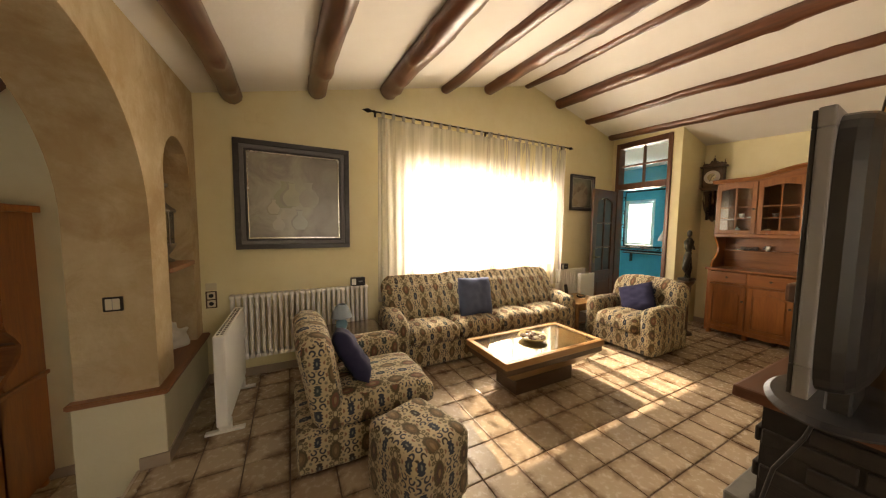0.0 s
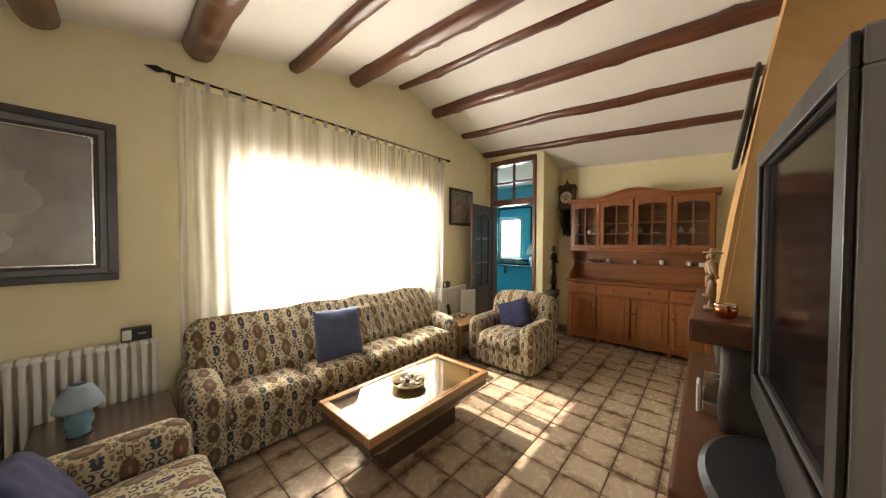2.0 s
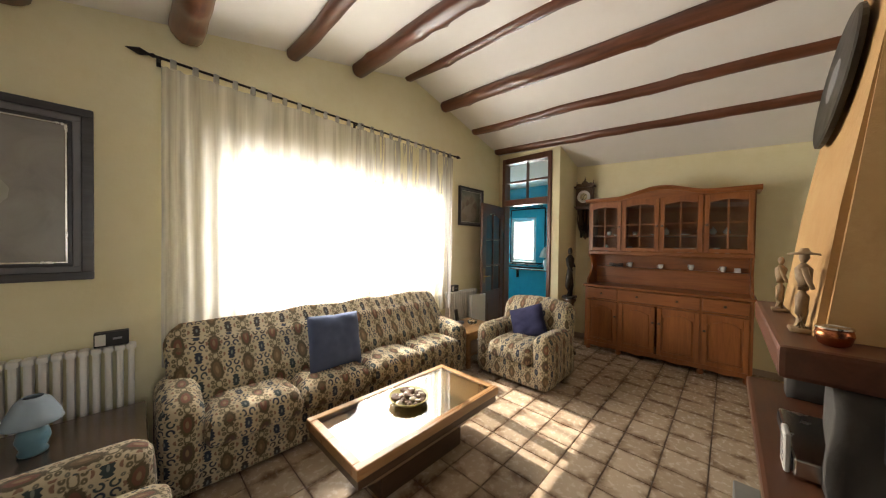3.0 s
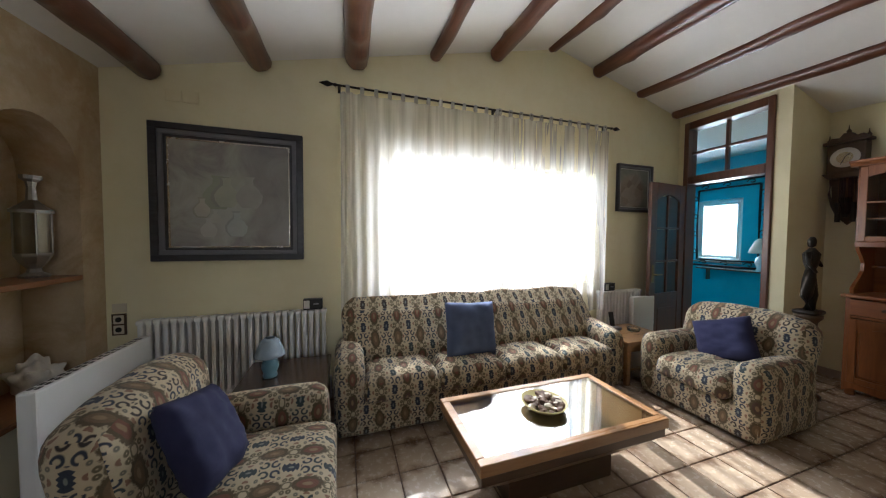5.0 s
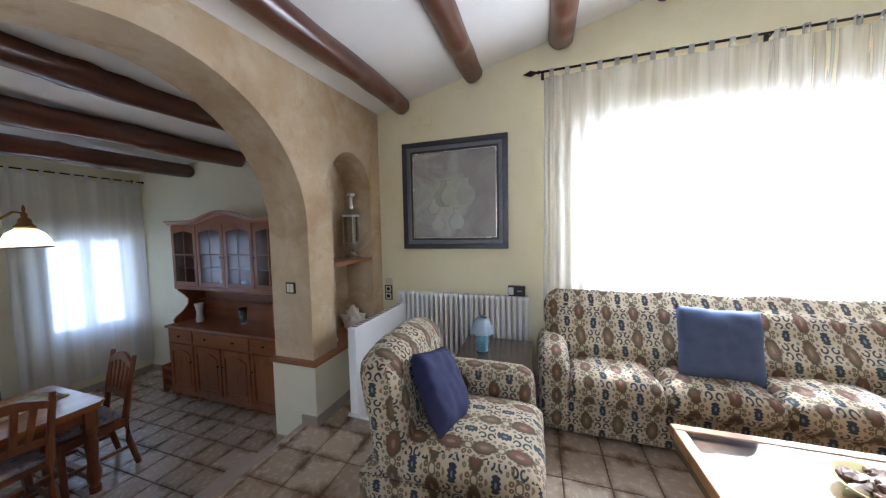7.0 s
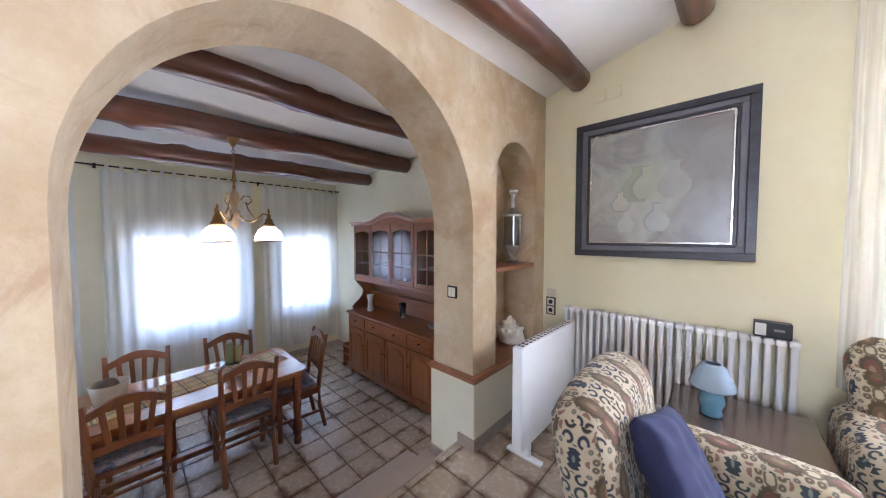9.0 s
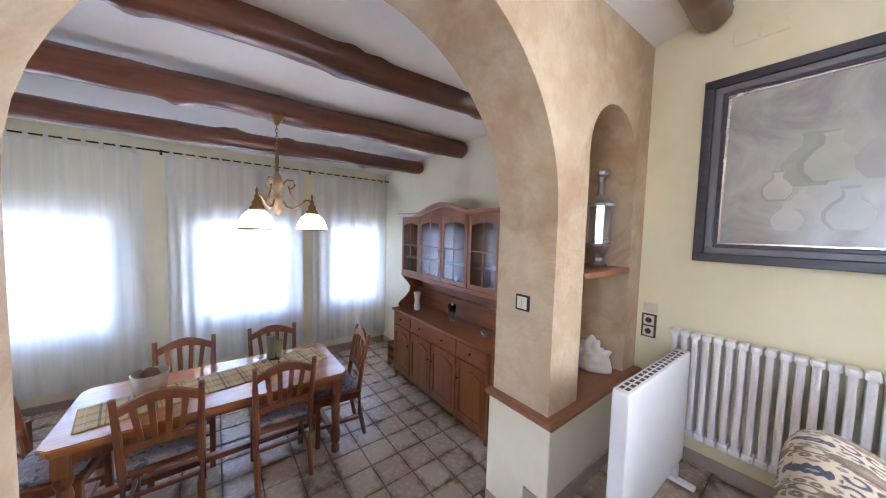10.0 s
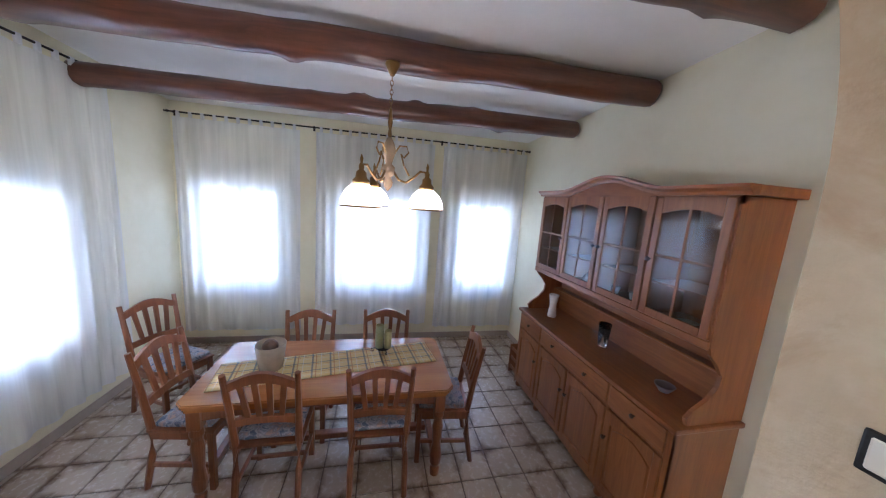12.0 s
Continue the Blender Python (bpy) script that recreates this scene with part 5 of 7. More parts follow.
def dresser(m, W, H, C, D, label):
    """Pine dresser: base with drawers and arched doors, open back with side scrolls, glazed upper cabinets, wavy cornice.
    Local x along its front, y = 0 at the wall, front towards -y."""
    c = thing("pine_dresser", label, "cabinet", m)
    t = 0.022
    u = W / 4
    # base carcass
    bm = box(0, -D + 0.03, 0.07, t, 0, C - 0.03)
    box(W - t, -D + 0.03, 0.07, W, 0, C - 0.03, 0, 1, bm)
    box(t, -0.015, 0.07, W - t, 0, C - 0.03, 0, 1, bm)
    box(t, -D + 0.03, 0.07, W - t, -0.015, 0.10, 0, 1, bm)
    part("base_body", bm, M_PINEV, c)
    bm = box(0.0, -D + 0.028, 0.10, W, -D + 0.05, 0.125)
    for x in (0, u - 0.018, 3 * u - 0.018, W - 0.036):
        box(x, -D + 0.026, 0.125, x + 0.036, -D + 0.05, C - 0.03, 0.002, 1, bm)
    box(0.036, -D + 0.027, C - 0.215, W - 0.036, -D + 0.049, C - 0.195, 0.002, 1, bm)
    part("face_frame", bm, M_PINEV, c)
    # scalloped plinth on bun feet
    pts = [(0, 0.10), (W, 0.10), (W, 0.03)]
    pts += [(W - W * i / 32, 0.055 + 0.02 * abs(math.cos(4 * math.pi * i / 32))) for i in range(1, 32)] + [(0, 0.03)]
    part("plinth", prism(pts[::-1], -D + 0.032, -D + 0.052, "y"), M_PINE, c)
    for x in (0.04, u, 3 * u, W - 0.04):
        for y in (-D + 0.07, -0.06):
            part("bun_foot", lathe([(0.03, 0), (0.036, 0.02), (0.03, 0.05), (0.034, 0.072)], 12, None, (x, y, 0)), M_PINE, c, smooth=True)
    part("worktop", box(-0.025, -D, C - 0.032, W + 0.025, 0, C, 0.010, 2), M_PINE, c)
    for x0, x1 in ((0.03, u - 0.012), (u + 0.012, 3 * u - 0.012), (3 * u + 0.012, W - 0.03)):
        d = part("drawer", box(x0, -D + 0.012, C - 0.19, x1, -D + 0.03, C - 0.045, 0.006, 2), M_PINE, c)
        for x in ([(x0 + x1) / 2] if x1 - x0 < u * 1.2 else [x0 + 0.25 * (x1 - x0), x0 + 0.75 * (x1 - x0)]):
            knob(d, x, -D + 0.012, C - 0.115)
    for i in range(4):
        x0, x1 = i * u + (0.03 if i == 0 else 0.010), (i + 1) * u - (0.03 if i == 3 else 0.010)
        d = part("door", frame_door(x0, x1, 0.13, C - 0.222, -D + 0.012, 0.05, False), M_PINEV, c)
        bm = prism(door_outline(x0 + 0.062, x1 - 0.062, 0.192, C - 0.345, 0.05)[::-1], -D + 0.016, -D + 0.030, "y")
        bmesh.ops.bevel(bm, geom=[e for e in bm.edges if e.verts[0].co.y < -D + 0.02 and e.verts[1].co.y < -D + 0.02], offset=0.008, segments=1, affect="EDGES")
        part("door_panel", bm, M_PINEV, d)
        part("door_back", box(x0 + 0.046, -D + 0.026, 0.176, x1 - 0.046, -D + 0.034, C - 0.25), M_PINEV, d)
        knob(d, x1 - 0.024 if i in (0, 1) else x0 + 0.024, -D + 0.012, C - 0.42)
    # back board, rail shelf and side scrolls
    UZ = C + 0.46
    UD = D - 0.14
    part("back_board", box(0.01, -0.016, C, W - 0.01, -0.002, H - 0.05), M_PINE, c)
    part("plate_shelf", box(0.03, -0.10, C + 0.235, W - 0.03, -0.017, C + 0.253, 0.004), M_PINE, c)
    scroll = [(0.0, C)]
    scroll += [(-y, z) for y, z in ((D - 0.10, C), (D - 0.085, C + 0.045), (D - 0.12, C + 0.085), (D - 0.20, C + 0.14), (D - 0.26, C + 0.21), (D - 0.27, C + 0.28), (D - 0.22, C + 0.35), (UD - 0.02, C + 0.41), (UD, C + 0.46))]
    scroll += [(0.0, C + 0.46)]
    for x in (0.0, W - t):
        part("side_scroll", prism(scroll, x, x + t, "x"), M_PINEV, c)
    # upper cabinet
    bm = box(0, -UD, UZ, t, 0, H - 0.07)
    box(W - t, -UD, UZ, W, 0, H - 0.07, 0, 1, bm)
    box(t, -UD, UZ, W - t, -0.017, UZ + t, 0, 1, bm)
    box(t, -UD, H - 0.10, W - t, -0.017, H - 0.08, 0, 1, bm)
    for i in (1, 2, 3):
        box(i * u - t / 2, -UD, UZ + t, i * u + t / 2, -0.017, H - 0.10, 0, 1, bm)
    part("upper_body", bm, M_PINEV, c)
    part("upper_rail", box(0.0, -UD - 0.014, UZ - 0.022, W, -UD, UZ + 0.028, 0.006), M_PINE, c)
    part("inner_shelf", box(t, -UD + 0.04, UZ + 0.235, W - t, -0.017, UZ + 0.25), M_PINE, c)

    def top(x):
        k = abs(x - W / 2) / (W * 0.30)
        return H - 0.075 + (0.10 * (0.5 + 0.5 * math.cos(math.pi * k)) if k < 1 else 0.0)

    for i in range(4):
        x0, x1 = i * u + (0.012 if i == 0 else 0.006), (i + 1) * u - (0.012 if i == 3 else 0.006)
        zt = min(top(x0), top(x1)) - 0.012
        d = part("glazed_door", frame_door(x0, x1, UZ + 0.03, zt, -UD - 0.018, 0.03, True), M_PINEV, c)
        for px in ((x0 + 0.048, (x0 + x1) / 2 - 0.008), ((x0 + x1) / 2 + 0.008, x1 - 0.048)):
            p = part("pane", box(px[0], -UD - 0.010, UZ + 0.078, px[1], -UD - 0.007, zt - 0.06), M_PANE, d)
            p.visible_shadow = False
        knob(d, x1 - 0.022 if i in (0, 1) else x0 + 0.022, -UD - 0.018, (UZ + zt) / 2)
    # filling between the arched doors and the cornice
    n = 40
    pts = [(W * i / n, top(W * i / n)) for i in range(n + 1)]
    low = [(W * i / n, min(top(W * i / n), H - 0.087) - 0.03) for i in range(n, -1, -1)]
    part("frieze", prism([(x, z + 0.004) for x, z in pts] + [(x, z) for x, z in low], -UD - 0.0, -UD + 0.018, "y"), M_PINE, c)
    bm = bmesh.new()
    prof = [(-UD + 0.02, 0.0), (-UD - 0.018, 0.0), (-UD - 0.026, 0.018), (-UD - 0.05, 0.034), (-UD - 0.056, 0.052), (-UD + 0.02, 0.052)]
    rings = []
    for i in range(n + 1):
        x = -0.045 + (W + 0.09) * i / n
        rings.append([bm.verts.new((x, y, top(min(max(x, 0), W)) + z)) for y, z in prof])
    for a, b in zip(rings, rings[1:]):
        for k in range(len(prof)):
            bm.faces.new((a[k], a[(k + 1) % 6], b[(k + 1) % 6], b[k]))
    bm.faces.new(rings[0]), bm.faces.new(rings[-1][::-1])
    part("cornice", bm, M_PINE, c)
    for x0, x1 in ((-0.045, 0.0), (W, W + 0.045)):
        part("cornice_return", box(x0, -UD + 0.021, H - 0.075, x1, 0, H - 0.023, 0.004), M_PINE, c)
    part("cabinet_top", box(0.0, -UD + 0.02, H - 0.079, W, 0, H - 0.06), M_PINE, c)
    return c


LM = pose(6.595, -1.375, 0, 0, 0, -90)
dresser(LM, 1.73, 2.22, 0.95, 0.49, "honey-coloured pine dresser with glazed upper doors against the yellow wall")
china(LM, 1.73, 5, 0.95 + 0.46 + 0.023, -0.20, 9)
china(LM, 1.73, 6, 0.95 + 0.46 + 0.251, -0.18, 8)
china(LM, 1.73, 8, 0.95 + 0.2535, -0.06, 5)
DM = pose(-2.85, DY1 - 0.003, DF, 0, 0, 0)
dresser(DM, 1.82, 2.26, 0.935, 0.49, "honey-coloured pine dresser with glazed upper doors in the dining room")
china(DM, 1.86, 11, 0.935 + 0.46 + 0.023, -0.20, 7)
toy = thing("toy_train", "small dark model train on the dresser shelf", "ornament", LM @ pose(0.30, -0.06, 0.95 + 0.2535))
for i in range(3):
    part("wagon", box(-0.09 + i * 0.062, -0.02, 0.012, -0.035 + i * 0.062, 0.02, 0.05 - 0.01 * (i % 2), 0.004), M_DARKW, toy)
    for dx in (0.012, 0.042):
        part("wheel", rod((-0.09 + i * 0.062 + dx, -0.024, 0.012), (-0.09 + i * 0.062 + dx, 0.024, 0.012), 0.012, None, 10), M_IRON, toy)
bk = thing("china_box", "small white square china box on the dresser shelf", "ornament", LM @ pose(1.60, -0.06, 0.95 + 0.2535))
part("box", box(-0.03, -0.03, 0, 0.03, 0.03, 0.055, 0.006), M_CERAM, bk)


def vase(name, m, prof, material, label):
    v = thing(name, label, "vase", m)
    part("body", lathe(prof, 24), material, v, smooth=True)
    return v


vase("flower_vase", DM @ pose(0.27, -0.26, 0.936), [(0.04, 0), (0.046, 0.02), (0.035, 0.11), (0.034, 0.14), (0.05, 0.24), (0.046, 0.24), (0.030, 0.14), (0.03, 0.02), (0.005, 0.012)], M_CERAM, "tall pale waisted vase on the dining dresser")
v = vase("tall_glass", DM @ pose(0.92, -0.18, 0.936), [(0.034, 0), (0.036, 0.012), (0.05, 0.20), (0.047, 0.20), (0.032, 0.014), (0.004, 0.012)], M_GLASS, "tall glass with dark filling on the dining dresser")
part("filling", lathe([(0.031, 0.016), (0.045, 0.165), (0.004, 0.172)], 20), M_BRONZE, v, "dark filling", smooth=True)
vase("small_bowl", DM @ pose(1.53, -0.22, 0.936), [(0.03, 0), (0.035, 0.008), (0.06, 0.045), (0.056, 0.045), (0.03, 0.012), (0.004, 0.010)], M_GREY, "small grey bowl on the dining dresser")
st = thing("magazine_stand", "small wooden magazine stand beside the dining dresser", "stand", pose(-3.12, DY1 - 0.30, DF))
for x in (0.0, 0.19):
    part("side", box(x, -0.12, 0, x + 0.02, 0.12, 0.36, 0.004), M_CHAIR, st)
for z in (0.06, 0.18, 0.30):
    part("slat", box(0.021, -0.11, z, 0.189, -0.095, z + 0.04, 0.003), M_CHAIR, st)


# ---------- dining table and chairs ----------
def dining_table():
    t = thing("dining_table", "polished reddish wooden dining table with turned legs", "table", pose(-2.16, -2.275, DF))
    w, d, h = 0.415, 0.868, 0.74
    pts = [(-w, -d + 0.05), (-w + 0.05, -d), (w - 0.05, -d), (w, -d + 0.05), (w, d - 0.05), (w - 0.05, d), (-w + 0.05, d), (-w, d - 0.05)]
    bm = prism(pts, h - 0.032, h, "z")
    bmesh.ops.bevel(bm, geom=bm.edges[:], offset=0.008, segments=2, affect="EDGES")
    part("tabletop", bm, M_TABLE, t)
    bm = prism([(x * 0.975, y * 0.985) for x, y in pts], h - 0.052, h - 0.033, "z")
    part("top_moulding", bm, M_TABLE, t)
    for s in (-1, 1):
        part("apron", box(-w + 0.10, s * (d - 0.09) - 0.011, h - 0.14, w - 0.10, s * (d - 0.09) + 0.011, h - 0.053), M_CHAIR, t)
        arch = [(-d + 0.12, h - 0.053), (d - 0.12, h - 0.053), (d - 0.12, h - 0.15)] + [(d - 0.12 - (2 * d - 0.24) * i / 16, h - 0.15 + 0.05 * math.sin(math.pi * i / 16)) for i in range(1, 16)] + [(-d + 0.12, h - 0.15)]
        part("apron", prism(arch, s * (w - 0.075) - 0.011, s * (w - 0.075) + 0.011, "x"), M_CHAIR, t)
    for sx in (-1, 1):
        for sy in (-1, 1):
            x, y = sx * (w - 0.075), sy * (d - 0.09)
            bm = box(x - 0.038, y - 0.038, h - 0.20, x + 0.038, y + 0.038, h - 0.053, 0.004)
            lathe([(0.034, 0.0), (0.036, 0.05), (0.026, 0.07), (0.040, 0.10), (0.045, 0.16), (0.032, 0.25), (0.040, 0.40), (0.030, 0.46), (0.042, 0.50), (0.036, h - 0.199)], 16, bm, (x, y, 0))
            part("leg", bm, M_CHAIR, t)
    part("stretcher", box(-0.03, -d + 0.12, 0.10, 0.03, d - 0.12, 0.15, 0.006), M_CHAIR, t)
    for sy in (-1, 1):
        part("stretcher", box(-w + 0.08, sy * (d - 0.09) - 0.025, 0.10, w - 0.08, sy * (d - 0.09) + 0.025, 0.149, 0.006), M_CHAIR, t)


def chair_first(m):
    """Back along local +y; the sitter looks to -y."""
    c = thing("dining_chair", "reddish wooden dining chair with a slatted back and flowered seat pad", "chair", m, "dining chairs")
    w, d, sh, H = 0.205, 0.20, 0.46, 1.045
    for s in (-1, 1):
        part("back_leg", tube([(s * (w - 0.02), d + 0.05, 0), (s * (w - 0.02), d, 0.25), (s * (w - 0.02), d - 0.01, sh), (s * (w - 0.012), d + 0.025, 0.72), (s * (w - 0.004), d + 0.075, H - 0.06)], [0.020, 0.023, 0.024, 0.021, 0.017], 8), M_CHAIR, c)
        part("front_leg", box(s * (w - 0.02) - 0.019, -d, 0, s * (w - 0.02) + 0.019, -d + 0.038, sh - 0.02, 0.004), M_CHAIR, c)
        part("side_stretcher", box(s * (w - 0.02) - 0.011, -d + 0.03, 0.17, s * (w - 0.02) + 0.011, d + 0.01, 0.20, 0.003), M_CHAIR, c)
        part("side_rail", box(s * (w - 0.02) - 0.011, -d + 0.03, sh - 0.08, s * (w - 0.02) + 0.011, d - 0.01, sh - 0.021, 0.003), M_CHAIR, c)
    part("front_rail", box(-w + 0.04, -d + 0.006, sh - 0.08, w - 0.04, -d + 0.028, sh - 0.021, 0.003), M_CHAIR, c)
    part("cross_stretcher", box(-w + 0.03, -0.012, 0.172, w - 0.03, 0.012, 0.198, 0.003), M_CHAIR, c)
    part("seat", box(-w - 0.005, -d - 0.01, sh - 0.02, w + 0.005, d + 0.005, sh, 0.006, 2), M_CHAIR, c)
    part("seat_pad", cushion(-w + 0.015, -d + 0.01, sh, w - 0.015, d - 0.03, sh + 0.045, 0.45, 6, 0.006, 3), M_PAD, c, "grey flowered seat pad", smooth=True)
    lean = radians(-9.5)
    back = Matrix.Translation((0, d - 0.008, 0.520)) @ Matrix.Rotation(lean, 4, "X")
    # arched top rail, mid rail, splayed slats
    up = [(-w, 0.385)] + [(-w + 2 * w * i / 14, 0.405 + 0.075 * math.sin(math.pi * i / 14) ** 1.2) for i in range(15)] + [(w, 0.385)]
    dn = [(w - 2 * w * i / 14, 0.345 + 0.065 * math.sin(math.pi * i / 14)) for i in range(15)]
    bm = prism(up + dn, -0.013, 0.013, "y")
    part("top_rail", bm, M_CHAIR, c, m=back)
    dn2 = [(w - 0.015 - (2 * w - 0.03) * i / 10, 0.085 + 0.02 * math.sin(math.pi * i / 10)) for i in range(11)]
    up2 = [(-w + 0.015 + (2 * w - 0.03) * i / 10, 0.135 + 0.02 * math.sin(math.pi * i / 10)) for i in range(11)]
    part("lower_rail", prism(up2 + dn2, -0.012, 0.012, "y"), M_CHAIR, c, m=back)
    for k in (-1.5, -0.5, 0.5, 1.5):
        x0, x1 = k * 0.062, k * 0.082
        part("slat", prism([(x0 - 0.015, 0.13), (x0 + 0.015, 0.13), (x1 + 0.017, 0.41), (x1 - 0.017, 0.41)], -0.008, 0.008, "y"), M_CHAIR, c, m=back)
    return c


def pad_mat():
    m, nt, p = mat("flowered_pad_cloth")
    v = coords(nt)
    n = noise_tex(nt, 22, v, 3, 0.5, 0.8)
    col = ramp(nt, n, [(0.38, (0.10, 0.12, 0.17)), (0.48, (0.36, 0.34, 0.34)), (0.56, (0.22, 0.20, 0.22)), (0.66, (0.42, 0.28, 0.22))])
    nt.links.new(col, p.inputs["Base Color"])
    p.inputs["Roughness"].default_value = 0.9
    return m


M_PAD = pad_mat()
dining_table()
ch = chair_first(pose(-1.93, -2.62, DF, 0, 0, -90))
copy_thing(ch, pose(-1.92, -1.92, DF, 0, 0, -91))
copy_thing(ch, pose(-2.40, -2.56, DF, 0, 0, 90))
copy_thing(ch, pose(-2.40, -1.885, DF, 0, 0, 88))
copy_thing(ch, pose(-2.10, -1.42, DF, 0, 0, -6))
copy_thing(ch, pose(-2.11, -3.17, DF, 0, 0, 172))
copy_thing(ch, pose(-2.82, -3.76, DF, 0, 0, 152))


def runner():
    """A checked table runner lying askew along the table."""
    m, nt, p = mat("checked_runner_cloth")
    v = coords(nt)
    sep = nt.nodes.new("ShaderNodeSeparateXYZ")
    nt.links.new(v, sep.inputs[0])
    base = mixc(nt, noise_tex(nt, 60, v, 3), (0.70, 0.55, 0.27), (0.60, 0.43, 0.17))
    for ax, w in ((0, 0.11), (1, 0.13)):
        f = mth(nt, "FRACT", mth(nt, "DIVIDE", mth(nt, "ADD", sep.outputs[ax], 5.0), w))
        for lo, hi, c in ((0.1, 0.2, (0.09, 0.12, 0.15)), (0.32, 0.38, (0.42, 0.16, 0.05)), (0.62, 0.66, (0.66, 0.62, 0.50))):
            band = mth(nt, "MULTIPLY", mth(nt, "GREATER_THAN", f, lo), mth(nt, "LESS_THAN", f, hi))
            base = mixc(nt, mth(nt, "MULTIPLY", band, 0.72), base, c)
    nt.links.new(base, p.inputs["Base Color"])
    p.inputs["Roughness"].default_value = 0.95
    bm = bmesh.new()
    n, k = 44, 8
    g = [[bm.verts.new(((-0.17 + 0.34 * j / k), -0.80 + 1.58 * i / n, 0.006 + 0.004 * noise.noise(Vector((j * 0.5, i * 0.35, 2))))) for j in range(k + 1)] for i in range(n + 1)]
    for i in range(n):
        for j in range(k):
            bm.faces.new((g[i][j], g[i][j + 1], g[i + 1][j + 1], g[i + 1][j]))
    r = bmesh.ops.extrude_face_region(bm, geom=bm.faces[:])
    for e in r["geom"]:
        if isinstance(e, bmesh.types.BMVert):
            e.co.z -= 0.004
    tagged(part("table_runner", bm, m, smooth=True, m=pose(-2.17, -2.27, DF + 0.742, 0, 0, 9.5)), "cream checked table runner lying askew on the dining table", "table runner")


runner()
TZ = DF + 0.751
pot = thing("potpourri_bowl", "pale cut-glass bowl with a woven ball on the dining table", "bowl", pose(-2.12, -2.72, TZ) @ Matrix.Scale(1.2, 4))
part("bowl", lathe([(0.06, 0), (0.066, 0.006), (0.088, 0.16), (0.083, 0.16), (0.058, 0.01), (0.004, 0.008)], 20), M_CUTGL, pot, smooth=True)
bm = bmesh.new()
bmesh.ops.create_icosphere(bm, subdivisions=2, radius=0.045)
for v in bm.verts:
    v.co *= 1 + 0.10 * noise.noise(v.co * 60)
part("woven_ball", bm, M_FRUIT, pot, "brown woven ball", m=pose(0.005, 0, 0.145))
for i in range(5):
    a = i * math.tau / 5
    bm = bmesh.new()
    bmesh.ops.create_icosphere(bm, subdivisions=1, radius=0.03)
    part("pod", bm, M_FRUIT if i % 2 else M_CARVED, pot, m=pose(0.035 * math.cos(a), 0.035 * math.sin(a), 0.10))
cd = thing("candle_holder", "two olive pillar candles on a curled iron stand", "candle holder", pose(-2.31, -1.92, TZ))
part("candle", lathe([(0.034, 0.04), (0.035, 0.05), (0.035, 0.235), (0.03, 0.24), (0.004, 0.232)], 20), M_CANDLE, cd, smooth=True, m=pose(0, -0.02, 0))
part("candle", lathe([(0.03, 0.04), (0.031, 0.05), (0.031, 0.19), (0.026, 0.195), (0.004, 0.188)], 20), M_PEEL, cd, "yellow candle", smooth=True, m=pose(0.01, 0.05, 0))
part("plate", lathe([(0.06, 0.032), (0.062, 0.037), (0.02, 0.039)], 20), M_IRON, cd, m=pose(0, 0.01, 0))
for k in range(3):
    a = k * math.tau / 3 + 0.5
    pts = [(0.05 * math.cos(a), 0.05 * math.sin(a), 0.034), (0.085 * math.cos(a), 0.085 * math.sin(a), 0.030), (0.09 * math.cos(a), 0.09 * math.sin(a), 0.006), (0.07 * math.cos(a), 0.07 * math.sin(a), 0.004), (0.066 * math.cos(a), 0.066 * math.sin(a), 0.016)]
    part("curled_foot", tube(pts, 0.004, 6), M_IRON, cd)


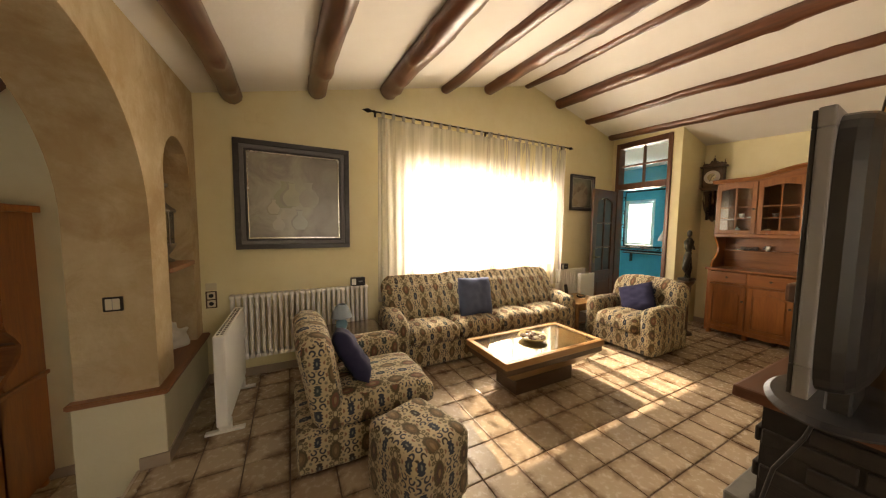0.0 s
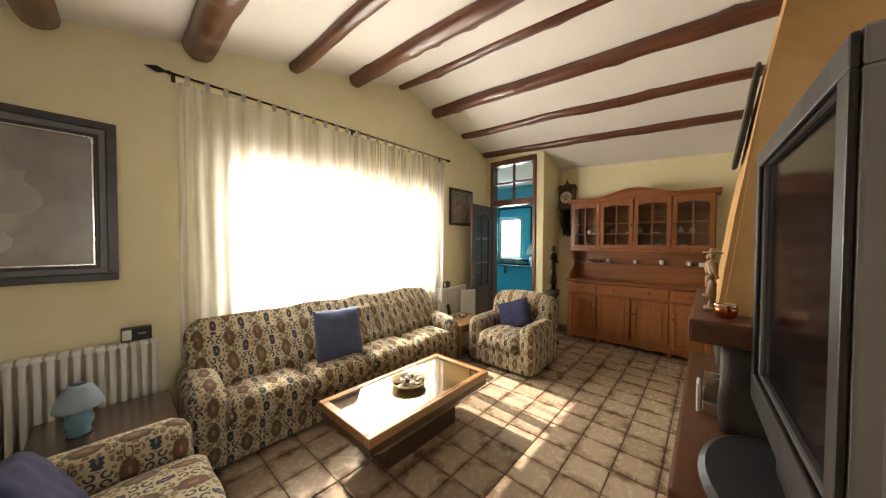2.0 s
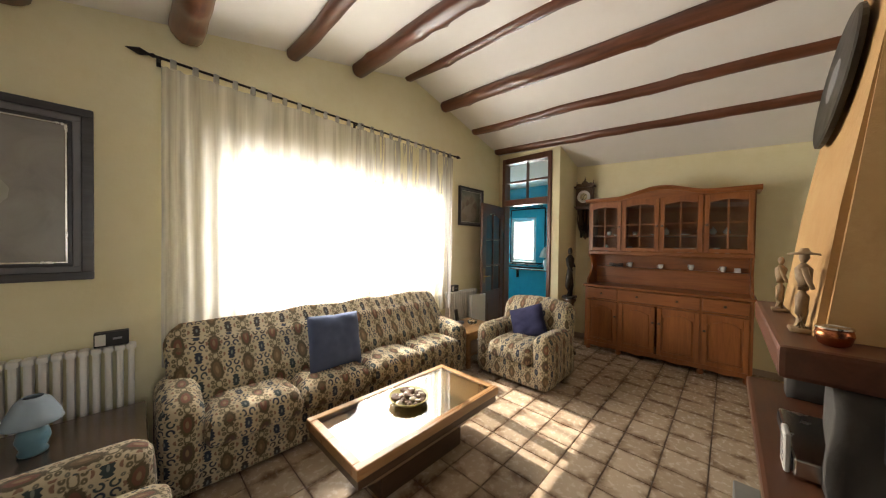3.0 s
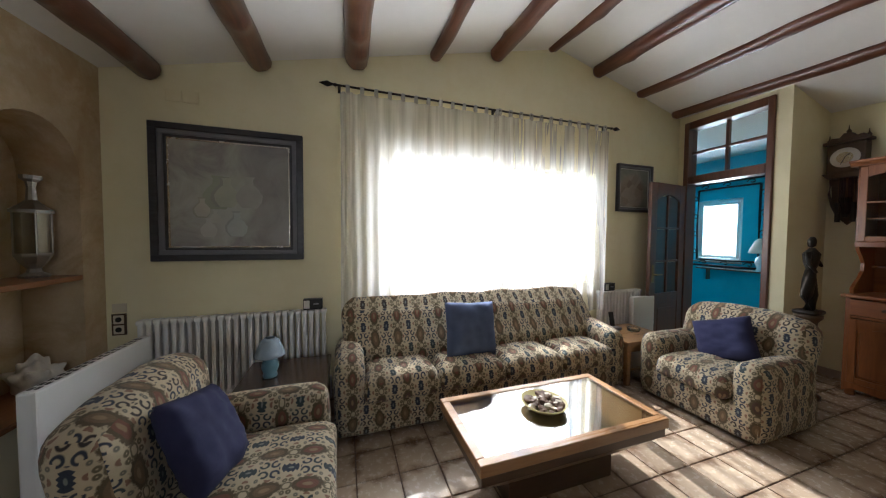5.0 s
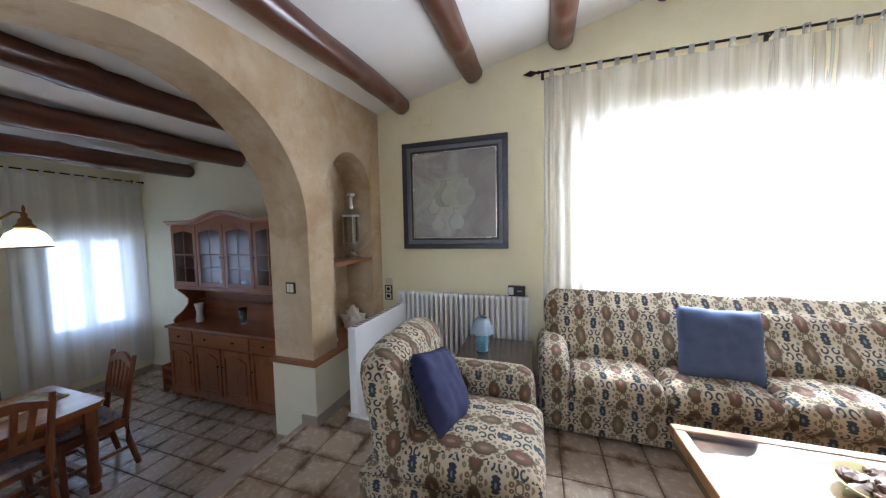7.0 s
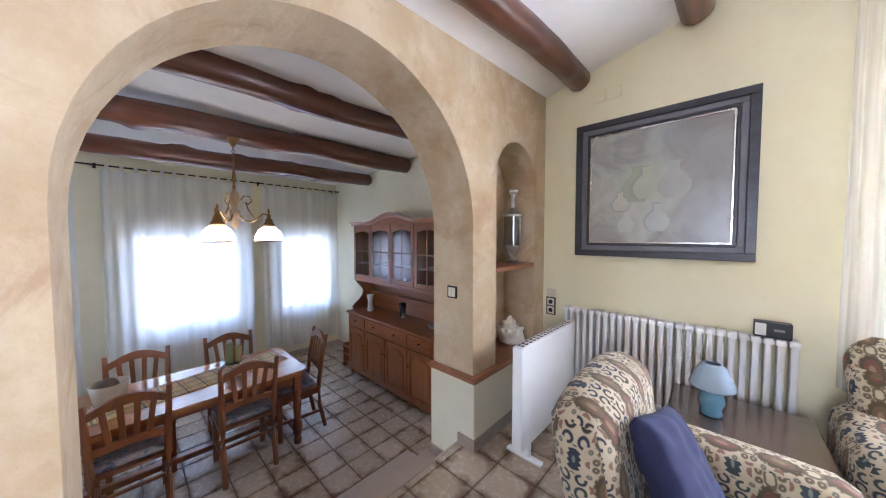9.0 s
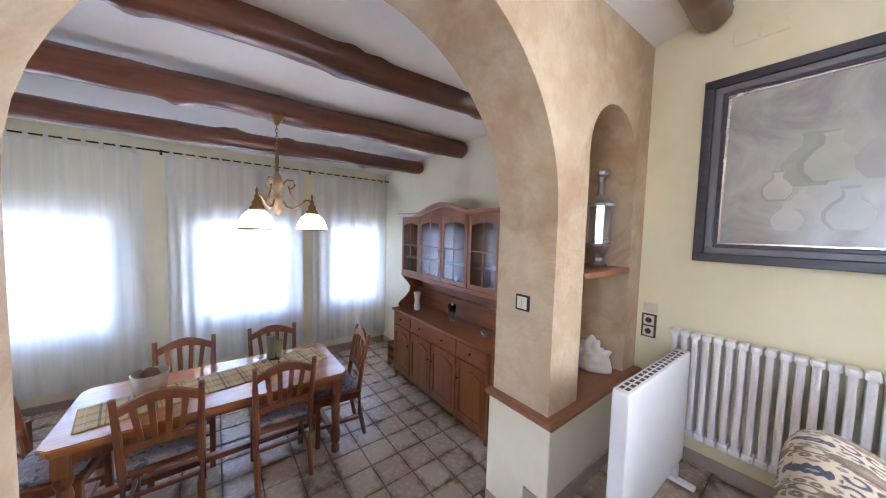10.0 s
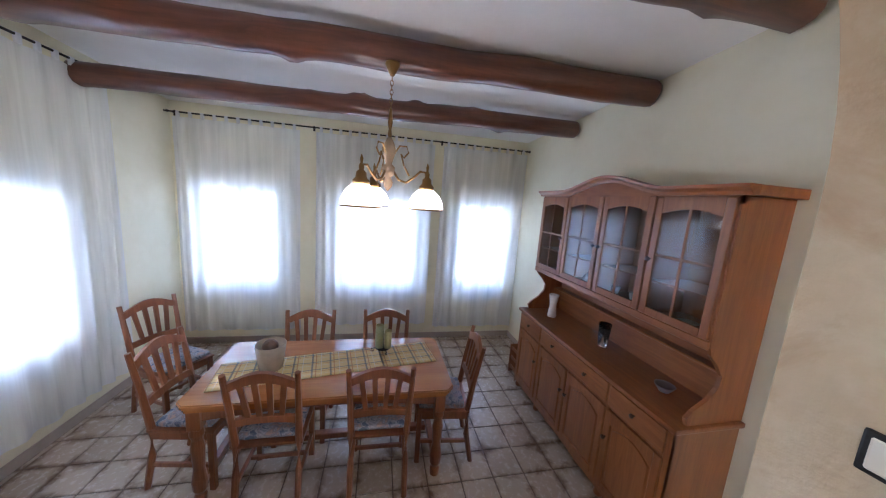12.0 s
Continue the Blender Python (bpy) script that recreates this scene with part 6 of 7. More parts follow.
# ---------- chandelier ----------
def chandelier():
    cx, cy, top = -1.98, -1.93, 2.275
    c = thing("chandelier", "brass three-arm chandelier with lit white glass shades", "chandelier", pose(cx, cy, top))
    part("canopy", lathe([(0.012, -0.075), (0.02, -0.06), (0.05, -0.012), (0.052, 0.0)], 20), M_BRASS, c, smooth=True)
    for i in range(7):
        bm = bmesh.new()
        pts = [(0.010 * math.cos(k * math.tau / 10), 0, 0.018 * math.sin(k * math.tau / 10)) for k in range(11)]
        tube(pts, 0.0028, 6, bm)
        part("chain_link", bm, M_BRASS, c, m=pose(0, 0, -0.09 - i * 0.027, 0, 0, 90 * (i % 2)))
    part("stem", lathe([(0.010, -0.45), (0.014, -0.43), (0.009, -0.40), (0.016, -0.36), (0.010, -0.28), (0.006, -0.265)], 16), M_BRASS, c, smooth=True)
    part("body", lathe([(0.004, -0.80), (0.026, -0.77), (0.034, -0.74), (0.018, -0.71), (0.040, -0.69), (0.042, -0.64), (0.020, -0.62), (0.036, -0.57), (0.046, -0.53), (0.030, -0.48), (0.014, -0.45)], 20), M_CARVED, c, "carved wooden body", smooth=True)
    for k in range(3):
        a = radians(82 + 120 * k)
        ca, sa = math.cos(a), math.sin(a)
        prof = [(0.03, -0.66), (0.07, -0.72), (0.12, -0.735), (0.17, -0.70), (0.215, -0.655), (0.255, -0.66), (0.262, -0.70)]
        part("arm", tube([(r * ca, r * sa, z) for r, z in prof], 0.008, 8), M_BRASS, c, smooth=True)
        prof = [(0.03, -0.56), (0.07, -0.50), (0.115, -0.50), (0.13, -0.54), (0.10, -0.575), (0.08, -0.55), (0.10, -0.62), (0.14, -0.69)]
        part("scroll", tube([(r * ca, r * sa, z) for r, z in prof], 0.006, 8), M_BRASS, c, smooth=True)
        x, y = 0.262 * ca, 0.262 * sa
        part("gallery", lathe([(0.05, -0.775), (0.052, -0.755), (0.034, -0.735), (0.03, -0.705), (0.014, -0.69), (0.017, -0.67), (0.007, -0.65), (0.010, -0.625), (0.002, -0.60)], 18), M_BRASS, c, smooth=True, m=pose(x, y, 0))
        sh = part("shade", lathe([(0.118, -0.905), (0.120, -0.895), (0.112, -0.855), (0.090, -0.81), (0.052, -0.778), (0.048, -0.781), (0.086, -0.815), (0.107, -0.857), (0.114, -0.895)], 28), M_LITSHADE, c, "white opal glass shade, lit", smooth=True, m=pose(x, y, 0))
        part("rim", lathe([(0.117, -0.912), (0.122, -0.908), (0.121, -0.899), (0.116, -0.903)], 28), M_BRASS, sh)
        part("bulb", lathe([(0.004, -0.885), (0.022, -0.865), (0.026, -0.84), (0.012, -0.80), (0.011, -0.782)], 14), M_BULB, sh, "glowing bulb", smooth=True)


m_, nt_, p_ = mat("lit_opal_glass")
p_.inputs["Base Color"].default_value = (0.85, 0.82, 0.76, 1)
p_.inputs["Roughness"].default_value = 0.2
p_.inputs["Emission Color"].default_value = (1.0, 0.88, 0.70, 1)
p_.inputs["Emission Strength"].default_value = 1.3
M_LITSHADE = m_
M_BULB = glow("warm_bulb", (1.0, 0.82, 0.58), 14.0)
chandelier()


# ---------- niche and switches ----------
M_LANTERN = pane_mat("pale_lantern_glass", (0.80, 0.79, 0.76), 0.7)


def lantern():
    l = thing("glass_lantern", "tall silver and glass lantern on the niche shelf", "lantern", pose(-0.155, -0.30, 1.186) @ Matrix.Scale(1.1, 4))
    part("foot", lathe([(0.055, 0), (0.06, 0.012), (0.03, 0.03), (0.025, 0.05), (0.045, 0.075), (0.068, 0.12), (0.07, 0.135), (0.066, 0.135), (0.02, 0.07)], 8), M_PEWTER, l)
    part("glass", lathe([(0.062, 0.136), (0.064, 0.36), (0.06, 0.36), (0.058, 0.138)], 8), M_LANTERN, l)
    for k in range(4):
        a = k * math.tau / 4 + math.tau / 8
        part("rib", rod((0.066 * math.cos(a), 0.066 * math.sin(a), 0.13), (0.066 * math.cos(a), 0.066 * math.sin(a), 0.37), 0.004, None, 6), M_PEWTER, l)
    part("cap", lathe([(0.078, 0.36), (0.08, 0.375), (0.05, 0.40), (0.022, 0.43), (0.017, 0.50), (0.022, 0.53), (0.04, 0.545), (0.042, 0.565), (0.005, 0.57)], 8), M_PEWTER, l)


lantern()
def conch():
    """A spiky conch: a coiled spire, a swollen body whorl, a flared lip and shoulder spines, as one mesh."""
    bm = bmesh.new()
    bmesh.ops.create_uvsphere(bm, u_segments=56, v_segments=36, radius=1)
    spines = []
    for k in range(8):
        a = 0.5 + k * math.tau / 8
        spines.append((Vector((math.cos(a), math.sin(a), 0.50)).normalized(), 0.60 if k % 2 else 0.42, 70))
    for k in range(4):
        a = 0.2 + k * math.tau / 4
        spines.append((Vector((math.cos(a) * 0.55, math.sin(a) * 0.55, 1.0)).normalized(), 0.30, 90))
    spines.append((Vector((0.05, 0, 1)), 0.55, 26))
    spines.append((Vector((0.9, -0.3, -0.35)).normalized(), 0.65, 7))
    for v in bm.verts:
        d = v.co.normalized()
        r = 0.072 + 0.006 * noise.noise(d * 3.0) + 0.004 * math.sin(9 * d.z)
        for axis, size, sharp in spines:
            r += 0.072 * size * math.exp(-sharp * (1 - min(1.0, axis.dot(d))))
        v.co = d * r
        v.co.z = max(v.co.z * 1.15 + 0.062, 0.0)
        v.co.y *= 0.85
    return bm


tagged(part("conch_shell", conch(), M_SHELL, smooth=True, m=pose(-0.15, -0.34, 0.4865, 0, 0, 40) @ Matrix.Scale(1.22, 4)), "large spiky white conch shell standing in the niche", "shell")
cn = thing("white_figurine", "small pale stone ornament on the niche ledge", "ornament", pose(-0.10, -0.69, 0.487))
part("body", lathe([(0.03, 0), (0.034, 0.02), (0.016, 0.06), (0.026, 0.10), (0.012, 0.14), (0.004, 0.155)], 14), M_SHELL, cn, smooth=True)


def plate_switch(name, m, label, cat, holes):
    s = thing(name, label, cat, m)
    h = 0.075 * holes + 0.01
    part("frame", box(-0.043, -0.012, -h / 2, 0.043, -0.001, h / 2, 0.005, 2), M_DARKW if holes > 1 else M_BRONZE, s, "dark surround")
    for k in range(holes):
        z = (k - (holes - 1) / 2) * 0.075
        part("insert", box(-0.031, -0.016, z - 0.032, 0.031, -0.010, z + 0.032, 0.003), M_CREAM, s, "cream insert")
        if holes > 1:
            part("socket", rod((0, -0.0175, z), (0, -0.014, z), 0.019, None, 16), M_BLACK, s)
        else:
            part("gap", box(-0.001, -0.0175, z - 0.03, 0.001, -0.0155, z + 0.03), M_GREY, s)


plate_switch("light_switch", pose(-0.175, -1.05, 1.025), "cream double light switch in a dark surround on the pillar", "light switch", 1)
plate_switch("wall_socket", pose(0.075, 0, 0.79), "double wall socket in a dark surround under a blank plate", "socket", 2)
tagged(part("blank_plate", box(0.035, -0.008, 0.88, 0.12, -0.001, 0.945, 0.002), M_CREAM), "cream blank cover plate above the socket", "cover plate")
plate_switch("wall_socket", pose(-2.47, DY0, DF + 0.32, 0, 0, 180), "single cream wall socket low on the dining wall", "socket", 1)


# ---------- wall clock and bronze figure ----------
def wall_clock():
    c = thing("wall_clock", "dark carved pendulum wall clock with a silver dial", "clock", pose(6.598, -1.21, 1.94, 0, 0, -90))
    part("case", box(-0.125, -0.12, 0.20, 0.125, 0, 0.50, 0.012, 2), M_DARKW, c)
    part("cornice", box(-0.15, -0.14, 0.50, 0.15, 0, 0.53, 0.010, 2), M_DARKW, c)
    pts = [(-0.14, 0.53), (0.14, 0.53), (0.10, 0.57), (0.05, 0.56), (0.025, 0.60), (-0.025, 0.60), (-0.05, 0.56), (-0.10, 0.57)]
    part("crest", prism(pts, -0.10, -0.02, "y"), M_DARKW, c)
    for x in (-0.125, 0, 0.125):
        part("finial", lathe([(0.012, 0), (0.018, 0.02), (0.006, 0.04), (0.002, 0.08)], 10, None, (x, -0.07, 0.53 if x else 0.60)), M_DARKW, c)
    part("dial", rod((0, -0.128, 0.35), (0, -0.120, 0.35), 0.098, None, 28), M_CERAM, c, "round pale dial")
    part("dial_centre", rod((0, -0.131, 0.35), (0, -0.127, 0.35), 0.055, None, 24), M_SILVER, c)
    for a, l in ((40, 0.045), (200, 0.07)):
        part("hour_hand" if l < 0.05 else "minute_hand", rod((0, -0.134, 0.35), (l * math.sin(radians(a)), -0.134, 0.35 + l * math.cos(radians(a))), 0.003, None, 6), M_BLACK, c)
    part("base_bracket", prism([(-0.15, 0.20), (0.15, 0.20), (0.11, 0.15), (-0.11, 0.15)], -0.13, 0.0, "y"), M_DARKW, c)
    part("back_panel", prism([(-0.12, 0.15), (0.12, 0.15), (0.10, -0.15), (0.05, -0.27), (0.0, -0.33), (-0.05, -0.27), (-0.10, -0.15)], -0.02, 0.0, "y"), M_DARKW, c)
    part("glass_tube", rod((0, -0.07, 0.15), (0, -0.07, -0.22), 0.045, None, 14), M_SMOKE, c)
    for x in (-0.05, 0.0, 0.05):
        part("weight", rod((x, -0.06, -0.05 - abs(x)), (x, -0.06, -0.25 - abs(x)), 0.02, None, 12), M_BRONZE, c)
        part("chain", rod((x, -0.06, 0.15), (x, -0.06, -0.05 - abs(x)), 0.003, None, 6), M_BRASS, c)
    for s in (-1, 1):
        part("side_scroll", tube([(s * 0.115, -0.03, 0.15), (s * 0.125, -0.03, 0.0), (s * 0.10, -0.03, -0.12), (s * 0.06, -0.03, -0.25)], [0.014, 0.010, 0.014, 0.008], 8), M_DARKW, c)


wall_clock()


def figure(m, h, material, label, seed, cat="statue", hat=False):
    """A plain upright carved figure as one mesh: base, robe, shoulders, arms and head."""
    lean = 0.05 * math.sin(seed * 2.1)
    bm = box(-0.13 * h, -0.10 * h, 0, 0.13 * h, 0.10 * h, 0.05 * h, 0.012 * h, 1)
    tube([(-0.02 * h, 0, 0.04 * h), (-0.05 * h, 0.01 * h, 0.22 * h), (-0.01 * h, 0, 0.42 * h), (lean * h, 0, 0.55 * h)], [0.055 * h, 0.05 * h, 0.06 * h, 0.05 * h], 10, bm)
    tube([(0.05 * h, 0.01 * h, 0.04 * h), (0.05 * h, -0.02 * h, 0.24 * h), (0.02 * h, 0, 0.44 * h)], [0.045 * h, 0.038 * h, 0.05 * h], 10, bm)
    tube([(lean * h, 0, 0.50 * h), (lean * h, 0, 0.62 * h), (lean * 1.3 * h, 0, 0.75 * h), (lean * 1.4 * h, 0, 0.82 * h)], [0.05 * h, 0.065 * h, 0.075 * h, 0.022 * h], 12, bm)
    for s in (-1, 1):
        tube([(s * 0.065 * h + lean * h, 0, 0.76 * h), (s * 0.12 * h + lean * h, -0.02 * h, 0.63 * h), (s * 0.06 * h + lean * h, -0.07 * h, (0.52 if s < 0 else 0.60) * h)], [0.03 * h, 0.026 * h, 0.018 * h], 8, bm)
    lathe([(0.004, 0), (0.03 * h, 0.02 * h), (0.043 * h, 0.06 * h), (0.04 * h, 0.10 * h), (0.02 * h, 0.135 * h), (0.003, 0.14 * h)], 14, bm, (lean * 1.5 * h, 0, 0.82 * h))
    if hat:
        lathe([(0.003, 0.0), (0.13 * h, -0.012 * h), (0.125 * h, 0.004 * h), (0.05 * h, 0.02 * h), (0.03 * h, 0.065 * h), (0.003, 0.07 * h)], 18, bm, (lean * 1.5 * h, 0, 0.925 * h))
    for v in bm.verts:
        if v.co.z > 0.06 * h:
            v.co += noise.noise_vector(v.co * (14 / h) + Vector((seed, 0, 0))) * 0.010 * h
    tagged(part("statue", bm, material, smooth=True, m=m), label, cat)


col = thing("pedestal", "slim dark wooden pedestal beside the door recess", "pedestal", pose(5.72, -1.30, 0))
part("column", lathe([(0.10, 0), (0.10, 0.03), (0.05, 0.06), (0.045, 0.40), (0.06, 0.70), (0.09, 0.745), (0.09, 0.77), (0.01, 0.771)], 18), M_DARKW, col, smooth=True)
figure(pose(5.72, -1.30, 0.772), 0.74, M_BRONZE, "dark bronze figure on a slim pedestal by the clock", 3)


# ---------- fireplace ----------
def fireplace():
    f = thing("fireplace", "raised brick fireplace with dark wooden mantel and orange plaster hood", "fireplace", pose(0, 0, 0))
    # brick body under the wooden hearth bench
    part("brick_core", box(2.27, -4.62, 0.0, 3.40, -3.03, 0.865), M_BRICK, f)
    part("hearth_bench", box(2.19, -4.62, 0.872, 3.46, -2.965, 0.915, 0.010, 2), M_MANTEL, f, "reddish wooden bench top")
    # slanted plaster hood
    bm = bmesh.new()
    rows = [(1.27, 2.72, 3.36, -3.06), (1.62, 2.74, 3.34, -3.10), (2.10, 2.78, 3.30, -3.17), (2.60, 2.82, 3.26, -3.26), (3.24, 2.865, 3.215, -3.38)]
    rings = [[bm.verts.new(p) for p in ((x0, -4.6, z), (x0, y, z), (x1, y, z), (x1, -4.6, z))] for z, x0, x1, y in rows]
    for a, b in zip(rings, rings[1:]):
        for k in range(4):
            bm.faces.new((a[k], a[(k + 1) % 4], b[(k + 1) % 4], b[k]))
    bm.faces.new(rings[0][::-1]), bm.faces.new(rings[-1])
    bmesh.ops.bevel(bm, geom=[e for e in bm.edges if abs(e.verts[0].co.z - e.verts[1].co.z) > 0.1], offset=0.015, segments=2, affect="EDGES")
    part("hood", bm, M_HOOD, f, "orange plaster hood")
    part("back_block", box(2.58, -4.6, 0.917, 3.40, -3.35, 1.185), M_BRICK, f)
    part("side_shelf", box(2.33, -4.6, 0.917, 2.56, -3.29, 1.266, 0.008), M_DARKW, f, "dark wooden side shelf")
    part("mantel_beam", box(2.57, -4.62, 1.19, 3.44, -2.985, 1.268, 0.012, 2), M_MANTEL, f, "dark wooden mantel beam")
    for x in (2.62, 3.32):
        part("stone_jamb", stone_lump(x, -3.13, 0.917, 0.04, 0.06, 0.27, int(x * 10)), M_DSTONE, f, "rough grey stone jamb", smooth=True)
    part("grey_plinth", box(2.30, -3.02, 0.0, 3.44, -2.93, 0.42, 0.006), M_STONE, f, "grey stone plinth")
    # bricks on the two exposed faces, courses of the bench body
    bm = box(-0.105, -0.008, -0.028, 0.105, 0.008, 0.028, 0.004)
    first = part("brick", bm, M_BRICK, f, m=pose(-50, 0, 0))
    me = first.data
    used = False
    for k in range(12):
        z = 0.055 + k * 0.068
        off = 0.11 if k % 2 else 0.0
        y = -3.14 - off
        while y > -4.5:
            m = pose(2.263, y, z, 0, 0, 90)
            if used:
                ob = new("brick", me)
                ob.parent = f
            else:
                ob, used = first, True
            ob.matrix_basis = m
            y -= 0.222
        x = 2.37 + off
        while x < 3.32:
            if z > 0.46:
                ob = new("brick", me)
                ob.parent = f
                ob.matrix_basis = pose(x, -3.023, z)
            x += 0.222


def stone_lump(x, y, z, w, d, h, seed):
    bm = box(x - w, y - d, z, x + w, y + d, z + h)
    bmesh.ops.subdivide_edges(bm, edges=bm.edges[:], cuts=4, use_grid_fill=True)
    for v in bm.verts:
        k = noise.noise_vector(v.co * 14 + Vector((seed, 0, 0)))
        if z + 0.01 < v.co.z < z + h - 0.01:
            v.co += Vector((k.x, k.y, 0)) * 0.010
    return bm


fireplace()
wp = thing("wall_plate", "large dark engraved metal plate hanging on the hood", "plate", look((3.10, -3.150, 2.05), (3.10, -2.150, 2.20)))
bm = rod((0, 0, 0.0), (0, 0, -0.012), 0.205, None, 36)
part("disc", bm, M_BRONZE, wp)
part("rim", lathe([(0.20, -0.018), (0.212, -0.014), (0.212, -0.004), (0.185, -0.012)], 36), M_BRONZE, wp)
for k in range(18):
    a = k * math.tau / 18
    part("boss", rod((0.17 * math.cos(a), 0.17 * math.sin(a), -0.011), (0.17 * math.cos(a), 0.17 * math.sin(a), -0.017), 0.016, 0.010, 8), M_SILVER, wp)
part("centre_boss", rod((0, 0, -0.011), (0, 0, -0.02), 0.09, 0.06, 20), M_GREY, wp)
figure(pose(3.16, -3.035, 1.269), 0.21, M_CARVED, "carved pale wooden figure on the mantel", 5)
figure(pose(2.79, -3.045, 1.269), 0.235, M_CARVED, "carved pale wooden figure with a wide hat on the mantel", 8, hat=True)
cb = thing("copper_bowl", "small copper bowl with a pale rim on the mantel", "bowl", pose(2.655, -3.08, 1.2685) @ Matrix.Scale(0.78, 4))
part("bowl", lathe([(0.018, 0), (0.032, 0.008), (0.04, 0.036), (0.036, 0.054), (0.033, 0.054), (0.034, 0.036), (0.008, 0.011)], 22), M_COPPER, cb, smooth=True)
part("rim", lathe([(0.034, 0.052), (0.039, 0.055), (0.037, 0.060), (0.033, 0.057)], 22), M_SILVER, cb)
wl = thing("wall_lamp", "white glass globe wall lamp on the orange hood", "wall lamp", pose(2.68, -3.50, 2.27))
bm = bmesh.new()
bmesh.ops.create_uvsphere(bm, u_segments=20, v_segments=14, radius=0.085)
part("globe", bm, M_OPAL, wl, smooth=True, m=pose(-0.05, 0, 0))
part("mount", rod((0.03, 0, 0), (0.12, 0, 0), 0.03, None, 14), M_BRASS, wl)
dv = thing("disc_player", "flat silver disc player on the hearth bench", "disc player", pose(2.80, -3.10, 0.917))
part("body", box(-0.14, -0.08, 0.004, 0.20, 0.075, 0.05, 0.004), M_SILVER, dv)
part("front_panel", box(-0.13, 0.0755, 0.012, 0.19, 0.078, 0.042), M_BLACK, dv)
bt = thing("satellite_box", "black set-top box with papers on the side shelf", "set-top box", pose(2.47, -3.50, 1.2665))
part("body", box(-0.13, -0.17, 0.004, 0.14, 0.17, 0.075, 0.008), M_BLACK, bt)
part("paper", box(-0.11, -0.14, 0.0755, 0.10, 0.14, 0.083), M_PAPER, bt, "folded pale paper")
pp = thing("framed_card", "small framed card with dark lines under the mantel", "card", pose(2.71, -3.015, 0.9175))
part("frame", box(-0.035, -0.006, 0, 0.035, 0.006, 0.10, 0.003), M_PAPER, pp)
for k in range(4):
    part("printed_bar", box(-0.022, 0.0062, 0.02 + k * 0.018, 0.022, 0.0072, 0.028 + k * 0.018), M_GREY, pp)


def television():
    """Flat set with a tapering black back on an oval stand; screen towards local -y."""
    t = thing("television", "large flat grey television with black back on the hearth bench", "television", pose(2.245, -3.187, 0.916, 0, 0, 182))
    hw, z0, z1 = 0.34, 0.135, 0.875
    s = 0.05
    for xa, za, xb, zb in ((-hw, z0, hw, z0 + 0.085), (-hw, z1 - s, hw, z1), (-hw, z0 + 0.085, -hw + s, z1 - s), (hw - s, z0 + 0.085, hw, z1 - s)):
        part("shell", box(xa, -0.030, za, xb, 0.0, zb, 0.005, 2), M_GREY, t, "silver-grey plastic shell")
    bm = bmesh.new()
    for xa, za, xb, zb in ((-hw, z0, hw, z0 + 0.085), (-hw, z1 - s, hw, z1), (-hw, z0 + 0.085, -hw + s, z1 - s), (hw - s, z0 + 0.085, hw, z1 - s)):
        box(xa + 0.004, -0.040, za + 0.004 * (za == z0), xb - 0.004, -0.0305, zb - 0.004 * (zb == z1), 0.004, 2, bm)
    part("bezel", bm, M_TVGREY, t, "dark grey plastic bezel")
    part("screen", box(-hw + s, -0.020, z0 + 0.085, hw - s, -0.004, z1 - s), M_SCREEN, t, "dark glossy screen")
    bm = bmesh.new()
    rings = []
    for y, k in ((0.0005, 0.985), (0.028, 0.975), (0.048, 0.94), (0.062, 0.86), (0.072, 0.72), (0.08, 0.55), (0.082, 0.48)):
        hx, hz = hw * k, (z1 - z0) / 2 * (0.72 + 0.28 * k)
        ring = []
        for i in range(32):
            q = i * math.tau / 32
            ca, sa = math.cos(q), math.sin(q)
            ring.append(bm.verts.new((hx * math.copysign(abs(ca) ** 0.28, ca), y, (z0 + z1) / 2 + hz * math.copysign(abs(sa) ** 0.28, sa))))
        rings.append(ring)
    for p, q in zip(rings, rings[1:]):
        for k in range(32):
            bm.faces.new((p[k], p[(k + 1) % 32], q[(k + 1) % 32], q[k]))
    bm.faces.new(rings[0][::-1]), bm.faces.new(rings[-1])
    part("back_cover", bm, M_BLACK, t, "tapering black back cover")
    bm = lathe([(0.26, 0.0), (0.264, 0.008), (0.24, 0.020), (0.02, 0.028)], 36)
    for v in bm.verts:
        v.co.y *= 0.62
    part("stand_foot", bm, M_TVGREY, t, "oval grey stand", m=pose(-0.09, 0, 0))
    part("stand_neck", box(-0.16, -0.012, 0.02, 0.06, 0.04, z0 + 0.01, 0.006), M_BLACK, t)
    part("badge", box(-0.045, -0.0395, z0 + 0.035, 0.045, -0.0375, z0 + 0.05), M_SILVER, t)
    return t


television()
cbl = thing("cables", "loose dark and pale cables hanging behind the television", "cable", pose(2.12, -3.45, 0.93))
part("dark_cable", tube([(0.05, 0.12, 0.10), (0.07, 0.02, 0.0), (0.03, -0.08, -0.005), (0.08, 0.20, -0.005), (0.052, 0.28, -0.02), (0.052, 0.30, -0.10), (0.056, 0.36, -0.25), (0.056, 0.40, -0.50), (0.056, 0.43, -0.92)], 0.006, 8), M_BLACK, cbl, smooth=True)
part("pale_cable", tube([(0.20, -0.05, 0.35), (0.12, -0.04, 0.22), (0.12, 0.0, 0.05), (0.15, -0.15, -0.005), (0.10, -0.35, -0.005), (0.18, -0.5, -0.005)], 0.005, 8), M_PAPER, cbl, "pale cable", smooth=True)
part("coiled_cable", tube([(0.14 + 0.10 * math.cos(k * 0.5), -0.32 + 0.12 * math.sin(k * 0.5), -0.006 + 0.001 * k) for k in range(30)], 0.006, 6), M_BLACK, cbl, smooth=True)

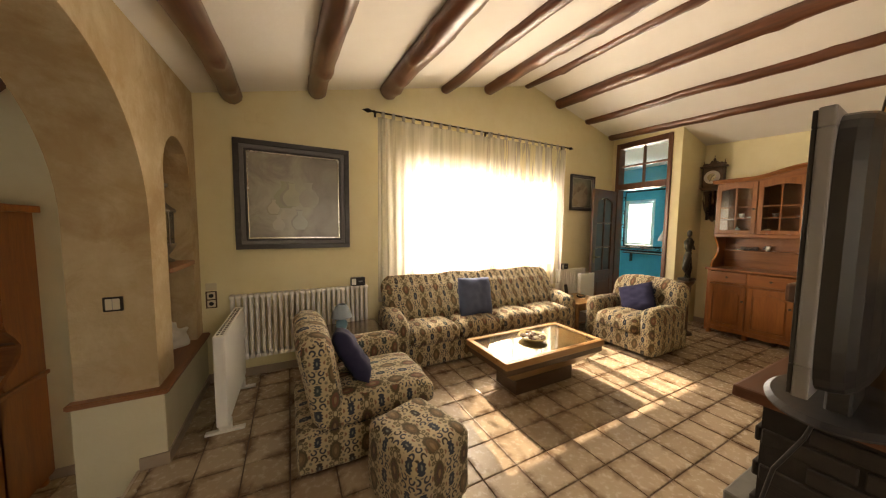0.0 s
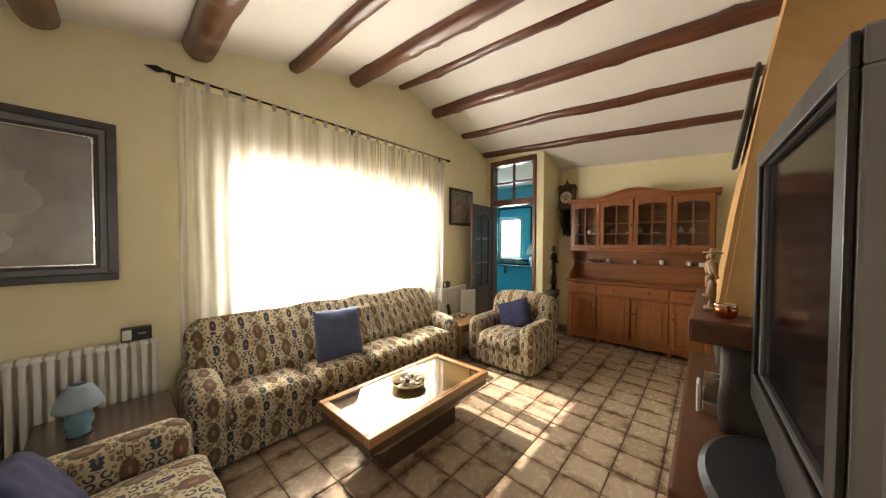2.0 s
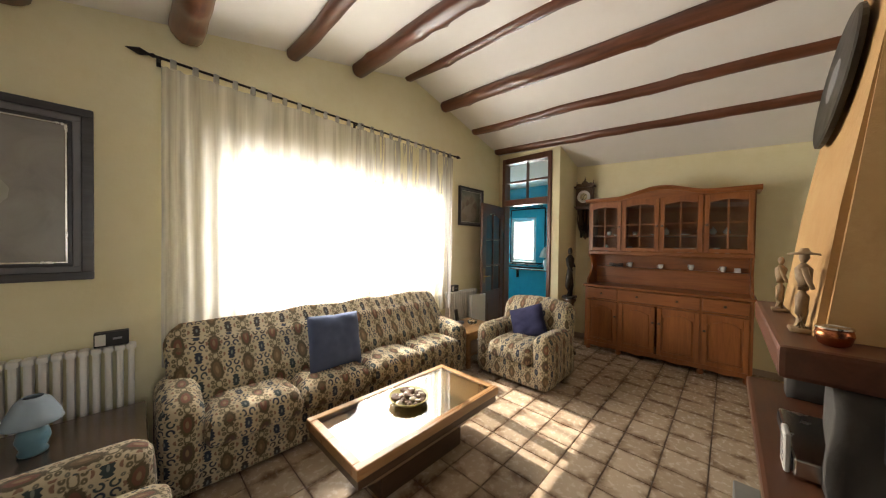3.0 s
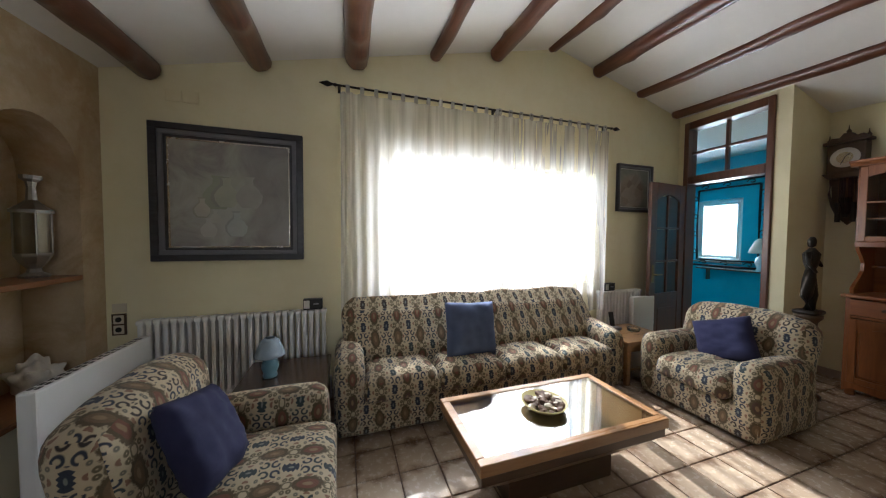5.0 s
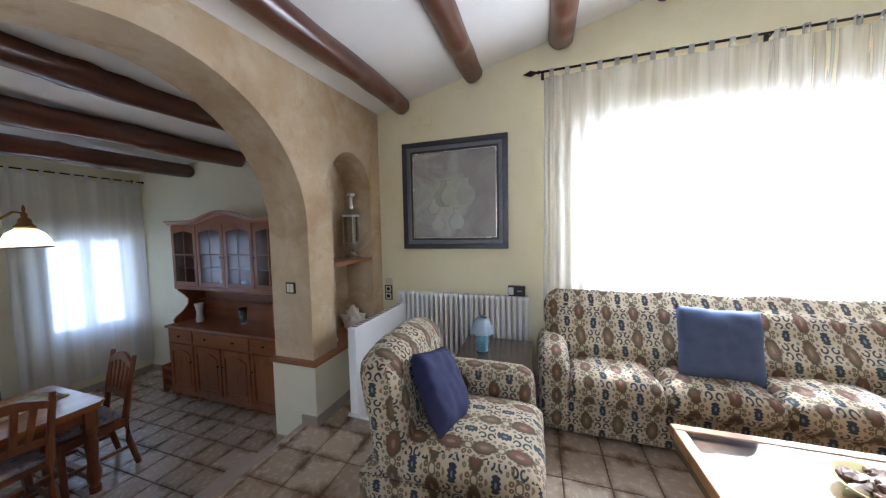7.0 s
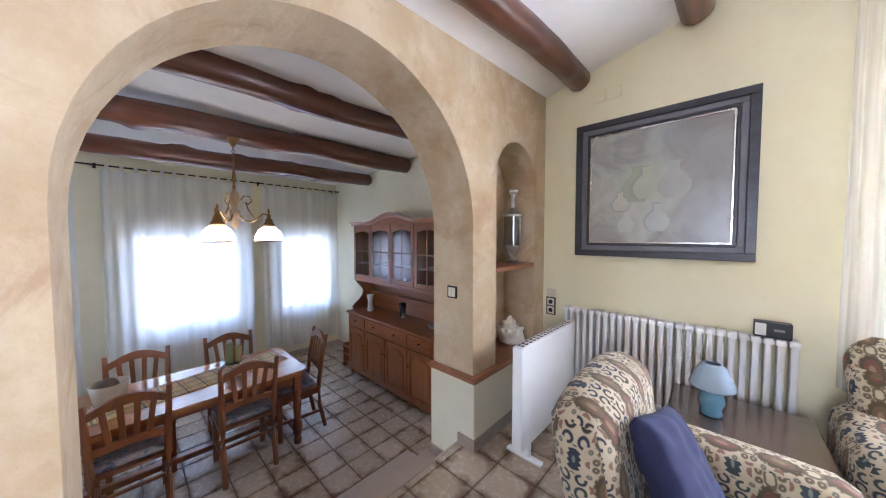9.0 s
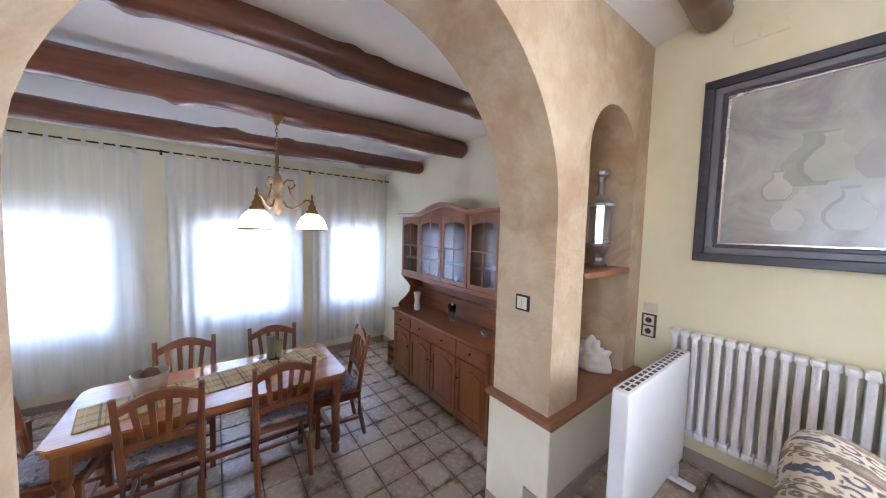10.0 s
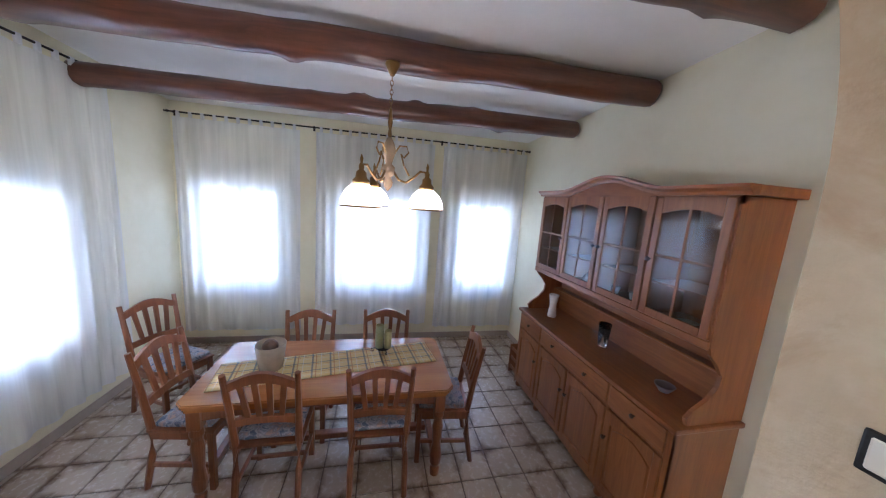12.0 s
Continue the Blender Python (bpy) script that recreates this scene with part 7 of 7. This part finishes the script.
# small lamp standing before the hall window
hl = thing("hall_shelf", "narrow dark shelf with a white lace cloth below the hall window", "shelf", pose(8.18, 0.30, 0))
part("board", box(-0.06, -0.45, 0.90, 0.11, 0.80, 0.925, 0.004), M_DARKW, hl)
part("lace_cloth", box(-0.065, -0.30, 0.9255, 0.10, 0.75, 0.932), M_CERAM, hl, "white lace cloth")
for y in (-0.35, 0.65):
    part("bracket", box(0.03, y, 0.70, 0.11, y + 0.025, 0.90), M_DARKW, hl)
table_lamp(pose(8.18, 0.14, 0.9325), "pale table lamp with a pleated shade on the hall shelf", M_CERAM, M_SHADEP, 1.9)


# ---------- floor tiles ----------
TS = 0.2535


def tile_bm():
    bm = bmesh.new()
    h = TS / 2 - 0.004
    lo = [bm.verts.new((sx * h, sy * h, -0.008)) for sx, sy in ((-1, -1), (1, -1), (1, 1), (-1, 1))]
    mid = [bm.verts.new((sx * h, sy * h, -0.002)) for sx, sy in ((-1, -1), (1, -1), (1, 1), (-1, 1))]
    k = h - 0.005
    hi = [bm.verts.new((sx * k, sy * k, 0.0)) for sx, sy in ((-1, -1), (1, -1), (1, 1), (-1, 1))]
    for k in range(4):
        bm.faces.new((lo[k], lo[(k + 1) % 4], mid[(k + 1) % 4], mid[k]))
        bm.faces.new((mid[k], mid[(k + 1) % 4], hi[(k + 1) % 4], hi[k]))
    bm.faces.new(hi)
    return bm


def tile_mesh():
    bm = tile_bm()
    uvl = bm.loops.layers.uv.new("UVMap")
    for f in bm.faces:
        for l in f.loops:
            l[uvl].uv = (l.vert.co.x / TS + 0.5, l.vert.co.y / TS + 0.5)
    me = to_mesh(bm)
    me.materials.append(M_TILE)
    return me


def lay(floor_name, x0, x1, y0, y1, z, ox, oy, near, limit):
    """Lay tiles over a stretch of floor: single ones inside the near stretch, the rest joined."""
    owner = bpy.data.objects[floor_name]
    me = tile_mesh()
    verts, faces, uvs = [], [], []
    src = me
    count = 0
    rnd = random.Random(7)
    i0, i1 = math.ceil((x0 - ox) / TS), math.floor((x1 - ox) / TS)
    j0, j1 = math.ceil((y0 - oy) / TS), math.floor((y1 - oy) / TS)
    for i in range(i0 - 1, i1 + 1):
        for j in range(j0 - 1, j1 + 1):
            cx, cy = ox + (i + 0.5) * TS, oy + (j + 0.5) * TS
            ax, bx = max(cx - TS / 2, x0), min(cx + TS / 2, x1)
            ay, by = max(cy - TS / 2, y0), min(cy + TS / 2, y1)
            if bx - ax < 0.02 or by - ay < 0.02:
                continue
            whole = bx - ax > TS - 1e-4 and by - ay > TS - 1e-4
            dz = rnd.uniform(-0.0008, 0.0008)
            if whole and count < limit and near[0] < cx < near[1] and near[2] < cy < near[3]:
                ob = new("tile", me)
                ob.parent = owner
                ob.matrix_basis = pose(cx, cy, z + dz, rnd.uniform(-0.12, 0.12), rnd.uniform(-0.12, 0.12), rnd.choice((0, 90, 180, 270)))
                count += 1
                continue
            base = len(verts)
            sx, sy = (bx - ax) / TS, (by - ay) / TS
            for v in src.vertices:
                verts.append(((ax + bx) / 2 + v.co.x * sx, (ay + by) / 2 + v.co.y * sy, z + dz + v.co.z))
            for p in src.polygons:
                faces.append([base + k for k in p.vertices])
                for k in p.vertices:
                    uvs.append((src.vertices[k].co.x / TS + 0.5 + i + 50, src.vertices[k].co.y / TS + 0.5 + j + 50))
    rest = bpy.data.meshes.new("tiles")
    rest.from_pydata(verts, [], faces)
    layer = rest.uv_layers.new(name="UVMap")
    for k, uv in enumerate(uvs):
        layer.data[k].uv = uv
    rest.materials.append(M_TILE)
    ob = new("tiles", rest)
    ob.parent = owner
    ob["kind"] = "stuff"


lay("floor", -0.10, 6.59, BACK, -0.001, 0.0, 3.24, -2.32, (0.3, 5.6, -3.3, -0.5), 300)
lay("floor_dining", DX + 0.012, -0.745, DY0 + 0.012, DY1 - 0.012, DF, -3.24, -2.32, (-3.9, -0.8, -4.2, 0.0), 300)
